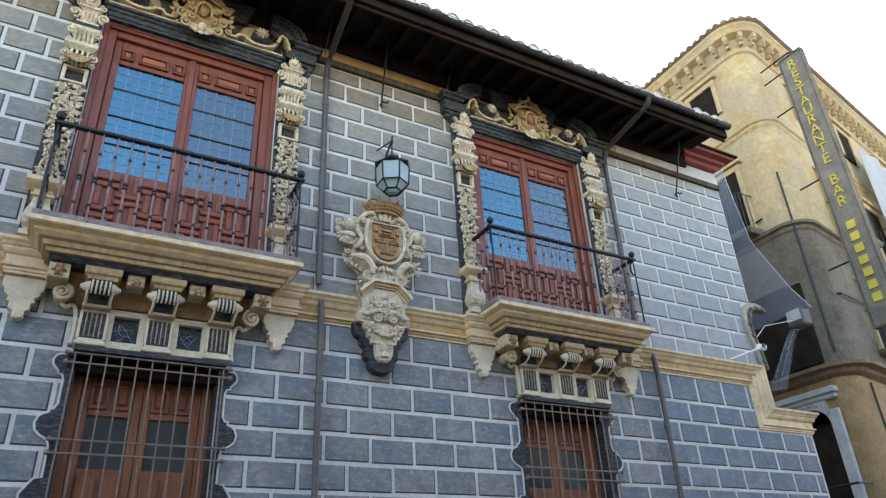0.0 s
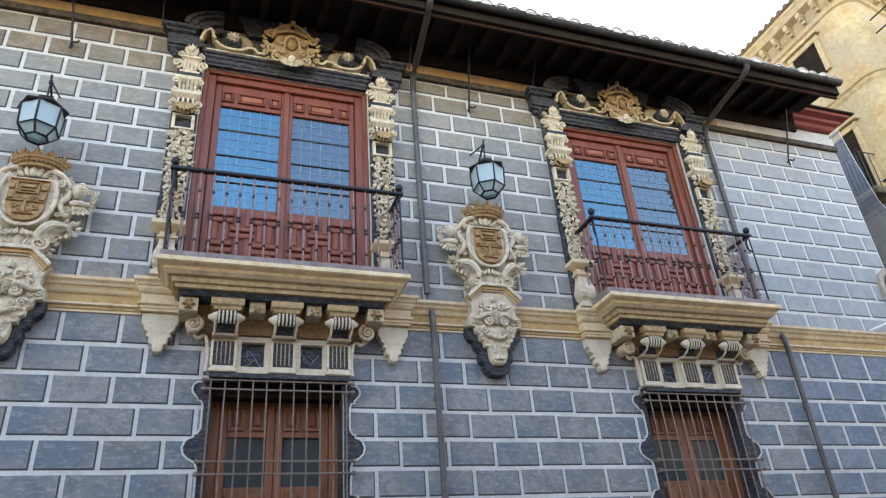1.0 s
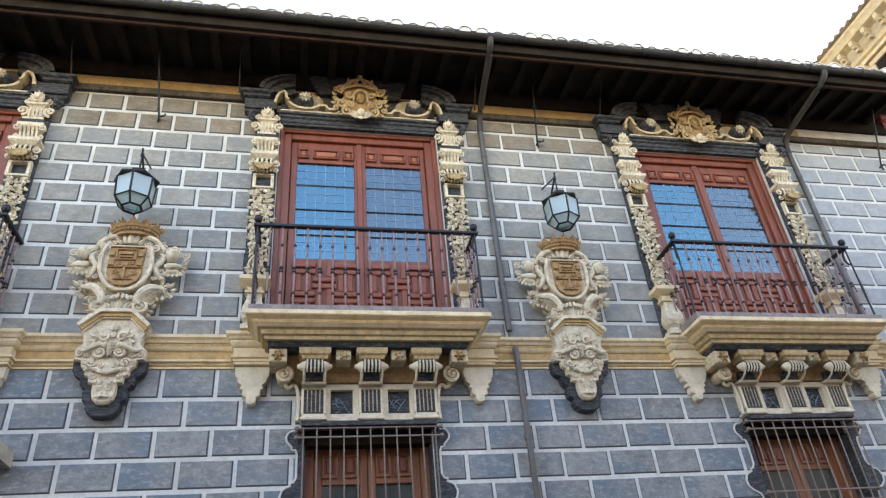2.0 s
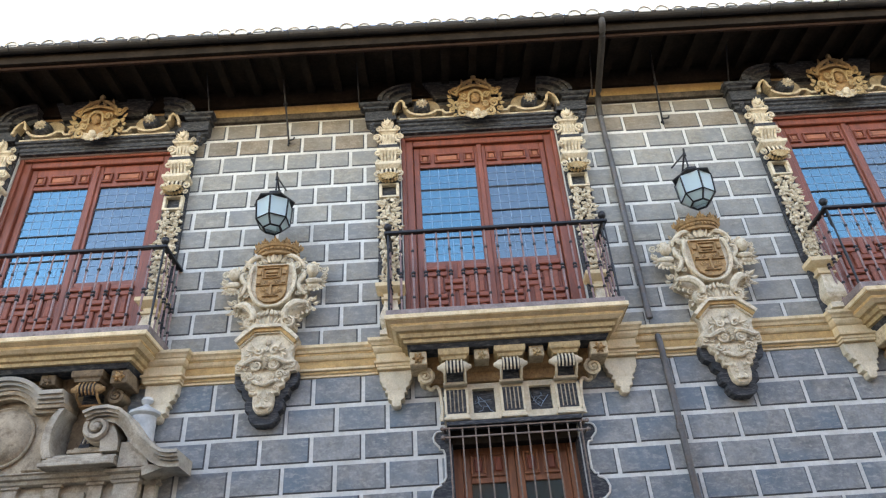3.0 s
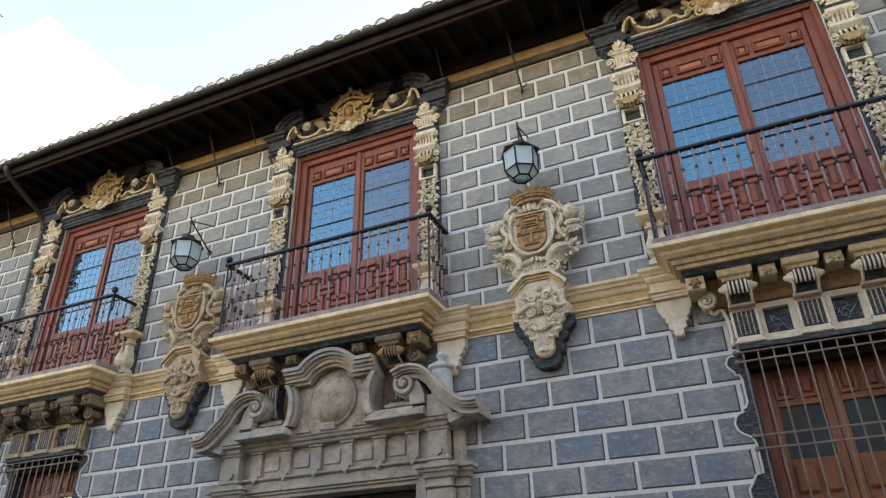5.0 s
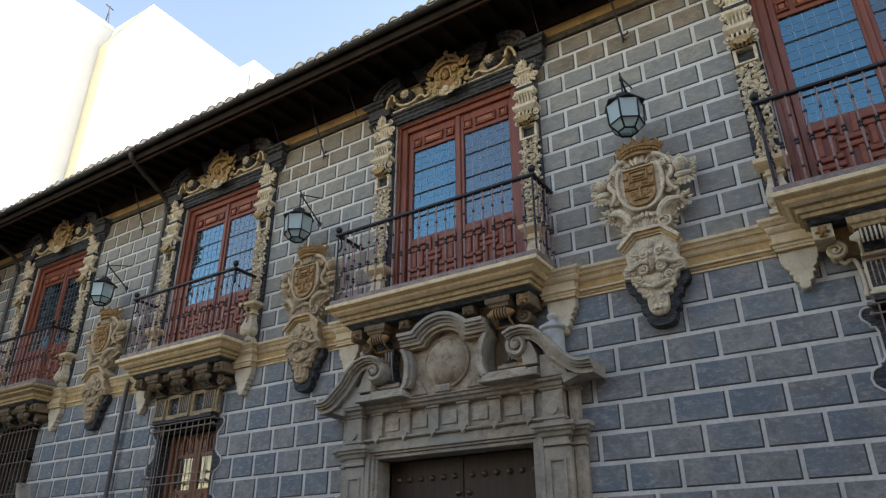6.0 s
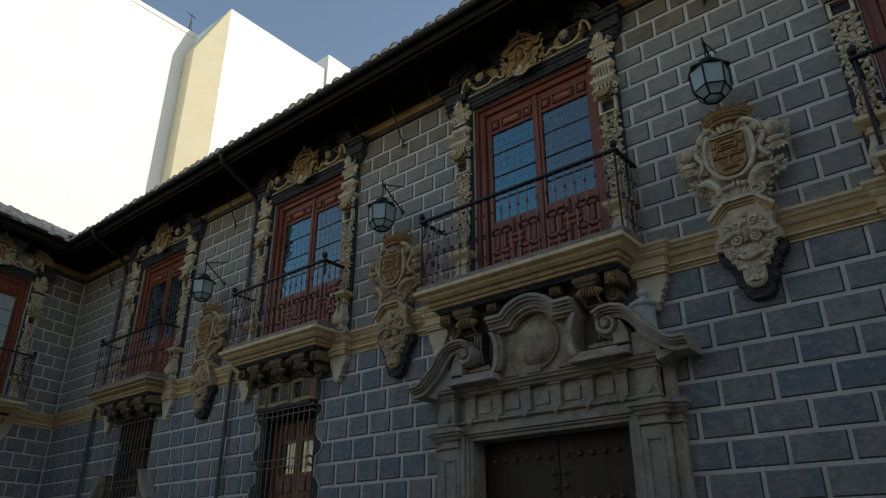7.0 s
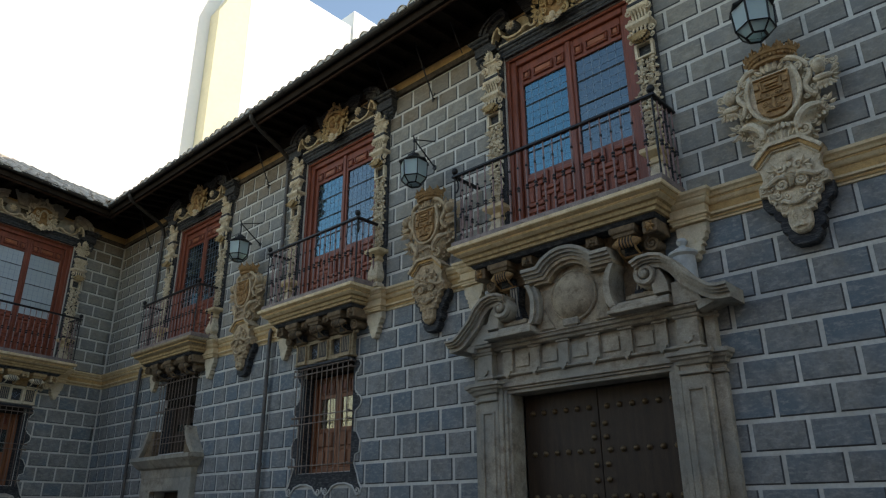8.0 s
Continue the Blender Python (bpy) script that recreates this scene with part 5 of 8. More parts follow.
# ---- lower window: wooden casement, iron grille, lintel, painted border ----
def lower_window(z0, at=None, border=True, lit=False, wood=None, tall=False, frame_mat=None):
    t = thing("grilled_window", "brown wooden casement window behind a wrought-iron grille", "window", "grilled windows of the ground floor", at)
    w, z1 = LOW_WIN[0], LOW_WIN[2]
    wood = wood or M_WOODLOW
    bm = bmesh.new()
    for x0, x1 in ((-w + 0.003, -w + 0.10), (w - 0.10, w - 0.003)):
        box(bm, x0, x1, 0.20, 0.34, z0 + 0.003, z1 - 0.003, 0.006)
    box(bm, -w + 0.102, w - 0.102, 0.20, 0.34, z1 - 0.12, z1 - 0.003, 0.006)
    box(bm, -w + 0.102, w - 0.102, 0.20, 0.34, z0 + 0.003, z0 + 0.08, 0.006)
    part("frame", bm, wood, t)
    xi, za, zb = w - 0.105, z0 + 0.085, z1 - 0.125
    zp, zg = zb - 0.36, za + (zb - za) * 0.42
    for s in (-1, 1):
        a, b = (0.003, xi) if s > 0 else (-xi, -0.003)
        bm = bmesh.new()
        box(bm, a, a + 0.075, 0.23, 0.28, za, zb, 0.005)
        box(bm, b - 0.075, b, 0.23, 0.28, za, zb, 0.005)
        box(bm, a + 0.076, b - 0.076, 0.23, 0.28, zp, zb, 0.005)
        box(bm, a + 0.076, b - 0.076, 0.23, 0.28, za, zg, 0.005)
        lf = part("leaf", bm, wood, t)
        ga, gb = a + 0.075, b - 0.075
        bm = bmesh.new()
        box(bm, ga, gb, 0.252, 0.257, zg - 0.01, zp + 0.01)
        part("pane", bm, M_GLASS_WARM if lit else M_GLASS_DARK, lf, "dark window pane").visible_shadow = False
        wid = gb - ga
        for f0, f1 in ((0.0, 0.42), (0.54, 0.96)):
            bm = bmesh.new()
            pa, pb, pc, pd = ga + f0 * wid, ga + f1 * wid, zp + 0.06, zp + 0.29
            for x0, x1, c, d in ((pa, pb, pd - 0.024, pd), (pa, pb, pc, pc + 0.024), (pa, pa + 0.024, pc + 0.024, pd - 0.024), (pb - 0.024, pb, pc + 0.024, pd - 0.024)):
                box(bm, x0, x1, 0.206, 0.232, c, d, 0.006)
            part("panel_moulding", bm, wood, lf)
            bm = bmesh.new()
            box(bm, pa + 0.04, pb - 0.04, 0.212, 0.232, pc + 0.045, pd - 0.045, 0.012)
            part("top_panel", bm, M_WOOD if wood is M_WOODLOW else wood, lf, "carved raised panel")
        rows = max(1, int((zg - za) / 0.2))
        for r in range(rows):
            for f0, f1 in ((0.0, 0.45), (0.55, 1.0)):
                bm = bmesh.new()
                q = (zg - za - 0.04) / rows
                box(bm, ga + f0 * wid, ga + f1 * wid, 0.196, 0.232, za + 0.03 + r * q, za + r * q + q - 0.02, 0.018)
                part("raised_panel", bm, wood, lf)
    # added pale sheet, helps the tinted panes look like a bright reflection
    if lit:
        bm = bmesh.new()
        box(bm, -0.45, 0.45, 0.38, 0.40, zg - 0.05, zp + 0.05)
        part("curtain", bm, M_PANE_BACKING, t, "pale sheet added behind the panes to brighten their painted reflection")
    # grille
    yg, gz0 = -0.13, z0 - 0.02
    g = thing("window_grille", "grey wrought-iron window grille fixed to the wall", "grille", "grilles of the ground floor", at)
    first = None
    for k in range(11):
        x = -w - 0.01 + (2 * w + 0.02) * k / 10
        if first is None:
            bm = bmesh.new()
            lathe(bm, ((0.0075, gz0), (0.0075, 4.46 if tall else 4.025)), 6)
            first = part("bar", bm, M_GRILLE, g)
            first.location = (x, yg, 0)
        else:
            o = new("bar", first.data)
            o.parent, o.location = g, (x, yg, 0)
    for z in ([4.45, 4.36, 3.80] if tall else [4.012, 3.925]) + [v for v in (3.26, 3.15, 2.52) if v > z0 + 0.05]:
        bm = bmesh.new()
        box(bm, -w - 0.06, w + 0.06, yg - 0.009, yg + 0.009, z - 0.008, z + 0.008, 0.003)
        for s in (-1, 1):
            box(bm, min(s * (w + 0.04), s * (w + 0.06)), max(s * (w + 0.04), s * (w + 0.06)), yg + 0.012, 0.0, z - 0.01, z + 0.01)
            blob(bm, (s * (w + 0.075), yg, z), (0.025, 0.025, 0.025), 1)
        part("cross_bar", bm, M_GRILLE, g)
    bm = bmesh.new()
    box(bm, -w - 0.03, w + 0.03, -0.16, -0.005, 4.462 if tall else 4.03, 4.48 if tall else 4.072, 0.004)
    part("top_plate", bm, M_SLATE, g, "dark plate over the grille")
    # black strip added where the lintel only shades the window head
    bm = bmesh.new()
    box(bm, -w + 0.004, w - 0.004, 0.04, 0.196, z1 - 0.15, z1 - 0.004, 0.006)
    part("head_board", bm, M_DARKWOOD, t, "black strip for the shade under the lintel")
    for s in (-1, 1):
        bm = bmesh.new()
        box(bm, min(s * (w - 0.016), s * (w - 0.003)), max(s * (w - 0.016), s * (w - 0.003)), 0.003, 0.197, z0 + 0.004, z1 - 0.152)
        part("reveal_lining", bm, M_SLATE, t, "dark slate reveal")
    if tall:
        bm = bmesh.new()
        box(bm, -w, w, -0.03, 0.0, z1 + 0.002, 4.48, 0.006)
        part("dark_apron", bm, M_DARKWOOD, t, "near-black board above the window")
        return t
    # lintel with consoles' feet
    ln = thing("window_lintel", "cream panelled lintel with fluted strips and dark recessed panels", "lintel", "lintels of the ground floor", (at or Matrix()) @ pose(0, 0, -0.05))
    bm = bmesh.new()
    for x0, x1, za, zb in ((-0.66, 0.66, 4.14, 4.205), (-0.66, 0.66, 4.455, 4.51), (-0.66, -0.385, 4.205, 4.455), (-0.165, 0.185, 4.205, 4.455), (0.405, 0.66, 4.205, 4.455)):
        box(bm, x0, x1, -0.12, 0.0, za, zb)
    part("panel_frame", bm, frame_mat or M_PALECREAM, ln)
    for x0, x1 in ((-0.385, -0.165), (0.185, 0.405)):
        bm = bmesh.new()
        box(bm, x0, x1, -0.06, 0.0, 4.206, 4.454)
        part("recess", bm, M_SLATE, ln, "dark recessed panel with a wire lattice")
        bm = bmesh.new()
        rng = random.Random(int(x0 * 100))
        for k in range(5):
            xa, za = rng.uniform(x0 + 0.03, x1 - 0.03), rng.uniform(4.23, 4.43)
            pts = [(xa, -0.068, za)]
            for q in range(3):
                pts.append((min(max(pts[-1][0] + rng.uniform(-0.08, 0.08), x0 + 0.02), x1 - 0.02), -0.068, min(max(pts[-1][2] + rng.uniform(-0.08, 0.08), 4.215), 4.445)))
            tube(bm, pts, 0.004, 3)
        part("lattice_wire", bm, M_LEAD, ln)
    for cx in (-0.55, 0.01, 0.56):
        bm = bmesh.new()
        box(bm, cx - 0.095, cx + 0.095, -0.145, -0.121, 4.20, 4.45, 0.005)
        st = part("fluted_strip", bm, M_SLATE, ln, "dark fluted strip in a cream frame")
        for k in range(4):
            bm = bmesh.new()
            tube(bm, [(cx - 0.06 + 0.04 * k, -0.148, 4.22), (cx - 0.06 + 0.04 * k, -0.148, 4.44)], 0.0065, 5)
            part("flute", bm, M_PORTAL_BROWN, st)
        bm = bmesh.new()
        stack(bm, ((0.0, 4.13), (0.02, 4.14), (0.02, 4.16), (0.0, 4.175), (0.0, 4.20)), cx - 0.11, cx + 0.11, -0.15, -0.0)
        for e in (-1, 1):
            box(bm, min(cx + e * 0.096, cx + e * 0.12), max(cx + e * 0.096, cx + e * 0.12), -0.155, -0.121, 4.20, 4.45, 0.003)
        part("strip_base", bm, frame_mat or M_PALECREAM, ln)
    bm = bmesh.new()
    for s in (-1, 1):
        ribbon(bm, [(s * 0.82, -0.12, 4.55), (s * 0.825, -0.12, 4.50), (s * 0.79, -0.12, 4.475), (s * 0.755, -0.12, 4.50), (s * 0.72, -0.12, 4.48), (s * 0.70, -0.12, 4.38), (s * 0.695, -0.12, 4.24), (s * 0.705, -0.12, 4.14)], [0.012, 0.02, 0.022, 0.02, 0.018, 0.018, 0.018, 0.02], 6)
    part("side_scroll", bm, frame_mat or M_PALECREAM, ln)
    if border:
        bd = thing("painted_border", "dark slate scrolled border edged in white round the window", "border", "scrolled borders of the windows", at)
        for s in (-1, 1):
            edge = [(0.70, 4.03)]
            edge += [(0.735 + 0.065 * math.sin(a), 3.955 + 0.07 * math.cos(a)) for a in (-0.2, 0.3, 0.8, 1.4, 2.0, 2.6)]
            edge += [(0.745, 3.87), (0.745, 3.845), (0.71, 3.84), (0.695, 3.80), (0.695, 3.58), (0.72, 3.535), (0.75, 3.53), (0.745, 3.505)]
            edge += [(0.745 + 0.095 * math.sin(a), 3.40 + 0.10 * math.cos(a)) for a in (0.1, 0.5, 0.9, 1.5, 2.1, 2.7)]
            edge += [(0.715, 3.27), (0.70, 3.22), (0.70, z0 + 0.55), (0.76, z0 + 0.54), (0.84, z0 + 0.42), (0.83, z0 + 0.25), (0.74, z0 + 0.22), (0.72, z0 + 0.10), (0.80, z0 - 0.05), (0.84, z0 - 0.16)]
            bm = bmesh.new()
            prism(bm, [(s * x, z) for x, z in edge] + [(s * 0.64, z0 - 0.16), (s * 0.64, 4.03)], -0.016, -0.001)
            part("band", bm, M_SLATE, bd)
            bm = bmesh.new()
            tube(bm, [(s * x, -0.018, z) for x, z in edge], 0.0115, 5)
            part("white_edge", bm, M_JOINT, bd)
        foot = ((0.84, -0.16), (0.90, -0.24), (0.87, -0.32), (0.80, -0.33), (0.76, -0.28), (0.70, -0.21), (0.55, -0.17), (0.38, -0.17), (0.24, -0.21), (0.16, -0.29), (0.09, -0.33), (0.03, -0.29), (0.0, -0.22))
        bm = bmesh.new()
        prism(bm, [(x, z0 + z) for x, z in foot] + [(-x, z0 + z) for x, z in foot[-2::-1]] + [(-0.64, z0 - 0.165), (-0.64, z0 - 0.01), (0.64, z0 - 0.01), (0.64, z0 - 0.165)], -0.016, -0.001)
        part("foot_band", bm, M_SLATE, bd)
        for s in (-1, 1):
            bm = bmesh.new()
            tube(bm, [(s * x, -0.018, z0 + z) for x, z in foot], 0.014, 5)
            volute(bm, s * 0.82, z0 - 0.27, 0.05, s, math.pi, -0.018, 0.22)
            volute(bm, s * 0.09, z0 - 0.27, 0.045, -s, math.pi, -0.018, 0.22)
            part("white_foot_scroll", bm, M_JOINT, bd)
    return t

# ---- the bays ----
def at_bay(key):
    return pose(BAY[key], 0, 0)


door_b = balcony_door(pose(DOOR_X["b"], 0, 0))
surround_b = surround(pose(DOOR_X["b"], 0, 0))
for key in "acde":
    copy_thing(door_b, pose(DOOR_X[key], 0, 0))
    copy_thing(surround_b, pose(DOOR_X[key], 0, 0))
balcony_door(WING_POSE, panes=M_GLASS_PALE)
surround(WING_POSE, True)

slab_b = balcony(1.175, (-0.55, 0.01, 0.56), None, (-0.27, 0.28))
rail_b = railing(1.175, 17)
copy_thing(slab_b, at_bay("a"))
balcony(1.175, (-0.55, 0.01, 0.56), at_bay("d"), (-0.27, 0.28), soot_shade=True, tawny=True)
for key in "ade":
    copy_thing(rail_b, at_bay(key))
balcony(1.175, (-0.55, 0.01, 0.56), at_bay("e"), (-0.27, 0.28), soot_shade=True)
copy_thing(slab_b, WING_POSE)
copy_thing(rail_b, WING_POSE)
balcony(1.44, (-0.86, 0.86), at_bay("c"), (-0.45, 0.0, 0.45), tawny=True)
railing(1.44, 21, at_bay("c"))

br = hanging_bracket(-1.15)
for x in (1.15, BAY["a"] - 1.15, BAY["a"] + 1.15, BAY["c"] - 1.5, BAY["c"] + 1.5, BAY["d"] - 1.15, BAY["d"] + 1.15, BAY["e"] - 1.15, BAY["e"] + 1.15):
    copy_thing(br, pose(x + 1.15, 0, 0))
for x in (-1.15, 1.15):
    copy_thing(br, WING_POSE @ pose(x + 1.15, 0, 0))

arms = cartouche(pose(2.31, 0, 0))
copy_thing(arms, pose(-2.47, 0, 0))
copy_thing(cartouche(pose(-7.30, 0, 0), M_CARVED_TAN), pose(-12.06, 0, 0))
lamp = lantern(pose(2.31, 0, 0))
for x in (-2.46, -7.33, -12.0):
    copy_thing(lamp, pose(x, 0, 0))

lower_window(LOW_WIN[1])
lower_window(LOW_WIN[1], at_bay("a"))
# this lintel's frame is a darker copy, coloured for the shade it stands in
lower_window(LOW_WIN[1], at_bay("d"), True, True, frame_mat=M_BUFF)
lower_window(2.97, at_bay("e"), False, wood=M_DOOR, tall=True)
lower_window(LOW_WIN[1], WING_POSE)

# ---- small doorway under the last grilled window ----
dw = thing("small_doorway", "grey stone doorway with moulded cornice and flared pedestal for the grille", "doorway", at=at_bay("e"))
bm = bmesh.new()
stack(bm, ((-0.18, 2.50), (-0.16, 2.66), (-0.10, 2.69), (-0.06, 2.74), (-0.01, 2.80), (0.02, 2.83), (0.02, 2.90)), -1.18, 1.18, -0.30)
part("cornice", bm, M_PORTAL, dw)
bm = bmesh.new()
box(bm, -1.0, -0.582, -0.12, 0.0, 0.0, 2.50, 0.01)
box(bm, 0.582, 1.0, -0.12, 0.0, 0.0, 2.50, 0.01)
box(bm, -0.58, 0.58, -0.12, 0.0, 2.252, 2.50, 0.01)
part("jambs", bm, M_PORTAL, dw)
for s in (-1, 1):
    bm = bmesh.new()
    prism(bm, [(s * 1.18, 2.91), (s * 1.06, 2.91), (s * 0.90, 3.06), (s * 0.78, 3.24), (s * 0.72, 3.42), (s * 0.80, 3.42), (s * 0.87, 3.27), (s * 1.0, 3.12)], -0.22, 0.0, None, 0.02, 0.01)
    part("flared_console", bm, M_PORTAL, dw)
    bm = bmesh.new()
    prism(bm, [(s * 1.04, 2.91), (s * 0.66, 2.91), (s * 0.66, 3.42), (s * 0.71, 3.42), (s * 0.77, 3.24), (s * 0.89, 3.055)], -0.14, 0.0)
    part("console_core", bm, M_SOOT_SHADE, dw, "dark brown core of the console")
bm = bmesh.new()
box(bm, -0.575, 0.575, 0.2, 0.26, 0.0, 2.245, 0.005)
for k in range(4):
    box(bm, -0.45, 0.45, 0.185, 0.199, 0.15 + 0.5 * k, 0.55 + 0.5 * k, 0.01)
part("door_leaf", bm, M_DOOR, dw, "dark wooden door leaf")

# ---- main portal ----
po = thing("portal", "grey limestone portal with broken scrolled pediment and oval roundel", "portal", at=pose(PORTAL_X, 0, 0))
for s in (-1, 1):
    def sx(a, b):
        return (min(s * a, s * b), max(s * a, s * b))

    def px(x):
        return 0.04 + s * x
    bm = bmesh.new()
    box(bm, *sx(1.16, 1.45), -0.16, 0.0, 0.0, 3.10, 0.01)
    pil = part("pilaster", bm, M_PORTAL, po)
    bm = bmesh.new()
    box(bm, *sx(1.452, 1.58), -0.08, 0.0, 0.0, 3.10, 0.01)
    part("side_strip", bm, M_PORTAL, po)
    bm = bmesh.new()
    for a, b, c, d in ((1.21, 1.235, 0.5, 2.98), (1.375, 1.40, 0.5, 2.98), (1.235, 1.375, 2.955, 2.98), (1.235, 1.375, 0.5, 0.525)):
        box(bm, *sx(a, b), -0.178, -0.161, c, d, 0.004)
    part("panel_bead", bm, M_PORTAL, pil)
    bm = bmesh.new()
    box(bm, *sx(1.012, 1.158), -0.10, 0.16, 0.0, 3.17, 0.008)
    box(bm, *sx(1.05, 1.095), -0.125, -0.101, 0.0, 3.22, 0.005)
    box(bm, *sx(1.10, 1.158), -0.15, -0.101, 0.0, 3.245, 0.006)
    part("door_jamb", bm, M_PORTAL, po)
    bm = bmesh.new()
    levels = ((0.0, 3.102), (0.02, 3.11), (0.02, 3.135), (0.0, 3.145), (0.0, 3.19), (0.03, 3.20), (0.045, 3.235), (0.07, 3.25), (0.075, 3.275), (0.10, 3.285), (0.10, 3.325), (0.02, 3.335))
    stack(bm, levels, *sx(1.17, 1.44), -0.17)
    stack(bm, levels[:-1], *sx(1.455, 1.57), -0.085)
    part("capital", bm, M_PORTAL, po)
    bm = bmesh.new()
    stack(bm, ((0.0, 3.336), (0.0, 3.36), (0.02, 3.37), (0.02, 3.395), (0.0, 3.405), (0.0, 3.66), (0.02, 3.67), (0.03, 3.69)), *sx(1.20, 1.42), -0.20)
    stack(bm, ((0.0, 3.336), (0.0, 3.66), (0.02, 3.67), (0.03, 3.69)), *sx(1.45, 1.55), -0.11)
    part("frieze_block", bm, M_PORTAL, po)
    bm = bmesh.new()
    x = s * 1.31
    prism(bm, [(x - 0.06, 3.47), (x - 0.045, 3.45), (x - 0.045, 3.43), (x - 0.02, 3.42), (x, 3.395), (x + 0.02, 3.42), (x + 0.045, 3.43), (x + 0.045, 3.45), (x + 0.06, 3.47)], -0.225, -0.20)
    part("pendant", bm, M_PORTAL, po)
    bm = bmesh.new()
    stack(bm, ((0.0, 3.692), (0.02, 3.70), (0.03, 3.735), (0.07, 3.75), (0.08, 3.775), (0.02, 3.785)), *sx(1.20, 1.42), -0.22)
    stack(bm, ((0.0, 3.692), (0.02, 3.70), (0.03, 3.735), (0.07, 3.75), (0.08, 3.775), (0.02, 3.785)), *sx(1.45, 1.54), -0.12)
    part("block_cornice", bm, M_PORTAL, po)
    # raking S-shaped cornice from the scroll down to its end
    spine = [(px(x), z) for x, z in ((1.80, 3.77), (1.70, 3.77), (1.62, 3.785), (1.54, 3.83), (1.46, 3.90), (1.40, 3.95), (1.34, 4.00), (1.29, 4.07), (1.23, 4.15), (1.15, 4.215), (1.06, 4.24), (0.96, 4.235), (0.88, 4.20))]
    for y, lo, hi in ((-0.46, 0.075, 0.105), (-0.43, 0.045, 0.075), (-0.40, 0.022, 0.045), (-0.36, -0.03, 0.022)):
        bm = bmesh.new()
        band(bm, spine, -s * lo, -s * hi, y, -0.02)
        part("raking_cornice", bm, M_PORTAL, po)
    # scroll and its shaft, which turns into a framed box
    bm = bmesh.new()
    pts = spiral(px(0.965), 4.165, 0.125, 1.6, math.pi / 2, s, -0.33, 0.05, 30, 0.2)
    tube(bm, pts, [0.042 - 0.0008 * k for k in range(len(pts))], 6)
    lathe(bm, ((0.0, -0.41), (0.03, -0.40), (0.04, -0.37), (0.04, -0.02)), 14, (px(0.965), 0, 4.165), "y")
    lathe(bm, ((0.14, -0.32), (0.15, -0.30), (0.15, -0.02)), 24, (px(0.965), 0, 4.165), "y")
    part("volute", bm, M_PORTAL, po, smooth=True)
    bm = bmesh.new()
    shaft = ((1.02, 3.93), (1.19, 3.93), (1.185, 4.02), (1.15, 4.12), (1.10, 4.20), (1.0, 4.05))
    prism(bm, [(px(x), z) for x, z in shaft], -0.335, -0.02, None, 0.05, 0.02)
    part("scroll_shaft", bm, M_PORTAL, po)
    for a, b, c, d, y in ((0.50, 1.20, 3.80, 3.835, -0.40), (0.52, 1.19, 3.836, 3.875, -0.37), (0.54, 1.19, 3.876, 3.90, -0.34), (0.58, 1.04, 3.901, 3.928, -0.31)):
        bm = bmesh.new()
        box(bm, min(px(a), px(b)), max(px(a), px(b)), y, 0.0, c, d, 0.006)
        part("box_moulding", bm, M_PORTAL, po)
    bm = bmesh.new()
    flank = ((0.60, 4.38), (0.56, 4.31), (0.53, 4.22), (0.525, 4.13), (0.53, 4.04), (0.55, 3.96), (0.58, 3.905))
    prism(bm, [(px(x), z) for x, z in flank] + [(px(x - 0.055), z) for x, z in flank[::-1]], -0.34, 0.0)
    prism(bm, [(px(x - 0.056), z) for x, z in flank] + [(px(x - 0.10), z) for x, z in flank[::-1]], -0.30, 0.0)
    part("curved_flank", bm, M_PORTAL, po)
    # shade of the hollow is painted with the dark brown
    bm = bmesh.new()
    box(bm, min(px(0.56), px(1.06)), max(px(0.56), px(1.06)), -0.06, 0.0, 3.93, 4.60)
    part("shadowed_recess", bm, M_SOOT_SHADE, po, "recess behind the scroll, darkened for its shade")
    bm = bmesh.new()
    prism(bm, [(px(x), z) for x, z in ((0.74, 4.02), (0.84, 4.02), (0.90, 4.20), (0.92, 4.44), (0.78, 4.44), (0.80, 4.2))], -0.20, -0.061)
    part("fluted_console", bm, M_SLATE, po, "dark fluted console")
    for k in range(3):
        bm = bmesh.new()
        tube(bm, [(px(0.785 + 0.04 * k), -0.205, 4.06), (px(0.81 + 0.04 * k), -0.205, 4.24), (px(0.82 + 0.04 * k), -0.205, 4.42)], 0.011, 5)
        part("flute", bm, M_PORTAL, po)
    bm = bmesh.new()
    for a, b, c, d, y in ((0.66, 1.0, 3.96, 4.0, -0.24), (0.70, 0.98, 4.0, 4.03, -0.20)):
        box(bm, min(px(a), px(b)), max(px(a), px(b)), y, -0.061, c, d, 0.006)
    part("inner_step", bm, M_PORTAL_BROWN, po)
    bm = bmesh.new()
    lathe(bm, ((0.125, 3.95), (0.12, 4.0), (0.118, 4.31), (0.13, 4.32), (0.15, 4.335), (0.15, 4.36), (0.12, 4.375), (0.085, 4.40), (0.04, 4.425), (0.03, 4.44), (0.05, 4.46), (0.06, 4.485), (0.045, 4.515), (0.0, 4.53)), 18, (px(1.30), -0.13, 0))
    part("half_column", bm, M_PALESTONE, po, "pale grey half column with ball finial", True)
    bm = bmesh.new()
    prism(bm, [(px(x), z) for x, z in ((1.20, 3.786), (1.50, 3.786), (1.46, 3.86), (1.38, 3.93), (1.30, 4.02), (1.20, 4.02))], -0.30, 0.0)
    part("plinth", bm, M_PORTAL, po)
    bm = bmesh.new()
    prism(bm, [(px(x), z) for x, z in ((1.44, 3.69), (1.60, 3.74), (1.68, 3.765), (1.50, 3.80), (1.42, 3.78))], -0.30, -0.02, None, 0.08, 0.02)
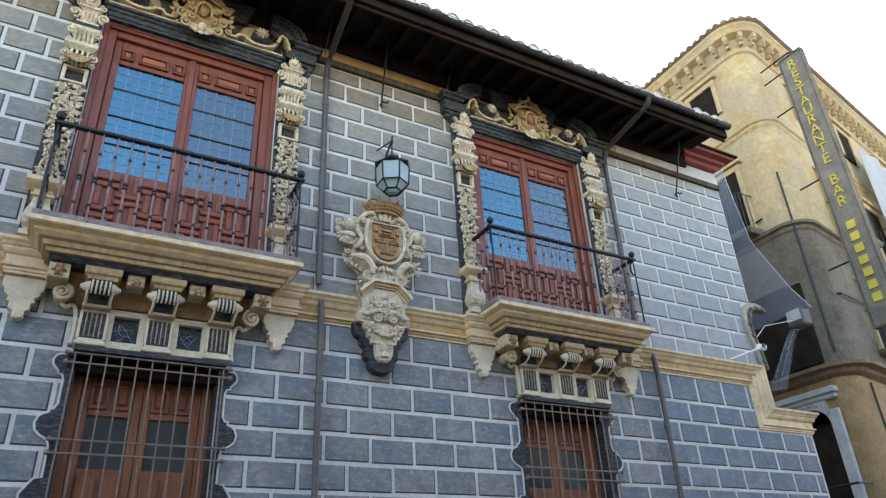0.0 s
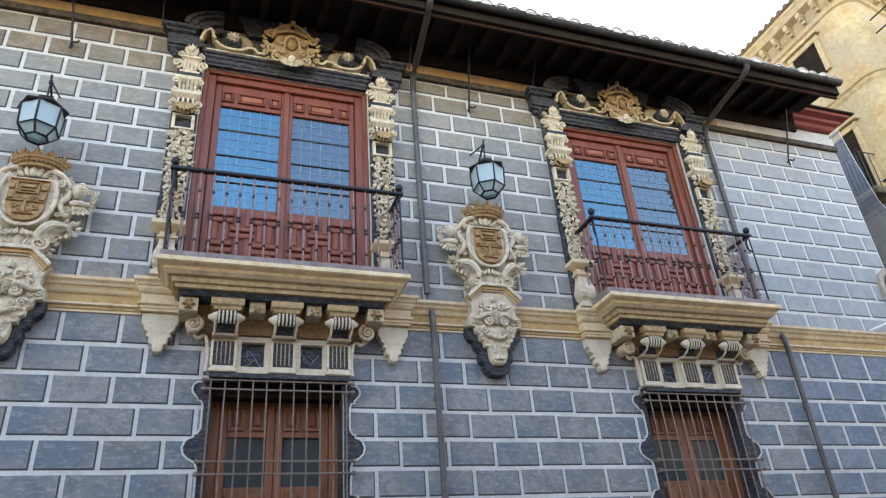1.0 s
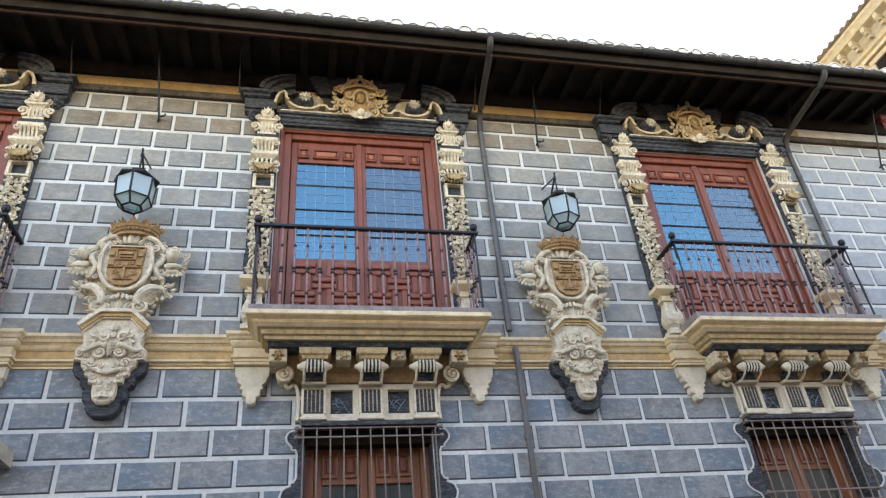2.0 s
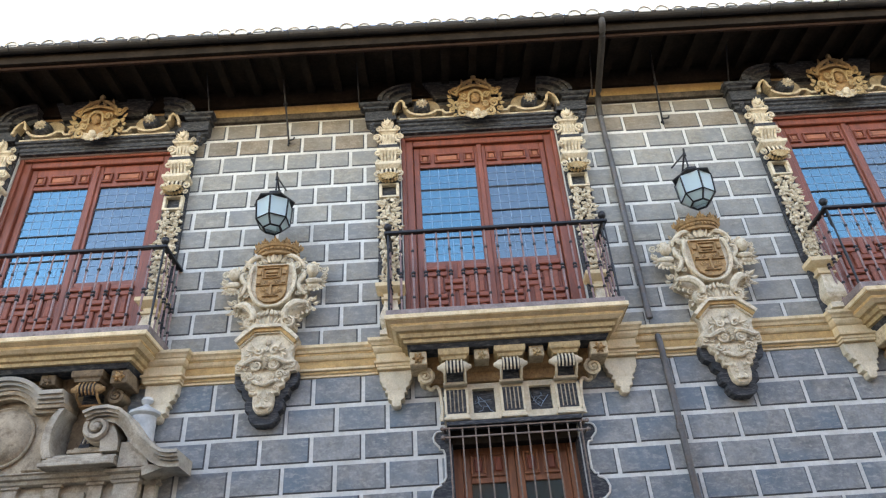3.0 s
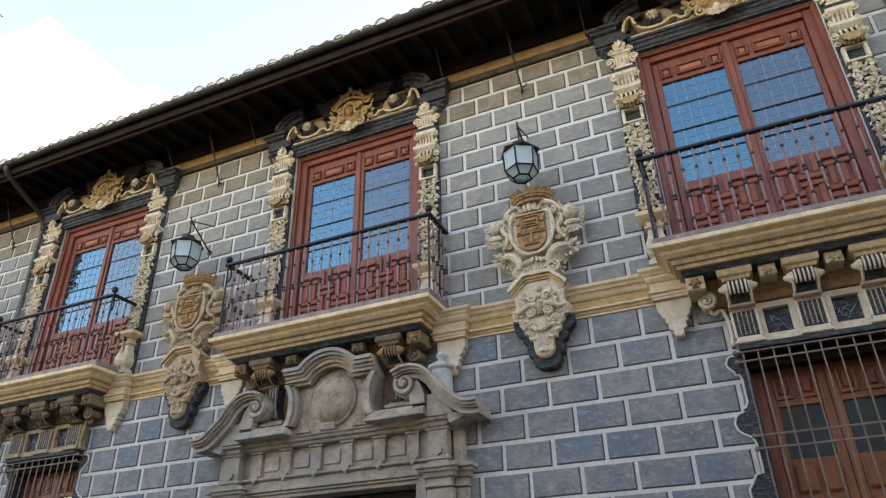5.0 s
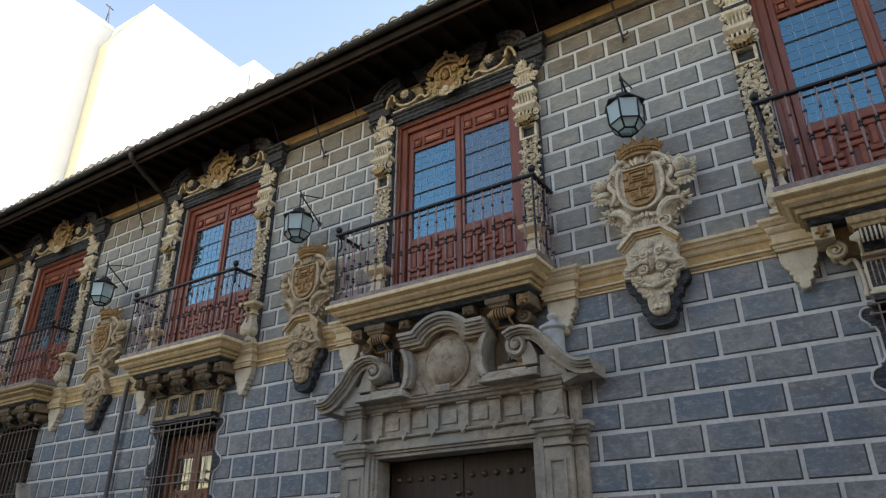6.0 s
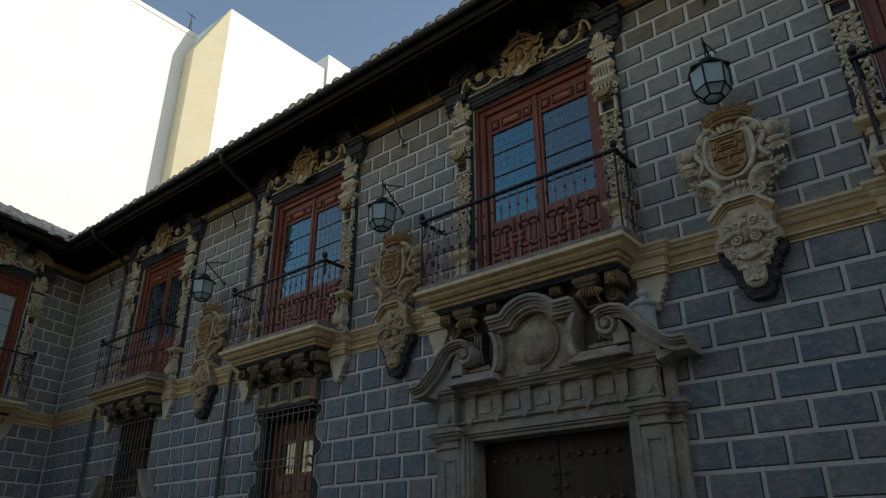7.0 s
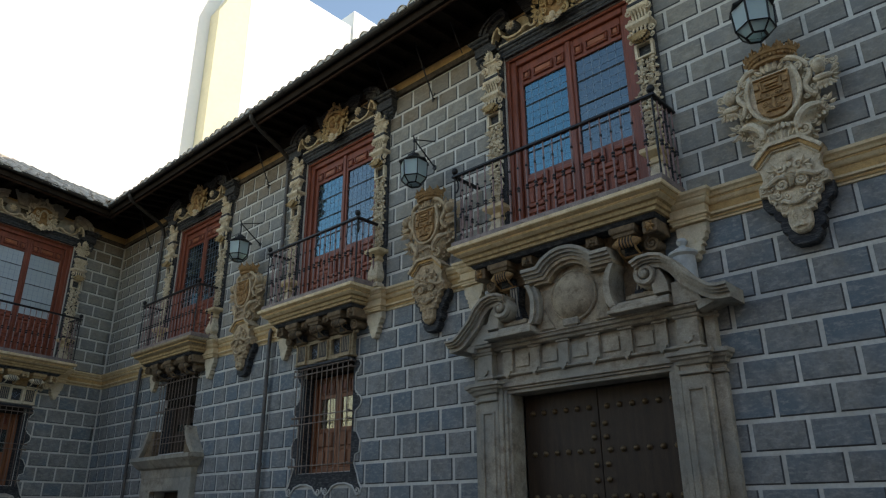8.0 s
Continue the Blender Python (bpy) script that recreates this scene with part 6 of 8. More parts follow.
    part("corner_corbel", bm, M_PORTAL, po)
bm = bmesh.new()
for h, d, z0, z1 in ((1.16, 0.10, 3.172, 3.215), (1.16, 0.125, 3.216, 3.246), (1.165, 0.15, 3.247, 3.29), (1.165, 0.12, 3.291, 3.37)):
    box(bm, -h, h, -d, 0.16 if z1 < 3.216 else 0.0, z0, z1, 0.005)
    part("lintel_fascia", bm, M_PORTAL, po)
    bm = bmesh.new()
stack(bm, ((0.0, 3.371), (0.02, 3.385), (0.02, 3.40), (0.0, 3.41)), -1.18, 1.18, -0.14)
part("lintel_moulding", bm, M_PORTAL, po)
bm = bmesh.new()
box(bm, -1.195, 1.195, -0.10, 0.0, 3.411, 3.70)
part("frieze", bm, M_PORTAL, po)
for k in range(6):
    bm = bmesh.new()
    x = -1.0 + 0.4 * k
    stack(bm, ((0.0, 3.412), (0.0, 3.67), (0.02, 3.68), (0.02, 3.70)), x - 0.065, x + 0.065, -0.14)
    prism(bm, [(x - 0.06, 3.43), (x - 0.045, 3.41), (x - 0.045, 3.39), (x - 0.02, 3.38), (x, 3.345), (x + 0.02, 3.38), (x + 0.045, 3.39), (x + 0.045, 3.41), (x + 0.06, 3.43)], -0.172, -0.10)
    part("triglyph", bm, M_PORTAL, po)
for k in range(5):
    bm = bmesh.new()
    x = -0.8 + 0.4 * k
    box(bm, x - 0.10, x + 0.10, -0.118, -0.099, 3.475, 3.625, 0.006)
    part("metope", bm, M_PORTAL, po)
bm = bmesh.new()
stack(bm, ((0.0, 3.701), (0.02, 3.71), (0.03, 3.74), (0.06, 3.75), (0.07, 3.78), (0.09, 3.79), (0.09, 3.80)), -1.16, 1.16, -0.16)
part("frieze_cornice", bm, M_PORTAL, po)
ARC_R, ARC_Z, SHOULDER_Z, SHOULDER_X = 0.5086, 4.20, 4.545, 0.585


def omega(o):
    """The outline of the arched and shouldered cornice, drawn in by o."""
    r, z = ARC_R - o, SHOULDER_Z - o
    a1 = math.acos((z - ARC_Z) / r)
    arc = [(0.04 + r * math.sin(-a1 + 2 * a1 * k / 20), ARC_Z + r * math.cos(-a1 + 2 * a1 * k / 20)) for k in range(21)]
    return [(0.04 - SHOULDER_X, z)] + arc + [(0.04 + SHOULDER_X, z)]


for o, d in ((0.0, -0.43), (0.04, -0.40), (0.075, -0.36), (0.11, -0.34), (0.15, -0.30)):
    bm = bmesh.new()
    prism(bm, omega(o) + omega(o + (0.04 if o in (0.0, 0.11) else 0.035))[::-1], d, -0.02)
    part("arched_cornice", bm, M_PORTAL if o < 0.1 else M_PORTAL_BROWN, po)
bm = bmesh.new()
low = [(0.56, 4.37), (0.49, 4.30), (0.44, 4.22), (0.43, 4.14), (0.45, 4.04), (0.50, 3.95), (0.56, 3.88), (0.62, 3.80)]
prism(bm, omega(0.186) + [(0.04 + x, z) for x, z in low] + [(0.04 - x, z) for x, z in low[::-1]], -0.21, 0.0)
part("tympanum", bm, M_PORTAL_BROWN, po, "brown-stained tympanum")
bm = bmesh.new()
lathe(bm, ((0.30, -0.20), (0.305, -0.235), (0.292, -0.245), (0.28, -0.235), (0.272, -0.235), (0.25, -0.265), (0.18, -0.30), (0.09, -0.32), (0.0, -0.325)), 36, (0.04, 0, 4.155), "y")
part("roundel", bm, M_PORTAL_BROWN, po, "smooth bulging roundel", True)
for s in (-1, 1):
    bm = bmesh.new()
    prism(bm, [(0.04 + s * 0.26, 3.82), (0.04 + s * 0.47, 3.82), (0.04 + s * 0.43, 3.95), (0.04 + s * 0.40, 4.06), (0.04 + s * 0.34, 3.93)], -0.235, -0.20, None, 0.12, 0.01)
    part("spandrel_panel", bm, M_PORTAL_BROWN, po)
bm = bmesh.new()
stack(bm, ((0.0, 3.80), (0.02, 3.82), (0.02, 3.88), (0.0, 3.90)), -0.08, 0.08, -0.25)
part("keystone", bm, M_PORTAL, po)

gd = thing("studded_door", "dark oak double door with rows of bronze studs, closed", "door", at=pose(PORTAL_X, 0, 0))
for s in (-1, 1):
    bm = bmesh.new()
    box(bm, min(s * 0.004, s * 1.015), max(s * 0.004, s * 1.015), 0.186, 0.28, 0.02, 3.168, 0.006)
    lf = part("leaf", bm, M_DOOR, gd)
    stud = None
    for z in (0.55, 1.03, 1.52, 2.0, 2.48, 2.95):
        for k in range(6):
            x = s * (0.115 + 0.155 * k)
            if stud is None:
                bm = bmesh.new()
                lathe(bm, ((0.032, 0.0), (0.034, -0.012), (0.024, -0.028), (0.012, -0.036), (0.0, -0.038)), 10, (0, 0, 0), "y")
                stud = part("stud", bm, M_BRONZE, lf, "domed bronze stud", True)
                stud.location = (x, 0.186, z)
            else:
                o = new("stud", stud.data)
                o.parent, o.location = lf, (x, 0.186, z)
    for z in (1.20, 1.35, 1.69, 1.84, 2.17, 2.33, 2.62, 2.765):
        o = new("stud", stud.data)
        o.parent, o.location = lf, (s * 0.075, 0.186, z)

# ---- eaves: timber soffit, rafters, gutter, tiles ----
EAVE_END = 8.22


def eaves(tag, x0, x1, at=None, corner=0.0, rows=1, pitch=24, depth=5.0):
    """Soffit, rafters, gutter and roof over a wall that runs in x; corner: the mitre at the low-x end."""
    base = at or Matrix()
    bm = bmesh.new()
    zi, zo = 8.88, EAVE_Z + 0.06
    c0, c1 = (-EAVE_Y * MITRE if corner < 0 else 0.0), (-EAVE_Y * MITRE if corner > 0 else 0.0)
    q = [(x0 + c0, EAVE_Y, zo), (x1 - c1, EAVE_Y, zo), (x1, 0.1, zi), (x0, 0.1, zi)]
    lo = [bm.verts.new(p) for p in q]
    hi = [bm.verts.new((p[0], p[1], p[2] + 0.05)) for p in q]
    bm.faces.new(lo)
    bm.faces.new(hi)
    for i in range(4):
        bm.faces.new((lo[i], lo[(i + 1) % 4], hi[(i + 1) % 4], hi[i]))
    so = part("soffit_" + tag, bm, M_DARKWOOD)
    so.matrix_basis = base
    tagged(so, "black-brown boarded timber soffit under the eaves", "eaves", kind="structure")
    first = None
    k = 0
    x = x0 + c0 * 0.5 + 0.2
    while x < x1 - c1 * 0.5 - 0.1:
        y0 = EAVE_Y + 0.02
        if corner < 0:
            y0 = max(y0, -(x - x0) / MITRE + 0.08)
        if corner > 0:
            y0 = max(y0, -(x1 - x) / MITRE + 0.08)
        if y0 > -0.15:
            x += 0.36
            continue
        bm = bmesh.new()
        za = zi + (zo - zi) * (0.1 - y0) / (0.1 - EAVE_Y)
        v = [bm.verts.new(p) for p in ((x - 0.05, y0, za - 0.10), (x + 0.05, y0, za - 0.10), (x + 0.05, y0, za - 0.002), (x - 0.05, y0, za - 0.002), (x - 0.05, 0.0, zi - 0.13), (x + 0.05, 0.0, zi - 0.13), (x + 0.05, 0.0, zi - 0.02), (x - 0.05, 0.0, zi - 0.02))]
        for f in ((0, 1, 2, 3), (7, 6, 5, 4), (0, 4, 5, 1), (1, 5, 6, 2), (2, 6, 7, 3), (3, 7, 4, 0)):
            bm.faces.new([v[i] for i in f])
        part("rafter", bm, M_DARKWOOD, so)
        x += 0.36
    bm = bmesh.new()
    box(bm, x0 + c0 * 0.95, x1 - c1 * 0.95, EAVE_Y, EAVE_Y + 0.05, EAVE_Z - 0.12, EAVE_Z + 0.058)
    part("fascia", bm, M_DARKWOOD, so)
    bm = bmesh.new()
    box(bm, x0 + c0 * 0.9, x1 - c1 * 0.9, EAVE_Y + 0.055, EAVE_Y + 0.10, EAVE_Z - 0.155, EAVE_Z - 0.10, 0.008)
    part("batten", bm, M_BATTEN, so, "brown edge batten")
    gt = thing("gutter", "dark metal gutter along the eaves", "gutter", "gutters", base)
    bm = bmesh.new()
    n = 8
    gx0, gx1 = x0 + c0 + (0.1 if c0 else 0.0), x1 - c1 - (0.1 if c1 else 0.0)
    for r, flip in ((0.065, False), (0.055, True)):
        a = [bm.verts.new((gx0, EAVE_Y - 0.07 + r * math.cos(math.pi + math.pi * i / n), EAVE_Z + 0.06 + r * math.sin(math.pi + math.pi * i / n))) for i in range(n + 1)]
        b = [bm.verts.new((gx1, v.co.y, v.co.z)) for v in a]
        for i in range(n):
            bm.faces.new((a[i], a[i + 1], b[i + 1], b[i]))
    part("trough", bm, M_GUTTER, gt)
    hook = None
    x = gx0 + 0.4
    while x < gx1:
        if hook is None:
            bm = bmesh.new()
            tube(bm, [(0, EAVE_Y - 0.002, EAVE_Z + 0.05)] + [(0, EAVE_Y - 0.07 + 0.07 * math.cos(-math.pi * i / 6), EAVE_Z + 0.06 + 0.07 * math.sin(-math.pi * i / 6)) for i in range(7)], 0.008, 4)
            hook = part("gutter_hook", bm, M_IRON, gt)
            o = hook
        else:
            o = new("gutter_hook", hook.data)
            o.parent = gt
        o.location = (x, 0, 0)
        x += 0.85
    # roof plane with rows of round cover tiles
    slope = math.tan(radians(pitch))
    rf = thing("roof_" + tag, "clay-tiled roof with weathered round cover tiles", "roof", at=base, kind="structure")
    bm = bmesh.new()
    z0 = EAVE_Z + 0.058
    q = [(x0 + c0, EAVE_Y - 0.05, z0), (x1 - c1, EAVE_Y - 0.05, z0), (x1 + (depth if corner > 0 else 0), depth, z0 + slope * (depth - EAVE_Y)), (x0 - (depth if corner < 0 else 0), depth, z0 + slope * (depth - EAVE_Y))]
    lo = [bm.verts.new((p[0], p[1], p[2] - 0.03)) for p in q]
    hi = [bm.verts.new(p) for p in q]
    bm.faces.new(lo)
    bm.faces.new(hi)
    for i in range(4):
        bm.faces.new((lo[i], lo[(i + 1) % 4], hi[(i + 1) % 4], hi[i]))
    part("deck", bm, M_TILE, rf)
    bm = bmesh.new()
    ends = []
    for yy, r in ((0.0, 0.092), (0.46, 0.076)):
        for rr in (r, r - 0.018):
            ends.append([bm.verts.new((rr * math.cos(math.pi * i / 6), yy, rr * math.sin(math.pi * i / 6) + yy * slope)) for i in range(7)])
    for a, b in ((0, 2), (1, 3), (0, 1), (2, 3)):
        for i in range(6):
            bm.faces.new((ends[a][i], ends[a][i + 1], ends[b][i + 1], ends[b][i]))
    for i in (0, 6):
        bm.faces.new((ends[0][i], ends[2][i], ends[3][i], ends[1][i]))
    tile = part("cover_tile", bm, M_TILE, rf)
    bm = bmesh.new()
    fan = [(0.074 * math.cos(math.pi * i / 6), 0.074 * math.sin(math.pi * i / 6)) for i in range(7)]
    caps = [[bm.verts.new((x, y, z - 0.002)) for x, z in fan] for y in (0.012, 0.05)]
    bm.faces.new(caps[0])
    bm.faces.new(caps[1])
    for i in range(7):
        bm.faces.new((caps[0][i], caps[0][(i + 1) % 7], caps[1][(i + 1) % 7], caps[1][i]))
    plug = part("mortar", bm, M_MORTAR, tile, "pale mortar in the tile's mouth")
    rng = random.Random(3)
    fresh = True
    for row in range(rows):
        y = EAVE_Y - 0.135 + 0.37 * row
        lap = (y - EAVE_Y) * MITRE
        x = gx0 + 0.1 - (max(lap, 0.0) if corner < 0 else 0.0)
        while x < gx1 + (max(lap, 0.0) if corner > 0 else 0.0):
            o = tile if fresh else new("cover_tile", tile.data)
            o.parent = rf
            if row == 0 and not fresh:
                m = new("mortar", plug.data)
                m.parent, m["label"] = o, "pale mortar in the tile's mouth"
            fresh = False
            o.location = (x + rng.uniform(-0.012, 0.012), y + rng.uniform(-0.025, 0.02), z0 + 0.006 + slope * (y - EAVE_Y + 0.05) + rng.uniform(0.0, 0.014))
            o.rotation_euler = (rng.uniform(-0.02, 0.02), 0, rng.uniform(-0.05, 0.05))
            x += 0.215
    return so


eaves("front", WING_X, EAVE_END, None, -1)
eaves("wing", WING_END, -WING_Y, WING_POSE, 1, 4, 31, 0.45)
# unseen mass, added only to shade the wing from the sun
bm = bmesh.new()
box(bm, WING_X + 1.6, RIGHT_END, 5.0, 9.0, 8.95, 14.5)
tagged(part("wall_rear_storey", bm, M_OLDYELLOW), "unseen block added behind the roof to keep sun off the wing", "wall", kind="structure")
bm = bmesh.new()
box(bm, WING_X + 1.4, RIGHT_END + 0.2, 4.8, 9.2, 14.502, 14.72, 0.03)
tagged(part("roof_rear_storey", bm, M_TILE), "clay-tiled top edge of the unseen sun-blocking mass", "roof", kind="structure")

bm = bmesh.new()
box(bm, WING_X - 0.6, WING_X + 1.3, -1.05, 0.6, 8.952, 8.972)
tagged(part("corner_boarding", bm, M_DARKWOOD), "dark boards over the inner corner of the eaves", "eaves", kind="structure")

# yellow band and dark plank under the soffit
for nm, at, a, b in (("front", None, WING_X + 0.04, RIGHT_END), ("wing", WING_POSE, WING_END, -WING_Y - 0.04)):
    bm = bmesh.new()
    box(bm, a, b, -0.03, -0.001, 8.415, 8.58, 0.004)
    if nm == "front":
        ob = bmesh.new()
        box(ob, 6.6, RIGHT_END - 0.01, -0.036, -0.031, 8.42, 8.576)
        tagged(part("trim_band_end", ob, M_JOINT), "white limewashed end of the band under the eaves", "trim", kind="structure")
    o = part("trim_band_" + nm, bm, M_YELLOW)
    tagged(o, "yellow ochre plaster band under the eaves", "trim", kind="structure")
    bm = bmesh.new()
    box(bm, a, b, -0.06, -0.001, 8.315, 8.412, 0.006)
    p = part("trim_plank_" + nm, bm, M_PLANK)
    tagged(p, "dark weathered plank under the yellow band", "trim", kind="structure")
    if at:
        o.matrix_basis = p.matrix_basis = at

for nm, at, a, b in (("front", None, WING_X + 0.06, EAVE_END), ("wing", WING_POSE, WING_END, -WING_Y - 0.06)):
    bm = bmesh.new()
    box(bm, a, b, -0.08, -0.001, 8.582, 8.88, 0.006)
    o = part("trim_wallplate_" + nm, bm, M_DARKWOOD)
    tagged(o, "dark timber wall plate under the rafters", "trim", kind="structure")
    if at:
        o.matrix_basis = at

# red eaves end of the house beyond the timber soffit
re = thing("red_eaves_end", "red painted moulded eaves over the end of the front", "eaves")
bm = bmesh.new()
stack(bm, ((0.0, 8.70), (0.03, 8.72), (0.06, 8.77), (0.12, 8.80), (0.14, 8.84), (0.24, 8.87), (0.26, 8.91)), EAVE_END + 0.02, RIGHT_END, -0.06, 3.0)
part("moulding", bm, M_RED, re)
bm = bmesh.new()
stack(bm, ((0.30, 8.912), (0.31, 8.94), (0.10, 9.0)), EAVE_END + 0.02, RIGHT_END, -0.06, 3.0)
part("covering", bm, M_DARKWOOD, re)

# ---- downpipes ----
def downpipe(xu, xl, xg, lower=True):
    t = thing("downpipe", "lead-grey metal downpipe down the front", "downpipe", "downpipes")
    bm = bmesh.new()
    tube(bm, [(xu, -0.07, 8.06), (xu, -0.07, 5.10)], 0.036, 10)
    part("upper_pipe", bm, M_PIPE, t, smooth=True)
    bm = bmesh.new()
    ribbon(bm, [(xg, EAVE_Y - 0.07, EAVE_Z + 0.02), (xg, EAVE_Y - 0.06, EAVE_Z - 0.07), (xg + (xu - xg) * 0.25, EAVE_Y + 0.14, EAVE_Z - 0.18), (xu + (xg - xu) * 0.12, -0.24, 8.33), (xu, -0.09, 8.18), (xu, -0.07, 8.03)], 0.042, 10)
    part("swan_neck", bm, M_GUTTER, t, "black bent neck from the gutter", True)
    bm = bmesh.new()
    tube(bm, [(xl, -0.06, 4.90), (xl, -0.085, 4.82), (xl, -0.088, 4.70), (xl, -0.075, 0.0)], 0.034, 10)
    low = part("lower_pipe", bm, M_PIPE, t, smooth=True)
    for z in (3.9, 2.6, 1.3):
        bm = bmesh.new()
        lathe(bm, ((0.04, z - 0.03), (0.044, z - 0.02), (0.044, z + 0.02), (0.04, z + 0.03)), 10, (xl, -0.08, 0))
        part("joint_collar", bm, M_PIPE, low)
    for z in (7.6, 6.6, 5.7):
        bm = bmesh.new()
        lathe(bm, ((0.036, z - 0.02), (0.041, z - 0.015), (0.041, z + 0.015), (0.036, z + 0.02)), 10, (xu, -0.07, 0))
        part("joint_collar", bm, M_PIPE, t)
    return t


downpipe(1.57, 1.61, 1.54)
downpipe(6.25, 6.48, 6.40)
downpipe(-11.15, -11.27, -11.0)
downpipe(-16.2, -16.3, -16.0)

# ---- iron stays from the eaves to the wall ----
first_rod = None
for x in (7.78, 2.33, -2.5, -7.36, -11.87, -16.9):
    if first_rod is None:
        first_rod = thing("iron_stay", "black iron stay with a hook between eaves and wall", "iron stay", "stays under the eaves", pose(x, 0, 0))
        bm = bmesh.new()
        tube(bm, [(-0.03, -0.45, 8.89), (0.0, -0.24, 8.40), (0.03, -0.05, 7.95), (0.03, -0.05, 7.86)], 0.013, 6)
        lathe(bm, ((0.028, 8.38), (0.03, 8.40), (0.028, 8.42)), 6, (0, -0.24, 0))
        part("rod", bm, M_IRON, first_rod)
        bm = bmesh.new()
        tube(bm, [(0.03, -0.05, 7.96), (0.06, -0.09, 7.92), (0.10, -0.09, 7.93), (0.11, -0.09, 7.96)], 0.012, 5)
        tube(bm, [(0.03, -0.05, 7.93), (0.03, 0.0, 7.93)], 0.014, 5)
        part("hook", bm, M_IRON, first_rod)
    else:
        copy_thing(first_rod, pose(x, 0, 0))
for k, x in enumerate((-1.55, 1.5, 3.3, 6.3, -3.5, -6.6, -8.2, -13.0)):
    rod = thing("thin_eaves_rod", "thin black iron rod hanging under the eaves", "iron rod", "rods under the eaves", pose(x, 0, 0))
    bm = bmesh.new()
    tube(bm, [(0, -0.52, 8.89), (0, -0.34, 8.60), (0, -0.17, 8.33)], 0.009, 5)
    part("rod", bm, M_IRON, rod)

# ---- end of the front: scroll and security camera ----
es = thing("end_scroll", "grey scrolled stone ornament with a dentilled rim at the wall's end", "ornament")
pts = [(8.86, 5.02), (8.83, 5.25), (8.78, 5.46), (8.74, 5.66), (8.74, 5.84), (8.80, 5.98), (8.92, 6.06), (9.08, 6.08), (9.20, 6.05)]
bm = bmesh.new()
band(bm, pts, -0.045, 0.045, -0.06, 0.03)
part("scroll", bm, M_PORTAL, es)
bm = bmesh.new()
band(bm, [(x + 0.07, z - 0.05) for x, z in pts], -0.02, 0.02, -0.085, 0.03)
part("rim", bm, M_OLDGREY, es, "dark inner rim")
for (xa, za), (xb, zb) in zip(pts, pts[1:]):
    bm = bmesh.new()
    box(bm, (xa + xb) / 2 + 0.02, (xa + xb) / 2 + 0.075, -0.10, -0.02, (za + zb) / 2 - 0.065, (za + zb) / 2 - 0.01, 0.006)
    part("dentil", bm, M_OLDGREY, es)
pl = thing("security_camera", "white security camera on an arm at the wall's end", "camera")
bm = bmesh.new()
tube(bm, [(8.18, 0.0, 5.07), (8.22, -0.06, 5.08), (8.60, -0.23, 5.22)], 0.014, 6)
part("arm", bm, M_WHITEWALL, pl)
bm = bmesh.new()
lathe(bm, ((0.035, -0.09), (0.05, -0.08), (0.05, 0.05), (0.035, 0.07), (0.0, 0.075)), 10, (8.67, -0.25, 5.24), "x")
part("housing", bm, M_WHITEWALL, pl)
bm = bmesh.new()
lathe(bm, ((0.03, -0.02), (0.034, 0.0), (0.02, 0.02)), 10, (8.64, -0.30, 5.25), "y")
part("lens", bm, M_IRON, pl, "dark lens")

# ---- neighbouring house across the side lane ----
NX, NY, NTOP, NR = 12.35, 0.60, 14.5, 0.42
LANE = radians(11)
NCX = NX + NR
NCY = NY + NR * math.tan(LANE) + NR / math.cos(LANE)
nh = thing("corner_house", "old stained yellow corner house with rounded edge and bracketed cornice", "house")


def street_side(u, out=0.0):
    """A point of the face along the street, u metres from the rounded edge."""
    return (NCX + (NR + out) * math.sin(LANE) + u * math.cos(LANE), NCY - (NR + out) * math.cos(LANE) + u * math.sin(LANE))


def rounded_plan(o=0.0, far_y=12.0, far_u=20.0):
    r = NR + o
    arc = [(NCX + r * math.cos(a), NCY + r * math.sin(a)) for a in (math.pi + (math.pi / 2 + LANE) * k / 12 for k in range(13))]
    return [(NX - o, far_y)] + arc + [street_side(far_u, o)]


def shell(name, levels, mat, back=0.6, label=""):
    bm = bmesh.new()
    rings = [[bm.verts.new((x, y, z)) for x, y in rounded_plan(o)] for o, z in levels]
    for a, b in zip(rings, rings[1:]):
        for i in range(len(a) - 1):
            bm.faces.new((a[i], a[i + 1], b[i + 1], b[i]))
    inner = [[bm.verts.new((x, y, z)) for x, y in rounded_plan(-back)] for z in (levels[0][1], levels[-1][1])]
    for ring, edge in ((inner[0], rings[0]), (inner[1], rings[-1])):
        for i in range(len(ring) - 1):
            bm.faces.new((ring[i], ring[i + 1], edge[i + 1], edge[i]))
    for i in range(len(inner[0]) - 1):
        bm.faces.new((inner[0][i], inner[0][i + 1], inner[1][i + 1], inner[1][i]))
    return part(name, bm, mat, nh, label)


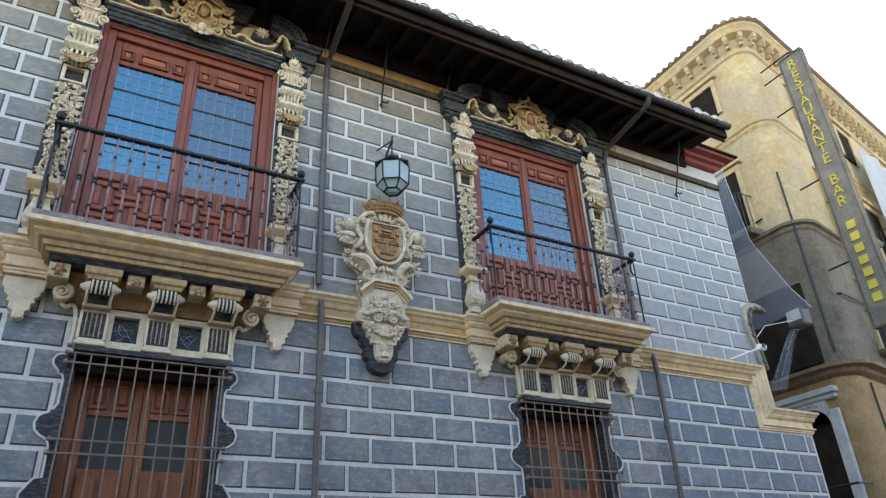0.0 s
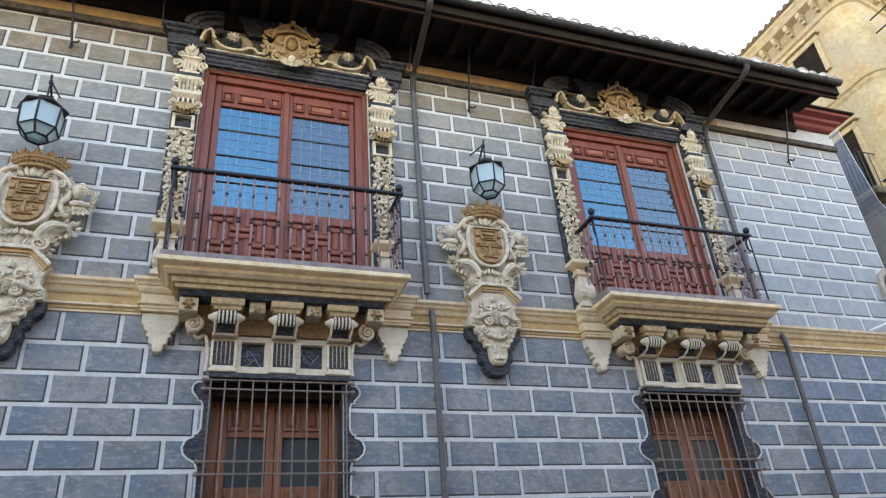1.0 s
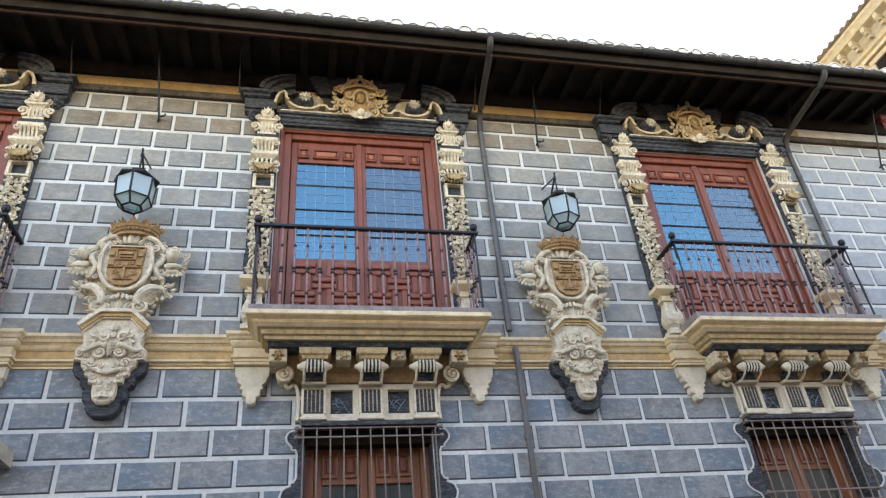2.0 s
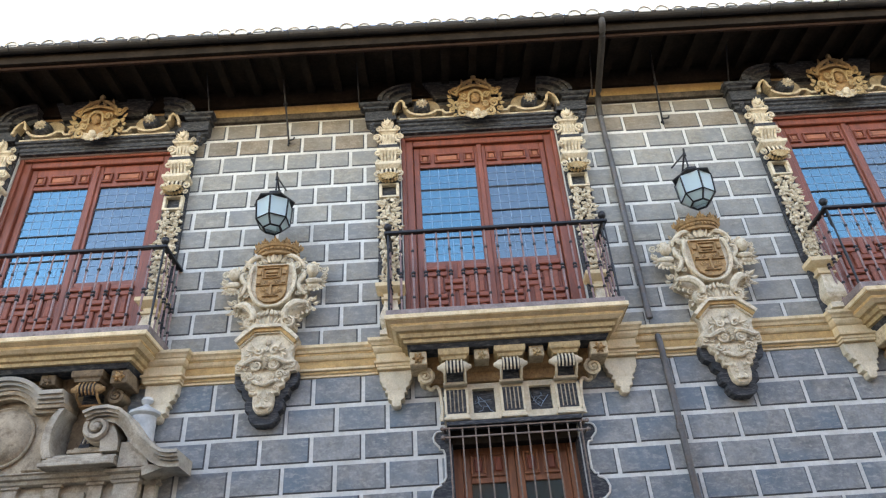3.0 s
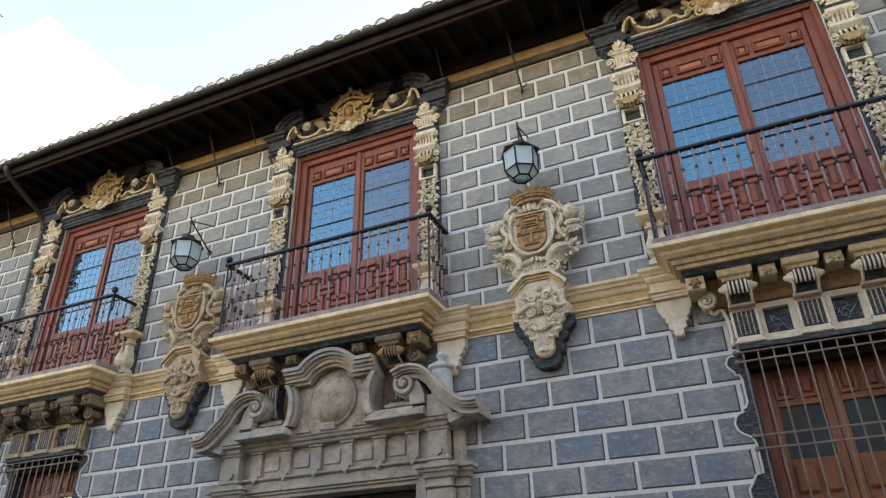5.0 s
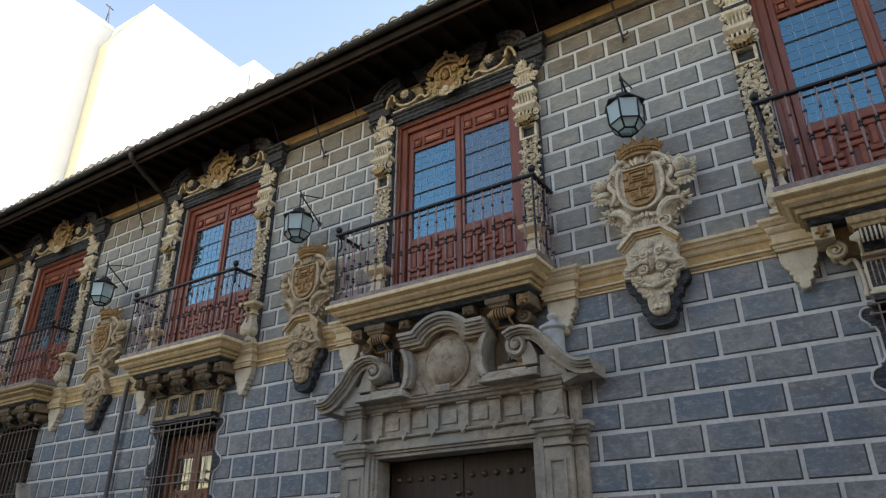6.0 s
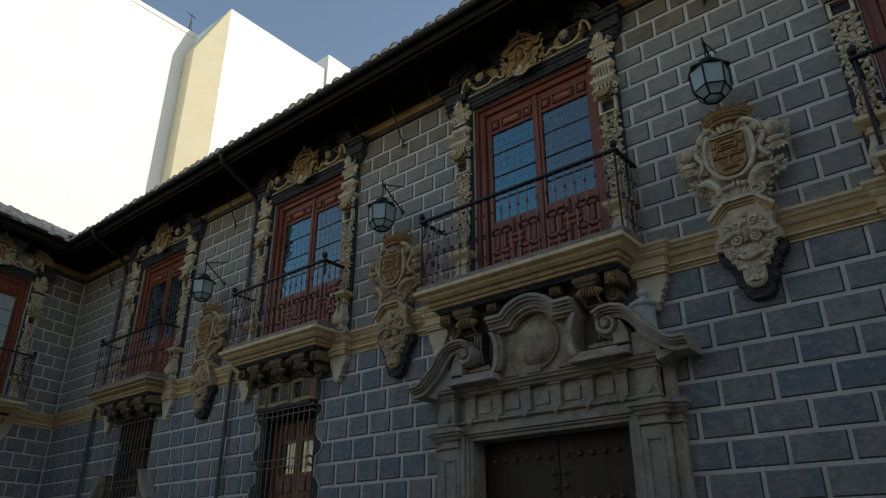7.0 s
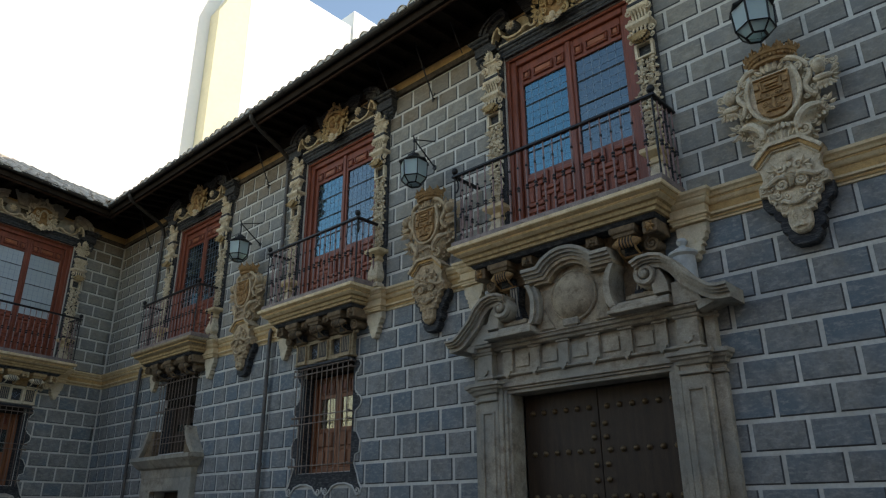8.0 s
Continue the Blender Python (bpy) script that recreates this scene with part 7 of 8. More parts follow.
shell("wall_base", ((0.0, 0.0), (0.0, 5.6)), M_OCHREWALL, label="ochre ashlar ground floor")
shell("wall_middle", ((0.02, 5.6), (0.02, 8.8)), M_OLDGREY, label="sooty grey-brown render")
shell("wall_top", ((0.0, 8.8), (0.0, NTOP - 0.75)), M_OLDYELLOW)
for z, o, m in ((5.68, 0.30, M_SOOT_SHADE), (8.86, 0.14, M_OLDGREY), (11.66, 0.07, M_OLDYELLOW)):
    shell("string_moulding", ((0.0, z - 0.16), (o * 0.4, z - 0.10), (o * 0.5, z - 0.03), (o, z), (o, z + 0.07), (0.0, z + 0.12)), m, 0.02)
shell("cornice", ((0.0, NTOP - 0.76), (0.05, NTOP - 0.72), (0.05, NTOP - 0.60), (0.08, NTOP - 0.52), (0.10, NTOP - 0.34), (0.28, NTOP - 0.26), (0.32, NTOP - 0.16), (0.36, NTOP - 0.10), (0.36, NTOP - 0.02), (0.0, NTOP)), M_OLDYELLOW)
spots = [(NX - 0.08, NCY + 0.15 + 0.42 * k, 0.0) for k in range(22)] + [(*street_side(0.2 + 0.42 * k, 0.08), 90.0 + 11) for k in range(42)]
spots += [(NCX + (NR + 0.08) * math.cos(a), NCY + (NR + 0.08) * math.sin(a), math.degrees(a) - 180) for a in (math.pi + 0.35, math.pi + 0.9, math.pi + 1.45)]
mod = None
for x, y, a in spots:
    if mod is None:
        bm = bmesh.new()
        box(bm, -0.20, 0.0, -0.055, 0.055, -0.10, 0.06, 0.01)
        lathe(bm, ((0.05, -0.05), (0.062, -0.04), (0.062, 0.04), (0.05, 0.05)), 10, (-0.12, 0.0, -0.12), "y")
        box(bm, -0.10, 0.0, -0.045, 0.045, -0.26, -0.11, 0.01)
        mod = part("modillion", bm, M_OLDYELLOW, nh)
        o = mod
    else:
        o = new("modillion", mod.data)
        o.parent = nh
    o.location, o.rotation_euler = (x, y, NTOP - 0.34), (0, 0, radians(a))
tl = None
for k in range(120):
    if tl is None:
        bm = bmesh.new()
        rows = [[bm.verts.new((yy, rr * math.cos(math.pi * i / 5), rr * math.sin(math.pi * i / 5) + 0.3 * yy)) for i in range(6)] for yy in (0.0, 0.4) for rr in (0.09, 0.075)]
        for a, b in ((0, 2), (1, 3), (0, 1), (2, 3)):
            for i in range(5):
                bm.faces.new((rows[a][i], rows[a][i + 1], rows[b][i + 1], rows[b][i]))
        tl = part("edge_tile", bm, M_TILE, nh)
        o = tl
    else:
        o = new("edge_tile", tl.data)
        o.parent = nh
    if k < 36:
        o.location, o.rotation_euler = (NX - 0.42, NCY + 0.22 * k, NTOP + 0.02), (0, 0, 0)
    elif k < 42:
        a = math.pi + (math.pi / 2 + LANE) * (k - 35) / 7
        o.location, o.rotation_euler = (NCX + (NR + 0.42) * math.cos(a), NCY + (NR + 0.42) * math.sin(a), NTOP + 0.02), (0, 0, a - math.pi)
    else:
        o.location, o.rotation_euler = (*street_side(0.22 * (k - 42), 0.42), NTOP + 0.02), (0, 0, radians(101))
bm = bmesh.new()
q = [(x, y, NTOP + 0.0) for x, y in rounded_plan(0.45)]
top = [bm.verts.new(p) for p in q] + [bm.verts.new((34, 12, NTOP + 1.5))]
bm.faces.new(top)
part("roof", bm, M_TILE, nh)


def house_window(x, y, z, w, h, turn, rail=True, mat=None):
    """A shuttered window with frame, sill and a small balcony, facing -x at turn 0 and -y at turn 90."""
    hold = new("window")
    hold.parent = nh
    hold.matrix_basis = pose(x, y, z, 0, 0, turn)
    bm = bmesh.new()
    for a, b, c, d in ((-w / 2 - 0.12, -w / 2, 0, h), (w / 2, w / 2 + 0.12, 0, h), (-w / 2 - 0.12, w / 2 + 0.12, h, h + 0.14)):
        box(bm, -0.07, 0.02, a, b, c, d, 0.01)
    box(bm, -0.14, 0.02, -w / 2 - 0.2, w / 2 + 0.2, h + 0.15, h + 0.24, 0.015)
    part("frame", bm, mat or M_OLDYELLOW, hold)
    for k in range(2):
        bm = bmesh.new()
        ya, yb = -w / 2 + 0.003 + k * w / 2, -0.003 + k * w / 2
        box(bm, -0.03, 0.01, ya, yb, 0.0, h - 0.002, 0.004)
        bm.faces.ensure_lookup_table()
        flat = max(bm.faces, key=lambda f: -f.calc_center_median().x * f.calc_area())
        bmesh.ops.inset_region(bm, faces=[flat], thickness=0.06, depth=-0.012)
        part("shutter", bm, M_DARKWOOD, hold)
    if rail:
        bm = bmesh.new()
        stack_levels = ((0.0, -0.12), (0.04, -0.06), (0.05, 0.0))
        rings = [[bm.verts.new(p) for p in ((-0.45 - o, -w / 2 - 0.2 - o, zz), (-0.45 - o, w / 2 + 0.2 + o, zz), (0, w / 2 + 0.2 + o, zz), (0, -w / 2 - 0.2 - o, zz))] for o, zz in stack_levels]
        bm.faces.new(rings[0])
        bm.faces.new(rings[-1])
        for a, b in zip(rings, rings[1:]):
            for i in range(4):
                bm.faces.new((a[i], a[(i + 1) % 4], b[(i + 1) % 4], b[i]))
        part("balcony_slab", bm, M_OLDGREY, hold)
        half = w / 2 + 0.17
        posts = [(-0.45, -half + 2 * half * k / 12) for k in range(13)] + [(-0.2, -half), (-0.2, half)]
        first = None
        for px, py in posts:
            if first is None:
                bm = bmesh.new()
                tube(bm, [(0, 0, 0), (0, 0, 0.9)], 0.012, 4)
                first = part("rail_bar", bm, M_IRON, hold)
                o = first
            else:
                o = new("rail_bar", first.data)
                o.parent = hold
            o.location = (px, py, 0)
        bm = bmesh.new()
        tube(bm, [(0, -half, 0.9), (-0.45, -half, 0.9), (-0.45, half, 0.9), (0, half, 0.9)], 0.018, 4)
        part("top_rail", bm, M_IRON, hold)


for z, h, rail in ((6.3, 1.5, True), (9.05, 1.7, True), (12.45, 0.9, False)):
    for y in (2.05, 4.4, 7.0) if z > 7 else ():
        house_window(NX - 0.01, y, z, 0.7, h, 0, rail)
    for u in (2.0, 4.6, 7.4, 10.2):
        house_window(*street_side(u, 0.02), z, 0.85, h, 101, rail)
# pale doorway at the foot, beyond the lane
dh = thing("arched_doorway", "pale grey doorway with a moulded head and arched dark opening", "doorway")
bm = bmesh.new()
for y0, y1 in ((1.02, 1.24), (2.0, 2.22)):
    box(bm, NX - 0.10, NX - 0.01, y0, y1, 0, 4.95, 0.02)
box(bm, NX - 0.18, NX - 0.01, 0.94, 2.32, 5.24, 5.36, 0.02)
box(bm, NX - 0.13, NX - 0.01, 0.98, 2.28, 5.15, 5.238, 0.02)
part("stone_frame", bm, M_PALESTONE, dh)
bm = bmesh.new()
arch = [(1.62 + 0.38 * math.cos(a), 4.72 + 0.30 * math.sin(a)) for a in (math.pi * k / 12 for k in range(13))]
outline = [(1.242, 5.148), (1.242, 4.72)] + [(y, z) for y, z in sorted(arch)] + [(1.998, 4.72), (1.998, 5.148)]
front = [bm.verts.new((NX - 0.09, y, z)) for y, z in outline]
rear = [bm.verts.new((NX - 0.012, y, z)) for y, z in outline]
bm.faces.new(front)
bm.faces.new(rear)
for i in range(len(outline)):
    j = (i + 1) % len(outline)
    bm.faces.new((front[i], front[j], rear[j], rear[i]))
part("arched_head", bm, M_PALESTONE, dh, "carved arched head")
bm = bmesh.new()
for y, z, r in ((1.42, 5.09, 0.045), (1.55, 5.10, 0.035), (1.68, 5.10, 0.035), (1.82, 5.09, 0.045)):
    blob(bm, (NX - 0.10, y, z), (0.03, r, r), 1, 0.5, 7)
part("carving", bm, M_PALESTONE, dh)
bm = bmesh.new()
box(bm, NX - 0.03, NX - 0.012, 1.244, 1.996, 0, 5.0)
part("dark_leaf", bm, M_DARKWOOD, dh)
bm = bmesh.new()
tube(bm, [(NX - 0.02, 0.86, 3.54), (NX - 0.42, 0.86, 3.54), (NX - 0.42, 2.3, 3.54), (NX - 0.02, 2.3, 3.54)], 0.022, 5)
part("rail", bm, M_IRON, dh, "black iron rail")
# dark boards added where the lane wall lies in shade
hd = thing("dark_hoarding", "dark boards standing in for the shade on the lower lane wall", "hoarding")
for k in range(12):
    bm = bmesh.new()
    box(bm, NX - 0.10, NX - 0.03, 1.02 + 0.42 * k, 1.43 + 0.42 * k, 5.84, 7.55, 0.006)
    part("board", bm, M_DARKWOOD, hd)
# tall pale sheet hung along the street face
sh = thing("hanging_sheet", "tall pale grey sheet hung down the street face", "sheet")
bm = bmesh.new()
cols = []
for i in range(15):
    f = i / 14
    x, y = street_side(4.5 + 3.4 * f, 0.32 + 0.06 * math.sin(19 * f))
    cols.append([bm.verts.new((x + 0.02 * math.sin(k + 9 * f), y, 9.0 + 3.7 * k / 8 + 0.2 * math.sin(3 * f))) for k in range(9)])
for a, b in zip(cols, cols[1:]):
    for i in range(8):
        bm.faces.new((a[i], a[i + 1], b[i + 1], b[i]))
bmesh.ops.solidify(bm, geom=list(bm.faces), thickness=0.01)
part("cloth", bm, M_SHEET, sh, smooth=True)

# vertical sign: generic words lettered, the name as plain bars
sg = thing("vertical_sign", "tall dull brown projecting sign with yellow letters on the corner house", "sign")
SX, SZ0, SZ1, SY0, SY1 = 12.9, 6.35, 13.05, -0.36, 0.16
bm = bmesh.new()
box(bm, SX - 0.06, SX + 0.06, SY0, SY1, SZ0, SZ1, 0.01)
part("board", bm, M_SIGNBOARD, sg)
bm = bmesh.new()
for a, b, c, d in ((SY0 - 0.03, SY0, SZ0, SZ1), (SY1, SY1 + 0.03, SZ0, SZ1), (SY0 - 0.03, SY1 + 0.03, SZ1, SZ1 + 0.04), (SY0 - 0.03, SY1 + 0.03, SZ0 - 0.04, SZ0)):
    box(bm, SX - 0.08, SX + 0.08, a, b, c, d)
part("frame", bm, M_OLDGREY, sg)
for rod in [[(SX, SY1, z), (SX, 0.80, z)] for z in (7.8, 9.8, 11.8, 12.8)] + [[(SX, SY0, 13.06), (SX, -0.05, 13.2), (SX, 0.80, 13.2)]]:
    bm = bmesh.new()
    tube(bm, rod, 0.02, 5)
    part("bracket", bm, M_IRON, sg)
words = "RESTAURANTE BAR"
step = 0.268
z = SZ1 - 0.16
for ch in words:
    if ch != " ":
        cu = bpy.data.curves.new("letter", "FONT")
        cu.body, cu.size, cu.extrude, cu.align_x = ch, step * 1.28, 0.012, "CENTER"
        tmp = new("letter", cu)
        me = bpy.data.meshes.new_from_object(tmp.evaluated_get(bpy.context.evaluated_depsgraph_get()))
        bpy.data.objects.remove(tmp)
        me.materials.append(M_SIGNYELLOW)
        o = new("letter", me)
        o.parent = sg
        o.matrix_basis = pose(SX - 0.075, (SY0 + SY1) / 2, z - step * 0.75, 90, 0, -90)
    z -= step
z -= step
for k in range(7):
    bm = bmesh.new()
    box(bm, SX - 0.085, SX - 0.062, SY0 + 0.17, SY1 - 0.17, z - step * 0.75, z - step * 0.1)
    part("name_bar", bm, M_SIGNYELLOW, sg)
    z -= step

# scaffold net and floodlight in the lane
nt = thing("scaffold_net", "grey translucent scaffold net hanging in the lane", "netting")
EDGE = ((6.30, -0.08), (6.78, 0.19), (7.35, 0.43), (7.97, 0.70), (8.94, 0.82), (9.67, 0.89), (10.2, 0.93))


def net_edge(z):
    for (za, ya), (zb, yb) in zip(EDGE, EDGE[1:]):
        if z <= zb:
            return ya + (yb - ya) * (z - za) / (zb - za)
    return EDGE[-1][1]


bm = bmesh.new()
rows = []
for i in range(19):
    row = []
    for j in range(13):
        g = j / 12
        zz = 6.30 + 3.9 * i / 18
        x = 10.6 + (0.05 * math.sin(11 * g + 0.17 * i) + 0.03 * math.sin(29 * g + 0.3 * i)) * (1.0 - 0.7 * g)
        row.append(bm.verts.new((x, 3.2 + (net_edge(zz) - 3.2) * g, zz - 0.12 * (1.0 - g) * math.sin(5 * g))))
    rows.append(row)
for a, b in zip(rows, rows[1:]):
    for i in range(12):
        bm.faces.new((a[i], a[i + 1], b[i + 1], b[i]))
ends = [row[-1].co.copy() for row in rows]
part("sheet", bm, M_NET, nt, smooth=True)
bm = bmesh.new()
tube(bm, ends, 0.006, 4)
part("edge_rope", bm, M_PALESTONE, nt, "pale edge rope")
gz = thing("gauze_strip", "pale translucent gauze gathered below the floodlight", "netting")
bm = bmesh.new()
rows = []
for i in range(13):
    f = i / 12
    row = []
    for j in range(9):
        g = j / 8
        row.append(bm.verts.new((10.55 + 0.05 * math.sin(14 * g + 2 * f), 0.24 + 0.58 * f ** 0.8 + (0.12 + 0.22 * f) * g, 6.02 - 0.95 * f + 0.05 * g)))
    rows.append(row)
for a, b in zip(rows, rows[1:]):
    for i in range(8):
        bm.faces.new((a[i], a[i + 1], b[i + 1], b[i]))
part("gauze", bm, M_NET, gz, smooth=True)
fl = thing("floodlight", "grey floodlight on a bracket in the lane", "floodlight")
bm = bmesh.new()
box(bm, 10.44, 10.70, 0.04, 0.36, 6.02, 6.34, 0.03)
part("housing", bm, M_PIPE, fl)
bm = bmesh.new()
box(bm, 10.425, 10.438, 0.07, 0.33, 6.12, 6.31)
part("lens", bm, M_PALESTONE, fl, "pale front glass")
bm = bmesh.new()
tube(bm, [(10.6, 0.3, 6.1), (10.9, 0.8, 5.9), (12.3, 1.6, 5.8)], 0.02, 5)
part("bracket", bm, M_IRON, fl)
bm = bmesh.new()
tube(bm, [(9.2, 0.2, 5.6), (9.7, 0.3, 5.95), (10.46, 0.25, 6.15)], 0.008, 4)
part("cord", bm, M_JOINT, fl)
cb = thing("facade_cables", "dark cables and a pipe fixed over the corner house", "cables")
runs = [((NX - 0.04, 9.0, 8.2), (NX - 0.04, 1.4, 7.6), 0.2), ((NX - 0.04, 1.4, 7.6), (*street_side(0.1, 0.08), 7.28), 0.12), ((*street_side(0.1, 0.08), 7.28), (*street_side(6.0, 0.08), 8.6), 0.3), ((NX - 0.05, 6.0, 9.6), (NX - 0.05, 1.4, 9.3), 0.25), ((NX + 0.04, 0.80, 6.0), (NX + 0.04, 0.80, 10.2), 0.0), ((*street_side(0.15, 0.05), 0.0), (*street_side(0.15, 0.05), 5.4), 0.0)]
for a, b, sag in runs:
    bm = bmesh.new()
    tube(bm, [Vector(a).lerp(Vector(b), k / 8) - Vector((0, 0, 4 * sag * (k / 8) * (1 - k / 8))) for k in range(9)], 0.025, 4)
    part("cable", bm, M_IRON, cb)

# ---- tall white buildings behind the left end ----
def block_from_plan(plan, z0, z1):
    """A block on a plan; z1 is one height, or one for each corner."""
    tops = z1 if isinstance(z1, (list, tuple)) else [z1] * len(plan)
    bm = bmesh.new()
    low = [bm.verts.new((x, y, z0)) for x, y in plan]
    high = [bm.verts.new((x, y, z)) for (x, y), z in zip(plan, tops)]
    bm.faces.new(low)
    bm.faces.new(high)
    for i in range(len(plan)):
        j = (i + 1) % len(plan)
        bm.faces.new((low[i], low[j], high[j], high[i]))
    return bm


wb = thing("white_building", "tall sunlit white rendered building behind the roof", "building")
bm = bmesh.new()
box(bm, -60, -24.0, -4.0, 4.36, 0, 22.30)
part("main_block", bm, M_WHITEWALL, wb)
bm = bmesh.new()
box(bm, -60, -23.97, -4.03, 4.37, 22.302, 22.55, 0.02)
part("parapet", bm, M_WHITEWALL, wb)
wb2 = thing("white_building", "white rendered block with a slanted pale yellow corner behind the roof", "building")
bm = block_from_plan([(-45, 5.23), (-23.05, 5.23), (-23.05, 10.69), (-45, 10.69)], 0, 24.04)
part("block", bm, M_WHITEWALL, wb2)
# end face turned towards the sun; direct light replaces bounce on it
bm = block_from_plan([(-23.98, 3.99), (-23.46, 4.08), (-23.05, 5.22), (-23.98, 5.22)], 0, [21.2, 21.3, 24.03, 24.03])
part("slanted_corner", bm, M_YELLOWEDGE, wb2, "pale yellow corner, slanted so that the sun lights it")
bm = block_from_plan([(-45, 10.70), (-22.95, 10.70), (-22.95, 13.5), (-45, 13.5)], 0, 24.96)
part("stair_tower", bm, M_WHITEWALL, wb2)
an = thing("roof_antenna", "thin metal roof antenna on the white building", "antenna")
bm = bmesh.new()
tube(bm, [(-24.1, 4.0, 22.5), (-24.1, 4.05, 23.5)], 0.025, 5)
part("mast", bm, M_PIPE, an)
bm = bmesh.new()
tube(bm, [(-24.1, 3.85, 23.45), (-24.1, 4.2, 23.4)], 0.03, 4)
tube(bm, [(-24.1, 4.05, 23.2), (-24.1, 4.15, 22.55)], 0.012, 4)
part("boom", bm, M_PIPE, an)

# ---- unseen houses on the other side of the street, sized and toned to shape the light ----
for k, (x0, x1, h, d) in enumerate(((-26, -12, 5.0, 13.5), (-11.9, 2.0, 7.5, 11.0), (2.1, 15.0, 9.0, 11.2), (15.1, 34.0, 8.0, 11.0))):
    op = thing("opposite_house", "unseen rendered house across the street with shuttered windows", "house", "houses across the street")
    bm = bmesh.new()
    box(bm, x0, x1, -d - 6.0, -d, 0, h)
    part("wall", bm, M_OPPOSITE if k in (0, 3) else M_BRICKDARK, op)
    bm = bmesh.new()
    box(bm, x0 - 0.05, x1 + 0.05, -d - 6.0, -d + 0.4, h + 0.002, h + 0.25, 0.03)
    part("eaves", bm, M_TILE, op)
    for z in (1.0, 4.2, 7.0):
        if z + 1.6 > h:
            continue
        n = int((x1 - x0) / 3)
        for i in range(n):
            bm = bmesh.new()
            x = x0 + (i + 0.5) * (x1 - x0) / n
            box(bm, x - 0.5, x + 0.5, -d + 0.002, -d + 0.05, z, z + 1.5, 0.01)
            part("shutter", bm, M_DARKWOOD, op)

# ---- painted masonry: proud grey blocks between white joints ----
UP_H, LOW_H, JOINT = 0.2835, 0.296, 0.040
PROUD = 0.010


def block_faces(bm, cx, cz, w, h):
    """A proud block; its lower and right-hand edges carry the dark painted line."""
    c, d = 0.006, 0.014
    back = [bm.verts.new((cx + x, -0.001, cz + z)) for x, z in ((-w / 2, -h / 2), (w / 2, -h / 2), (w / 2, h / 2), (-w / 2, h / 2))]
    front = [bm.verts.new((cx + x, -PROUD, cz + z)) for x, z in ((-w / 2 + c, -h / 2 + d), (w / 2 - d, -h / 2 + d), (w / 2 - d, h / 2 - c), (-w / 2 + c, h / 2 - c))]
    bm.faces.new(front)
    for i in range(4):
        f = bm.faces.new((back[i], back[(i + 1) % 4], front[(i + 1) % 4], front[i]))
        f.material_index = 1 if i < 2 else 0


def block_mesh(w, h, mat):
    bm = bmesh.new()
    block_faces(bm, 0, 0, w, h)
    bmesh.ops.recalc_face_normals(bm, faces=bm.faces)
    me = bpy.data.meshes.new("block")
    bm.to_mesh(me)
    bm.free()
    me.materials.append(mat)
    me.materials.append(M_EDGE)
    return me


mesh_cache = {}


def cut(a, b, z0, z1, holes):
    """What is left of the run a..b of a course when the openings are taken out."""
    runs = [(a, b)]
    for h in holes:
        if h[3] <= z0 + 0.02 or h[2] >= z1 - 0.02:
            continue
        nxt = []
        for p, q in runs:
            if h[1] <= p or h[0] >= q:
                nxt.append((p, q))
            else:
                nxt += [r for r in ((p, h[0]), (h[1], q)) if r[1] - r[0] > 0.06]
        runs = nxt
    return runs


# runs of masonry: from x to x, block width, a joint of the first course, the step of alternate courses,
# the drift from course to course, and the lower edge and height of the courses
UP_SEG = ((-99.0, -14.4, 0.41, -16.0, 0.2, -0.03, 5.24, 0.274), (-14.4, -9.6, 0.41, -11.6, 0.2, -0.03, 5.24, 0.274), (-9.6, -5.0, 0.405, -7.02, 0.195, -0.02, 5.24, 0.274),
          (-5.0, 0.0, 0.408, -1.67, -0.215, -0.006, 5.24, 0.28), (0.0, 4.8, 0.497, 2.065, -0.23, 0.02, 5.24, 0.285), (4.8, 99.0, 0.508, 7.63, 0.26, 0.018, 5.26, 0.285))
LOW_SEG = ((-99.0, -9.6, 0.43, -12.87, 0.0, 0.085, 4.38, 0.311), (-9.6, -5.0, 0.425, -7.76, 0.0, 0.107, 4.38, 0.311),
           (-5.0, 0.0, 0.508, -1.50, 0.252, 0.0, 4.363, 0.29), (0.0, 4.8, 0.506, 1.71, -0.25, 0.002, 4.352, 0.285), (4.8, 99.0, 0.533, 7.30, 0.27, 0.012, 4.305, 0.291))


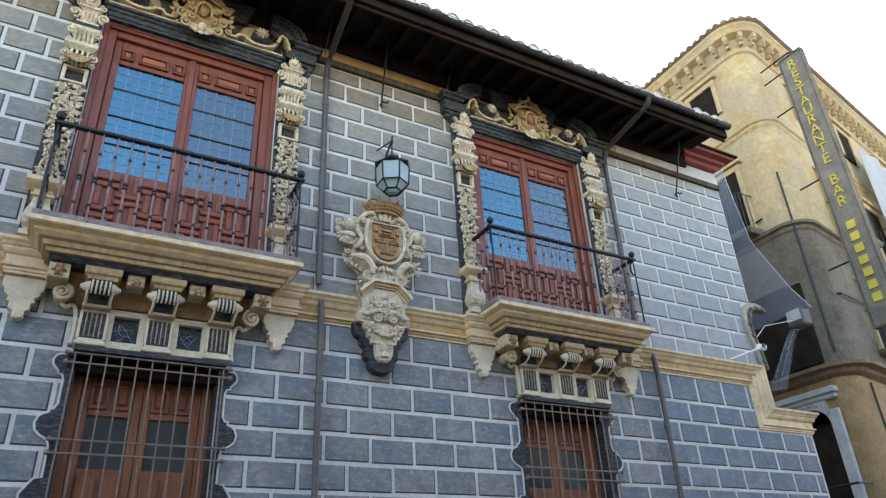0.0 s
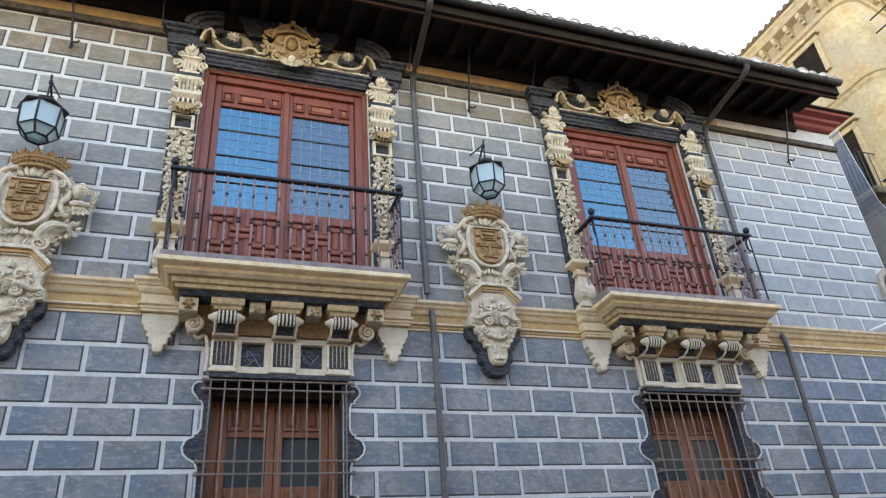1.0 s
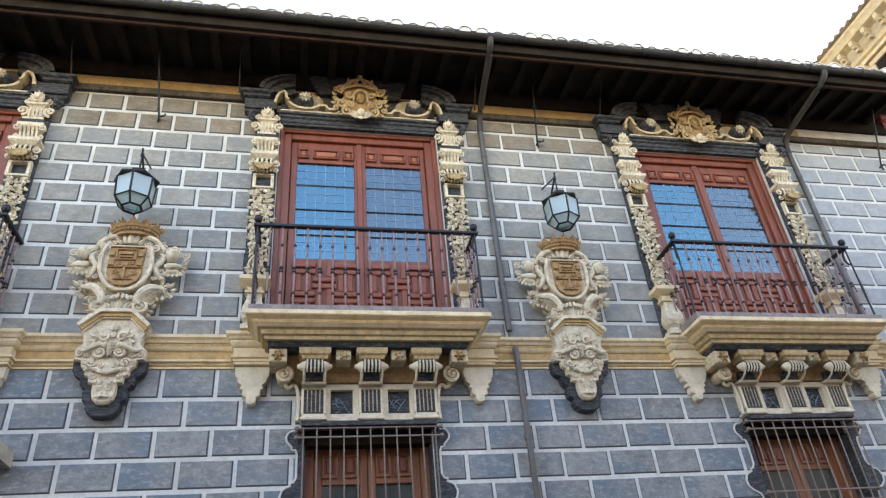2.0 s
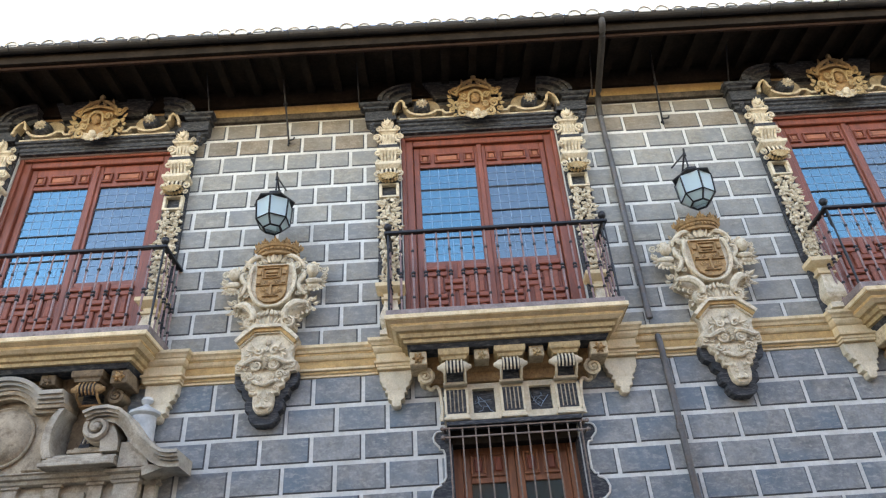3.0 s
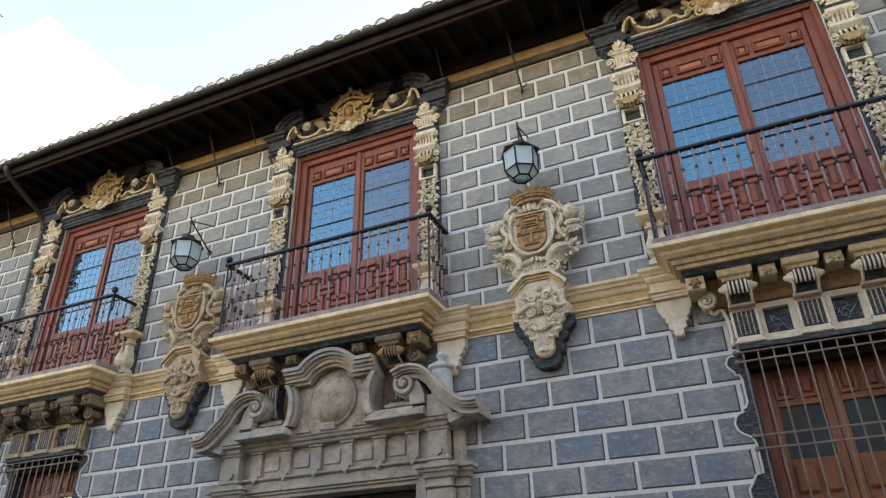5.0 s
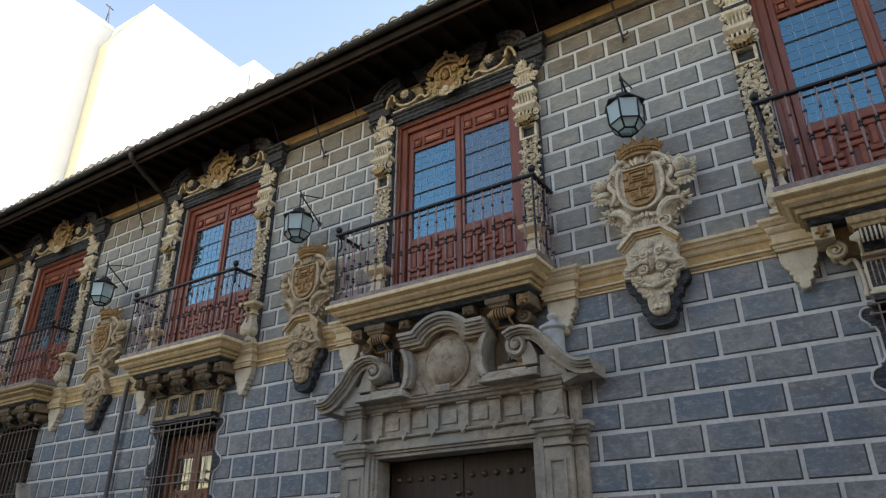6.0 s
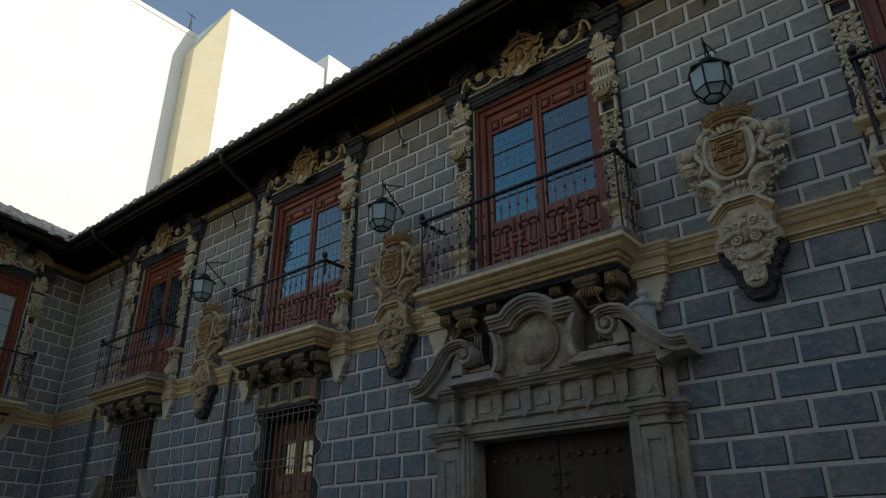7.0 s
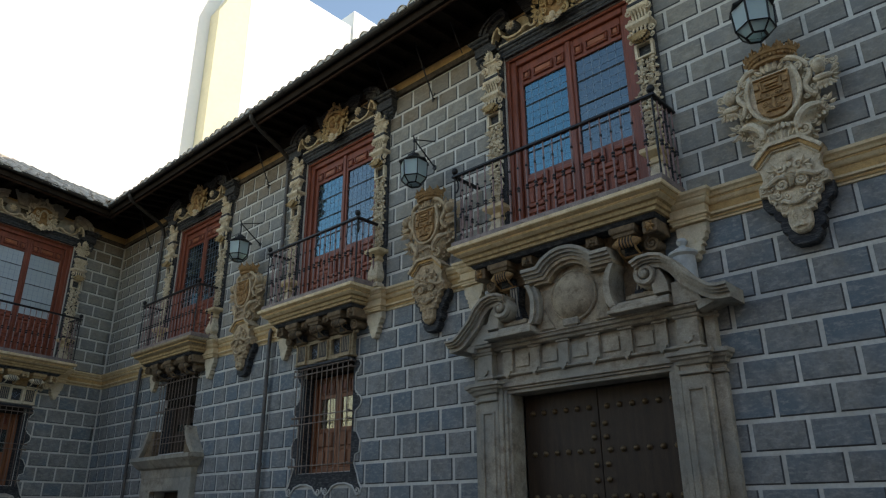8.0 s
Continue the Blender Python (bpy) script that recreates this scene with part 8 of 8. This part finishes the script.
def lay(wall, x0, x1, holes, near, low_to=None, up_runs=UP_SEG, low_runs=LOW_SEG):
    """Blocks over a wall: single objects where near(x, z) holds, the rest joined by storey."""
    rest = {m: bmesh.new() for m in (M_BLOCK_UP, M_BLOCK_LOW, M_BLOCK_TOP, M_BLOCK_PALE, M_BLOCK_BLUE)}
    single = 0
    rng = random.Random(11)
    stretches = []
    for s0, s1, w, joint, step, drift, base, tall in up_runs:
        edges = [5.0] + [base + tall * k for k in range(13) if base + tall * k < 8.2] + [8.312]
        n = len(edges) - 1
        for k in range(n):
            row = n - 1 - k
            stretches.append((s0, s1, w, joint + drift * row + (step if row % 2 else 0.0), edges[k], edges[k + 1], M_BLOCK_TOP if row < 2 else M_BLOCK_UP))
    for s0, s1, w, joint, step, drift, base, tall in low_runs:
        edges = [4.69] + [base - tall * k for k in range(16) if base - tall * k > 0.1] + [0.0]
        for row in range(len(edges) - 1):
            stretches.append((s0, s1, w, joint + drift * row + (step if row % 2 else 0.0), edges[row + 1], edges[row], M_BLOCK_LOW))
    stretches.sort(key=lambda q: -q[5])
    for s0, s1, w, start, za, zb, mat in stretches:
        up = mat is not M_BLOCK_LOW
        end = x1 if up or low_to is None else low_to
        s0, s1 = max(s0, x0), min(s1, end)
        if s1 > s0:
            start += rng.uniform(-0.012, 0.012)
            i = math.floor((s0 - start) / w)
            while start + i * w < s1:
                a, b = max(start + i * w, s0), min(start + (i + 1) * w, s1)
                if end - b < 0.15:
                    b = s1
                i += 1
                if b - a < 0.08:
                    continue
                for p, q in cut(a, b, za, zb, holes):
                    bw, bh = round(q - p - JOINT, 2), round(zb - za - JOINT, 3)
                    if bw < 0.07 or bh < 0.06:
                        continue
                    cx, cz = (p + q) / 2, (za + zb) / 2
                    if near(cx, cz) and single < 300:
                        key = (bw, bh, mat.name)
                        if key not in mesh_cache:
                            mesh_cache[key] = block_mesh(bw, bh, mat)
                        o = new("block", mesh_cache[key])
                        o.parent = wall
                        o.location = (cx + rng.uniform(-0.004, 0.004), 0, cz + rng.uniform(-0.004, 0.004))
                        o.rotation_euler = (0, rng.uniform(-0.006, 0.006), 0)
                        single += 1
                    else:
                        # past the last downpipe the blocks are paler above and bluer below
                        fresh = {M_BLOCK_UP: M_BLOCK_PALE, M_BLOCK_TOP: M_BLOCK_PALE, M_BLOCK_LOW: M_BLOCK_BLUE}[mat]
                        block_faces(rest[fresh if cx > 6.3 else mat], cx, cz, bw, bh)
    for mat, bm in rest.items():
        if bm.faces:
            o = tagged(part("blocks", bm, mat, wall), kind="stuff")
            o.data.materials.append(M_EDGE)
        else:
            bm.free()


lay(wall_front, WING_X + 0.02, RIGHT_END, front_holes, lambda x, z: -4.0 < x < 3.7 and z > 3.0, LOW_END)
lay(wall_wing, WING_END, -WING_Y - 0.02, wing_holes, lambda x, z: False, None, ((-9.0, 9.0, 0.42, 0.1, 0.21, 0.0, 5.24, 0.28),), ((-9.0, 9.0, 0.45, 0.2, 0.22, 0.0, 4.38, 0.311),))
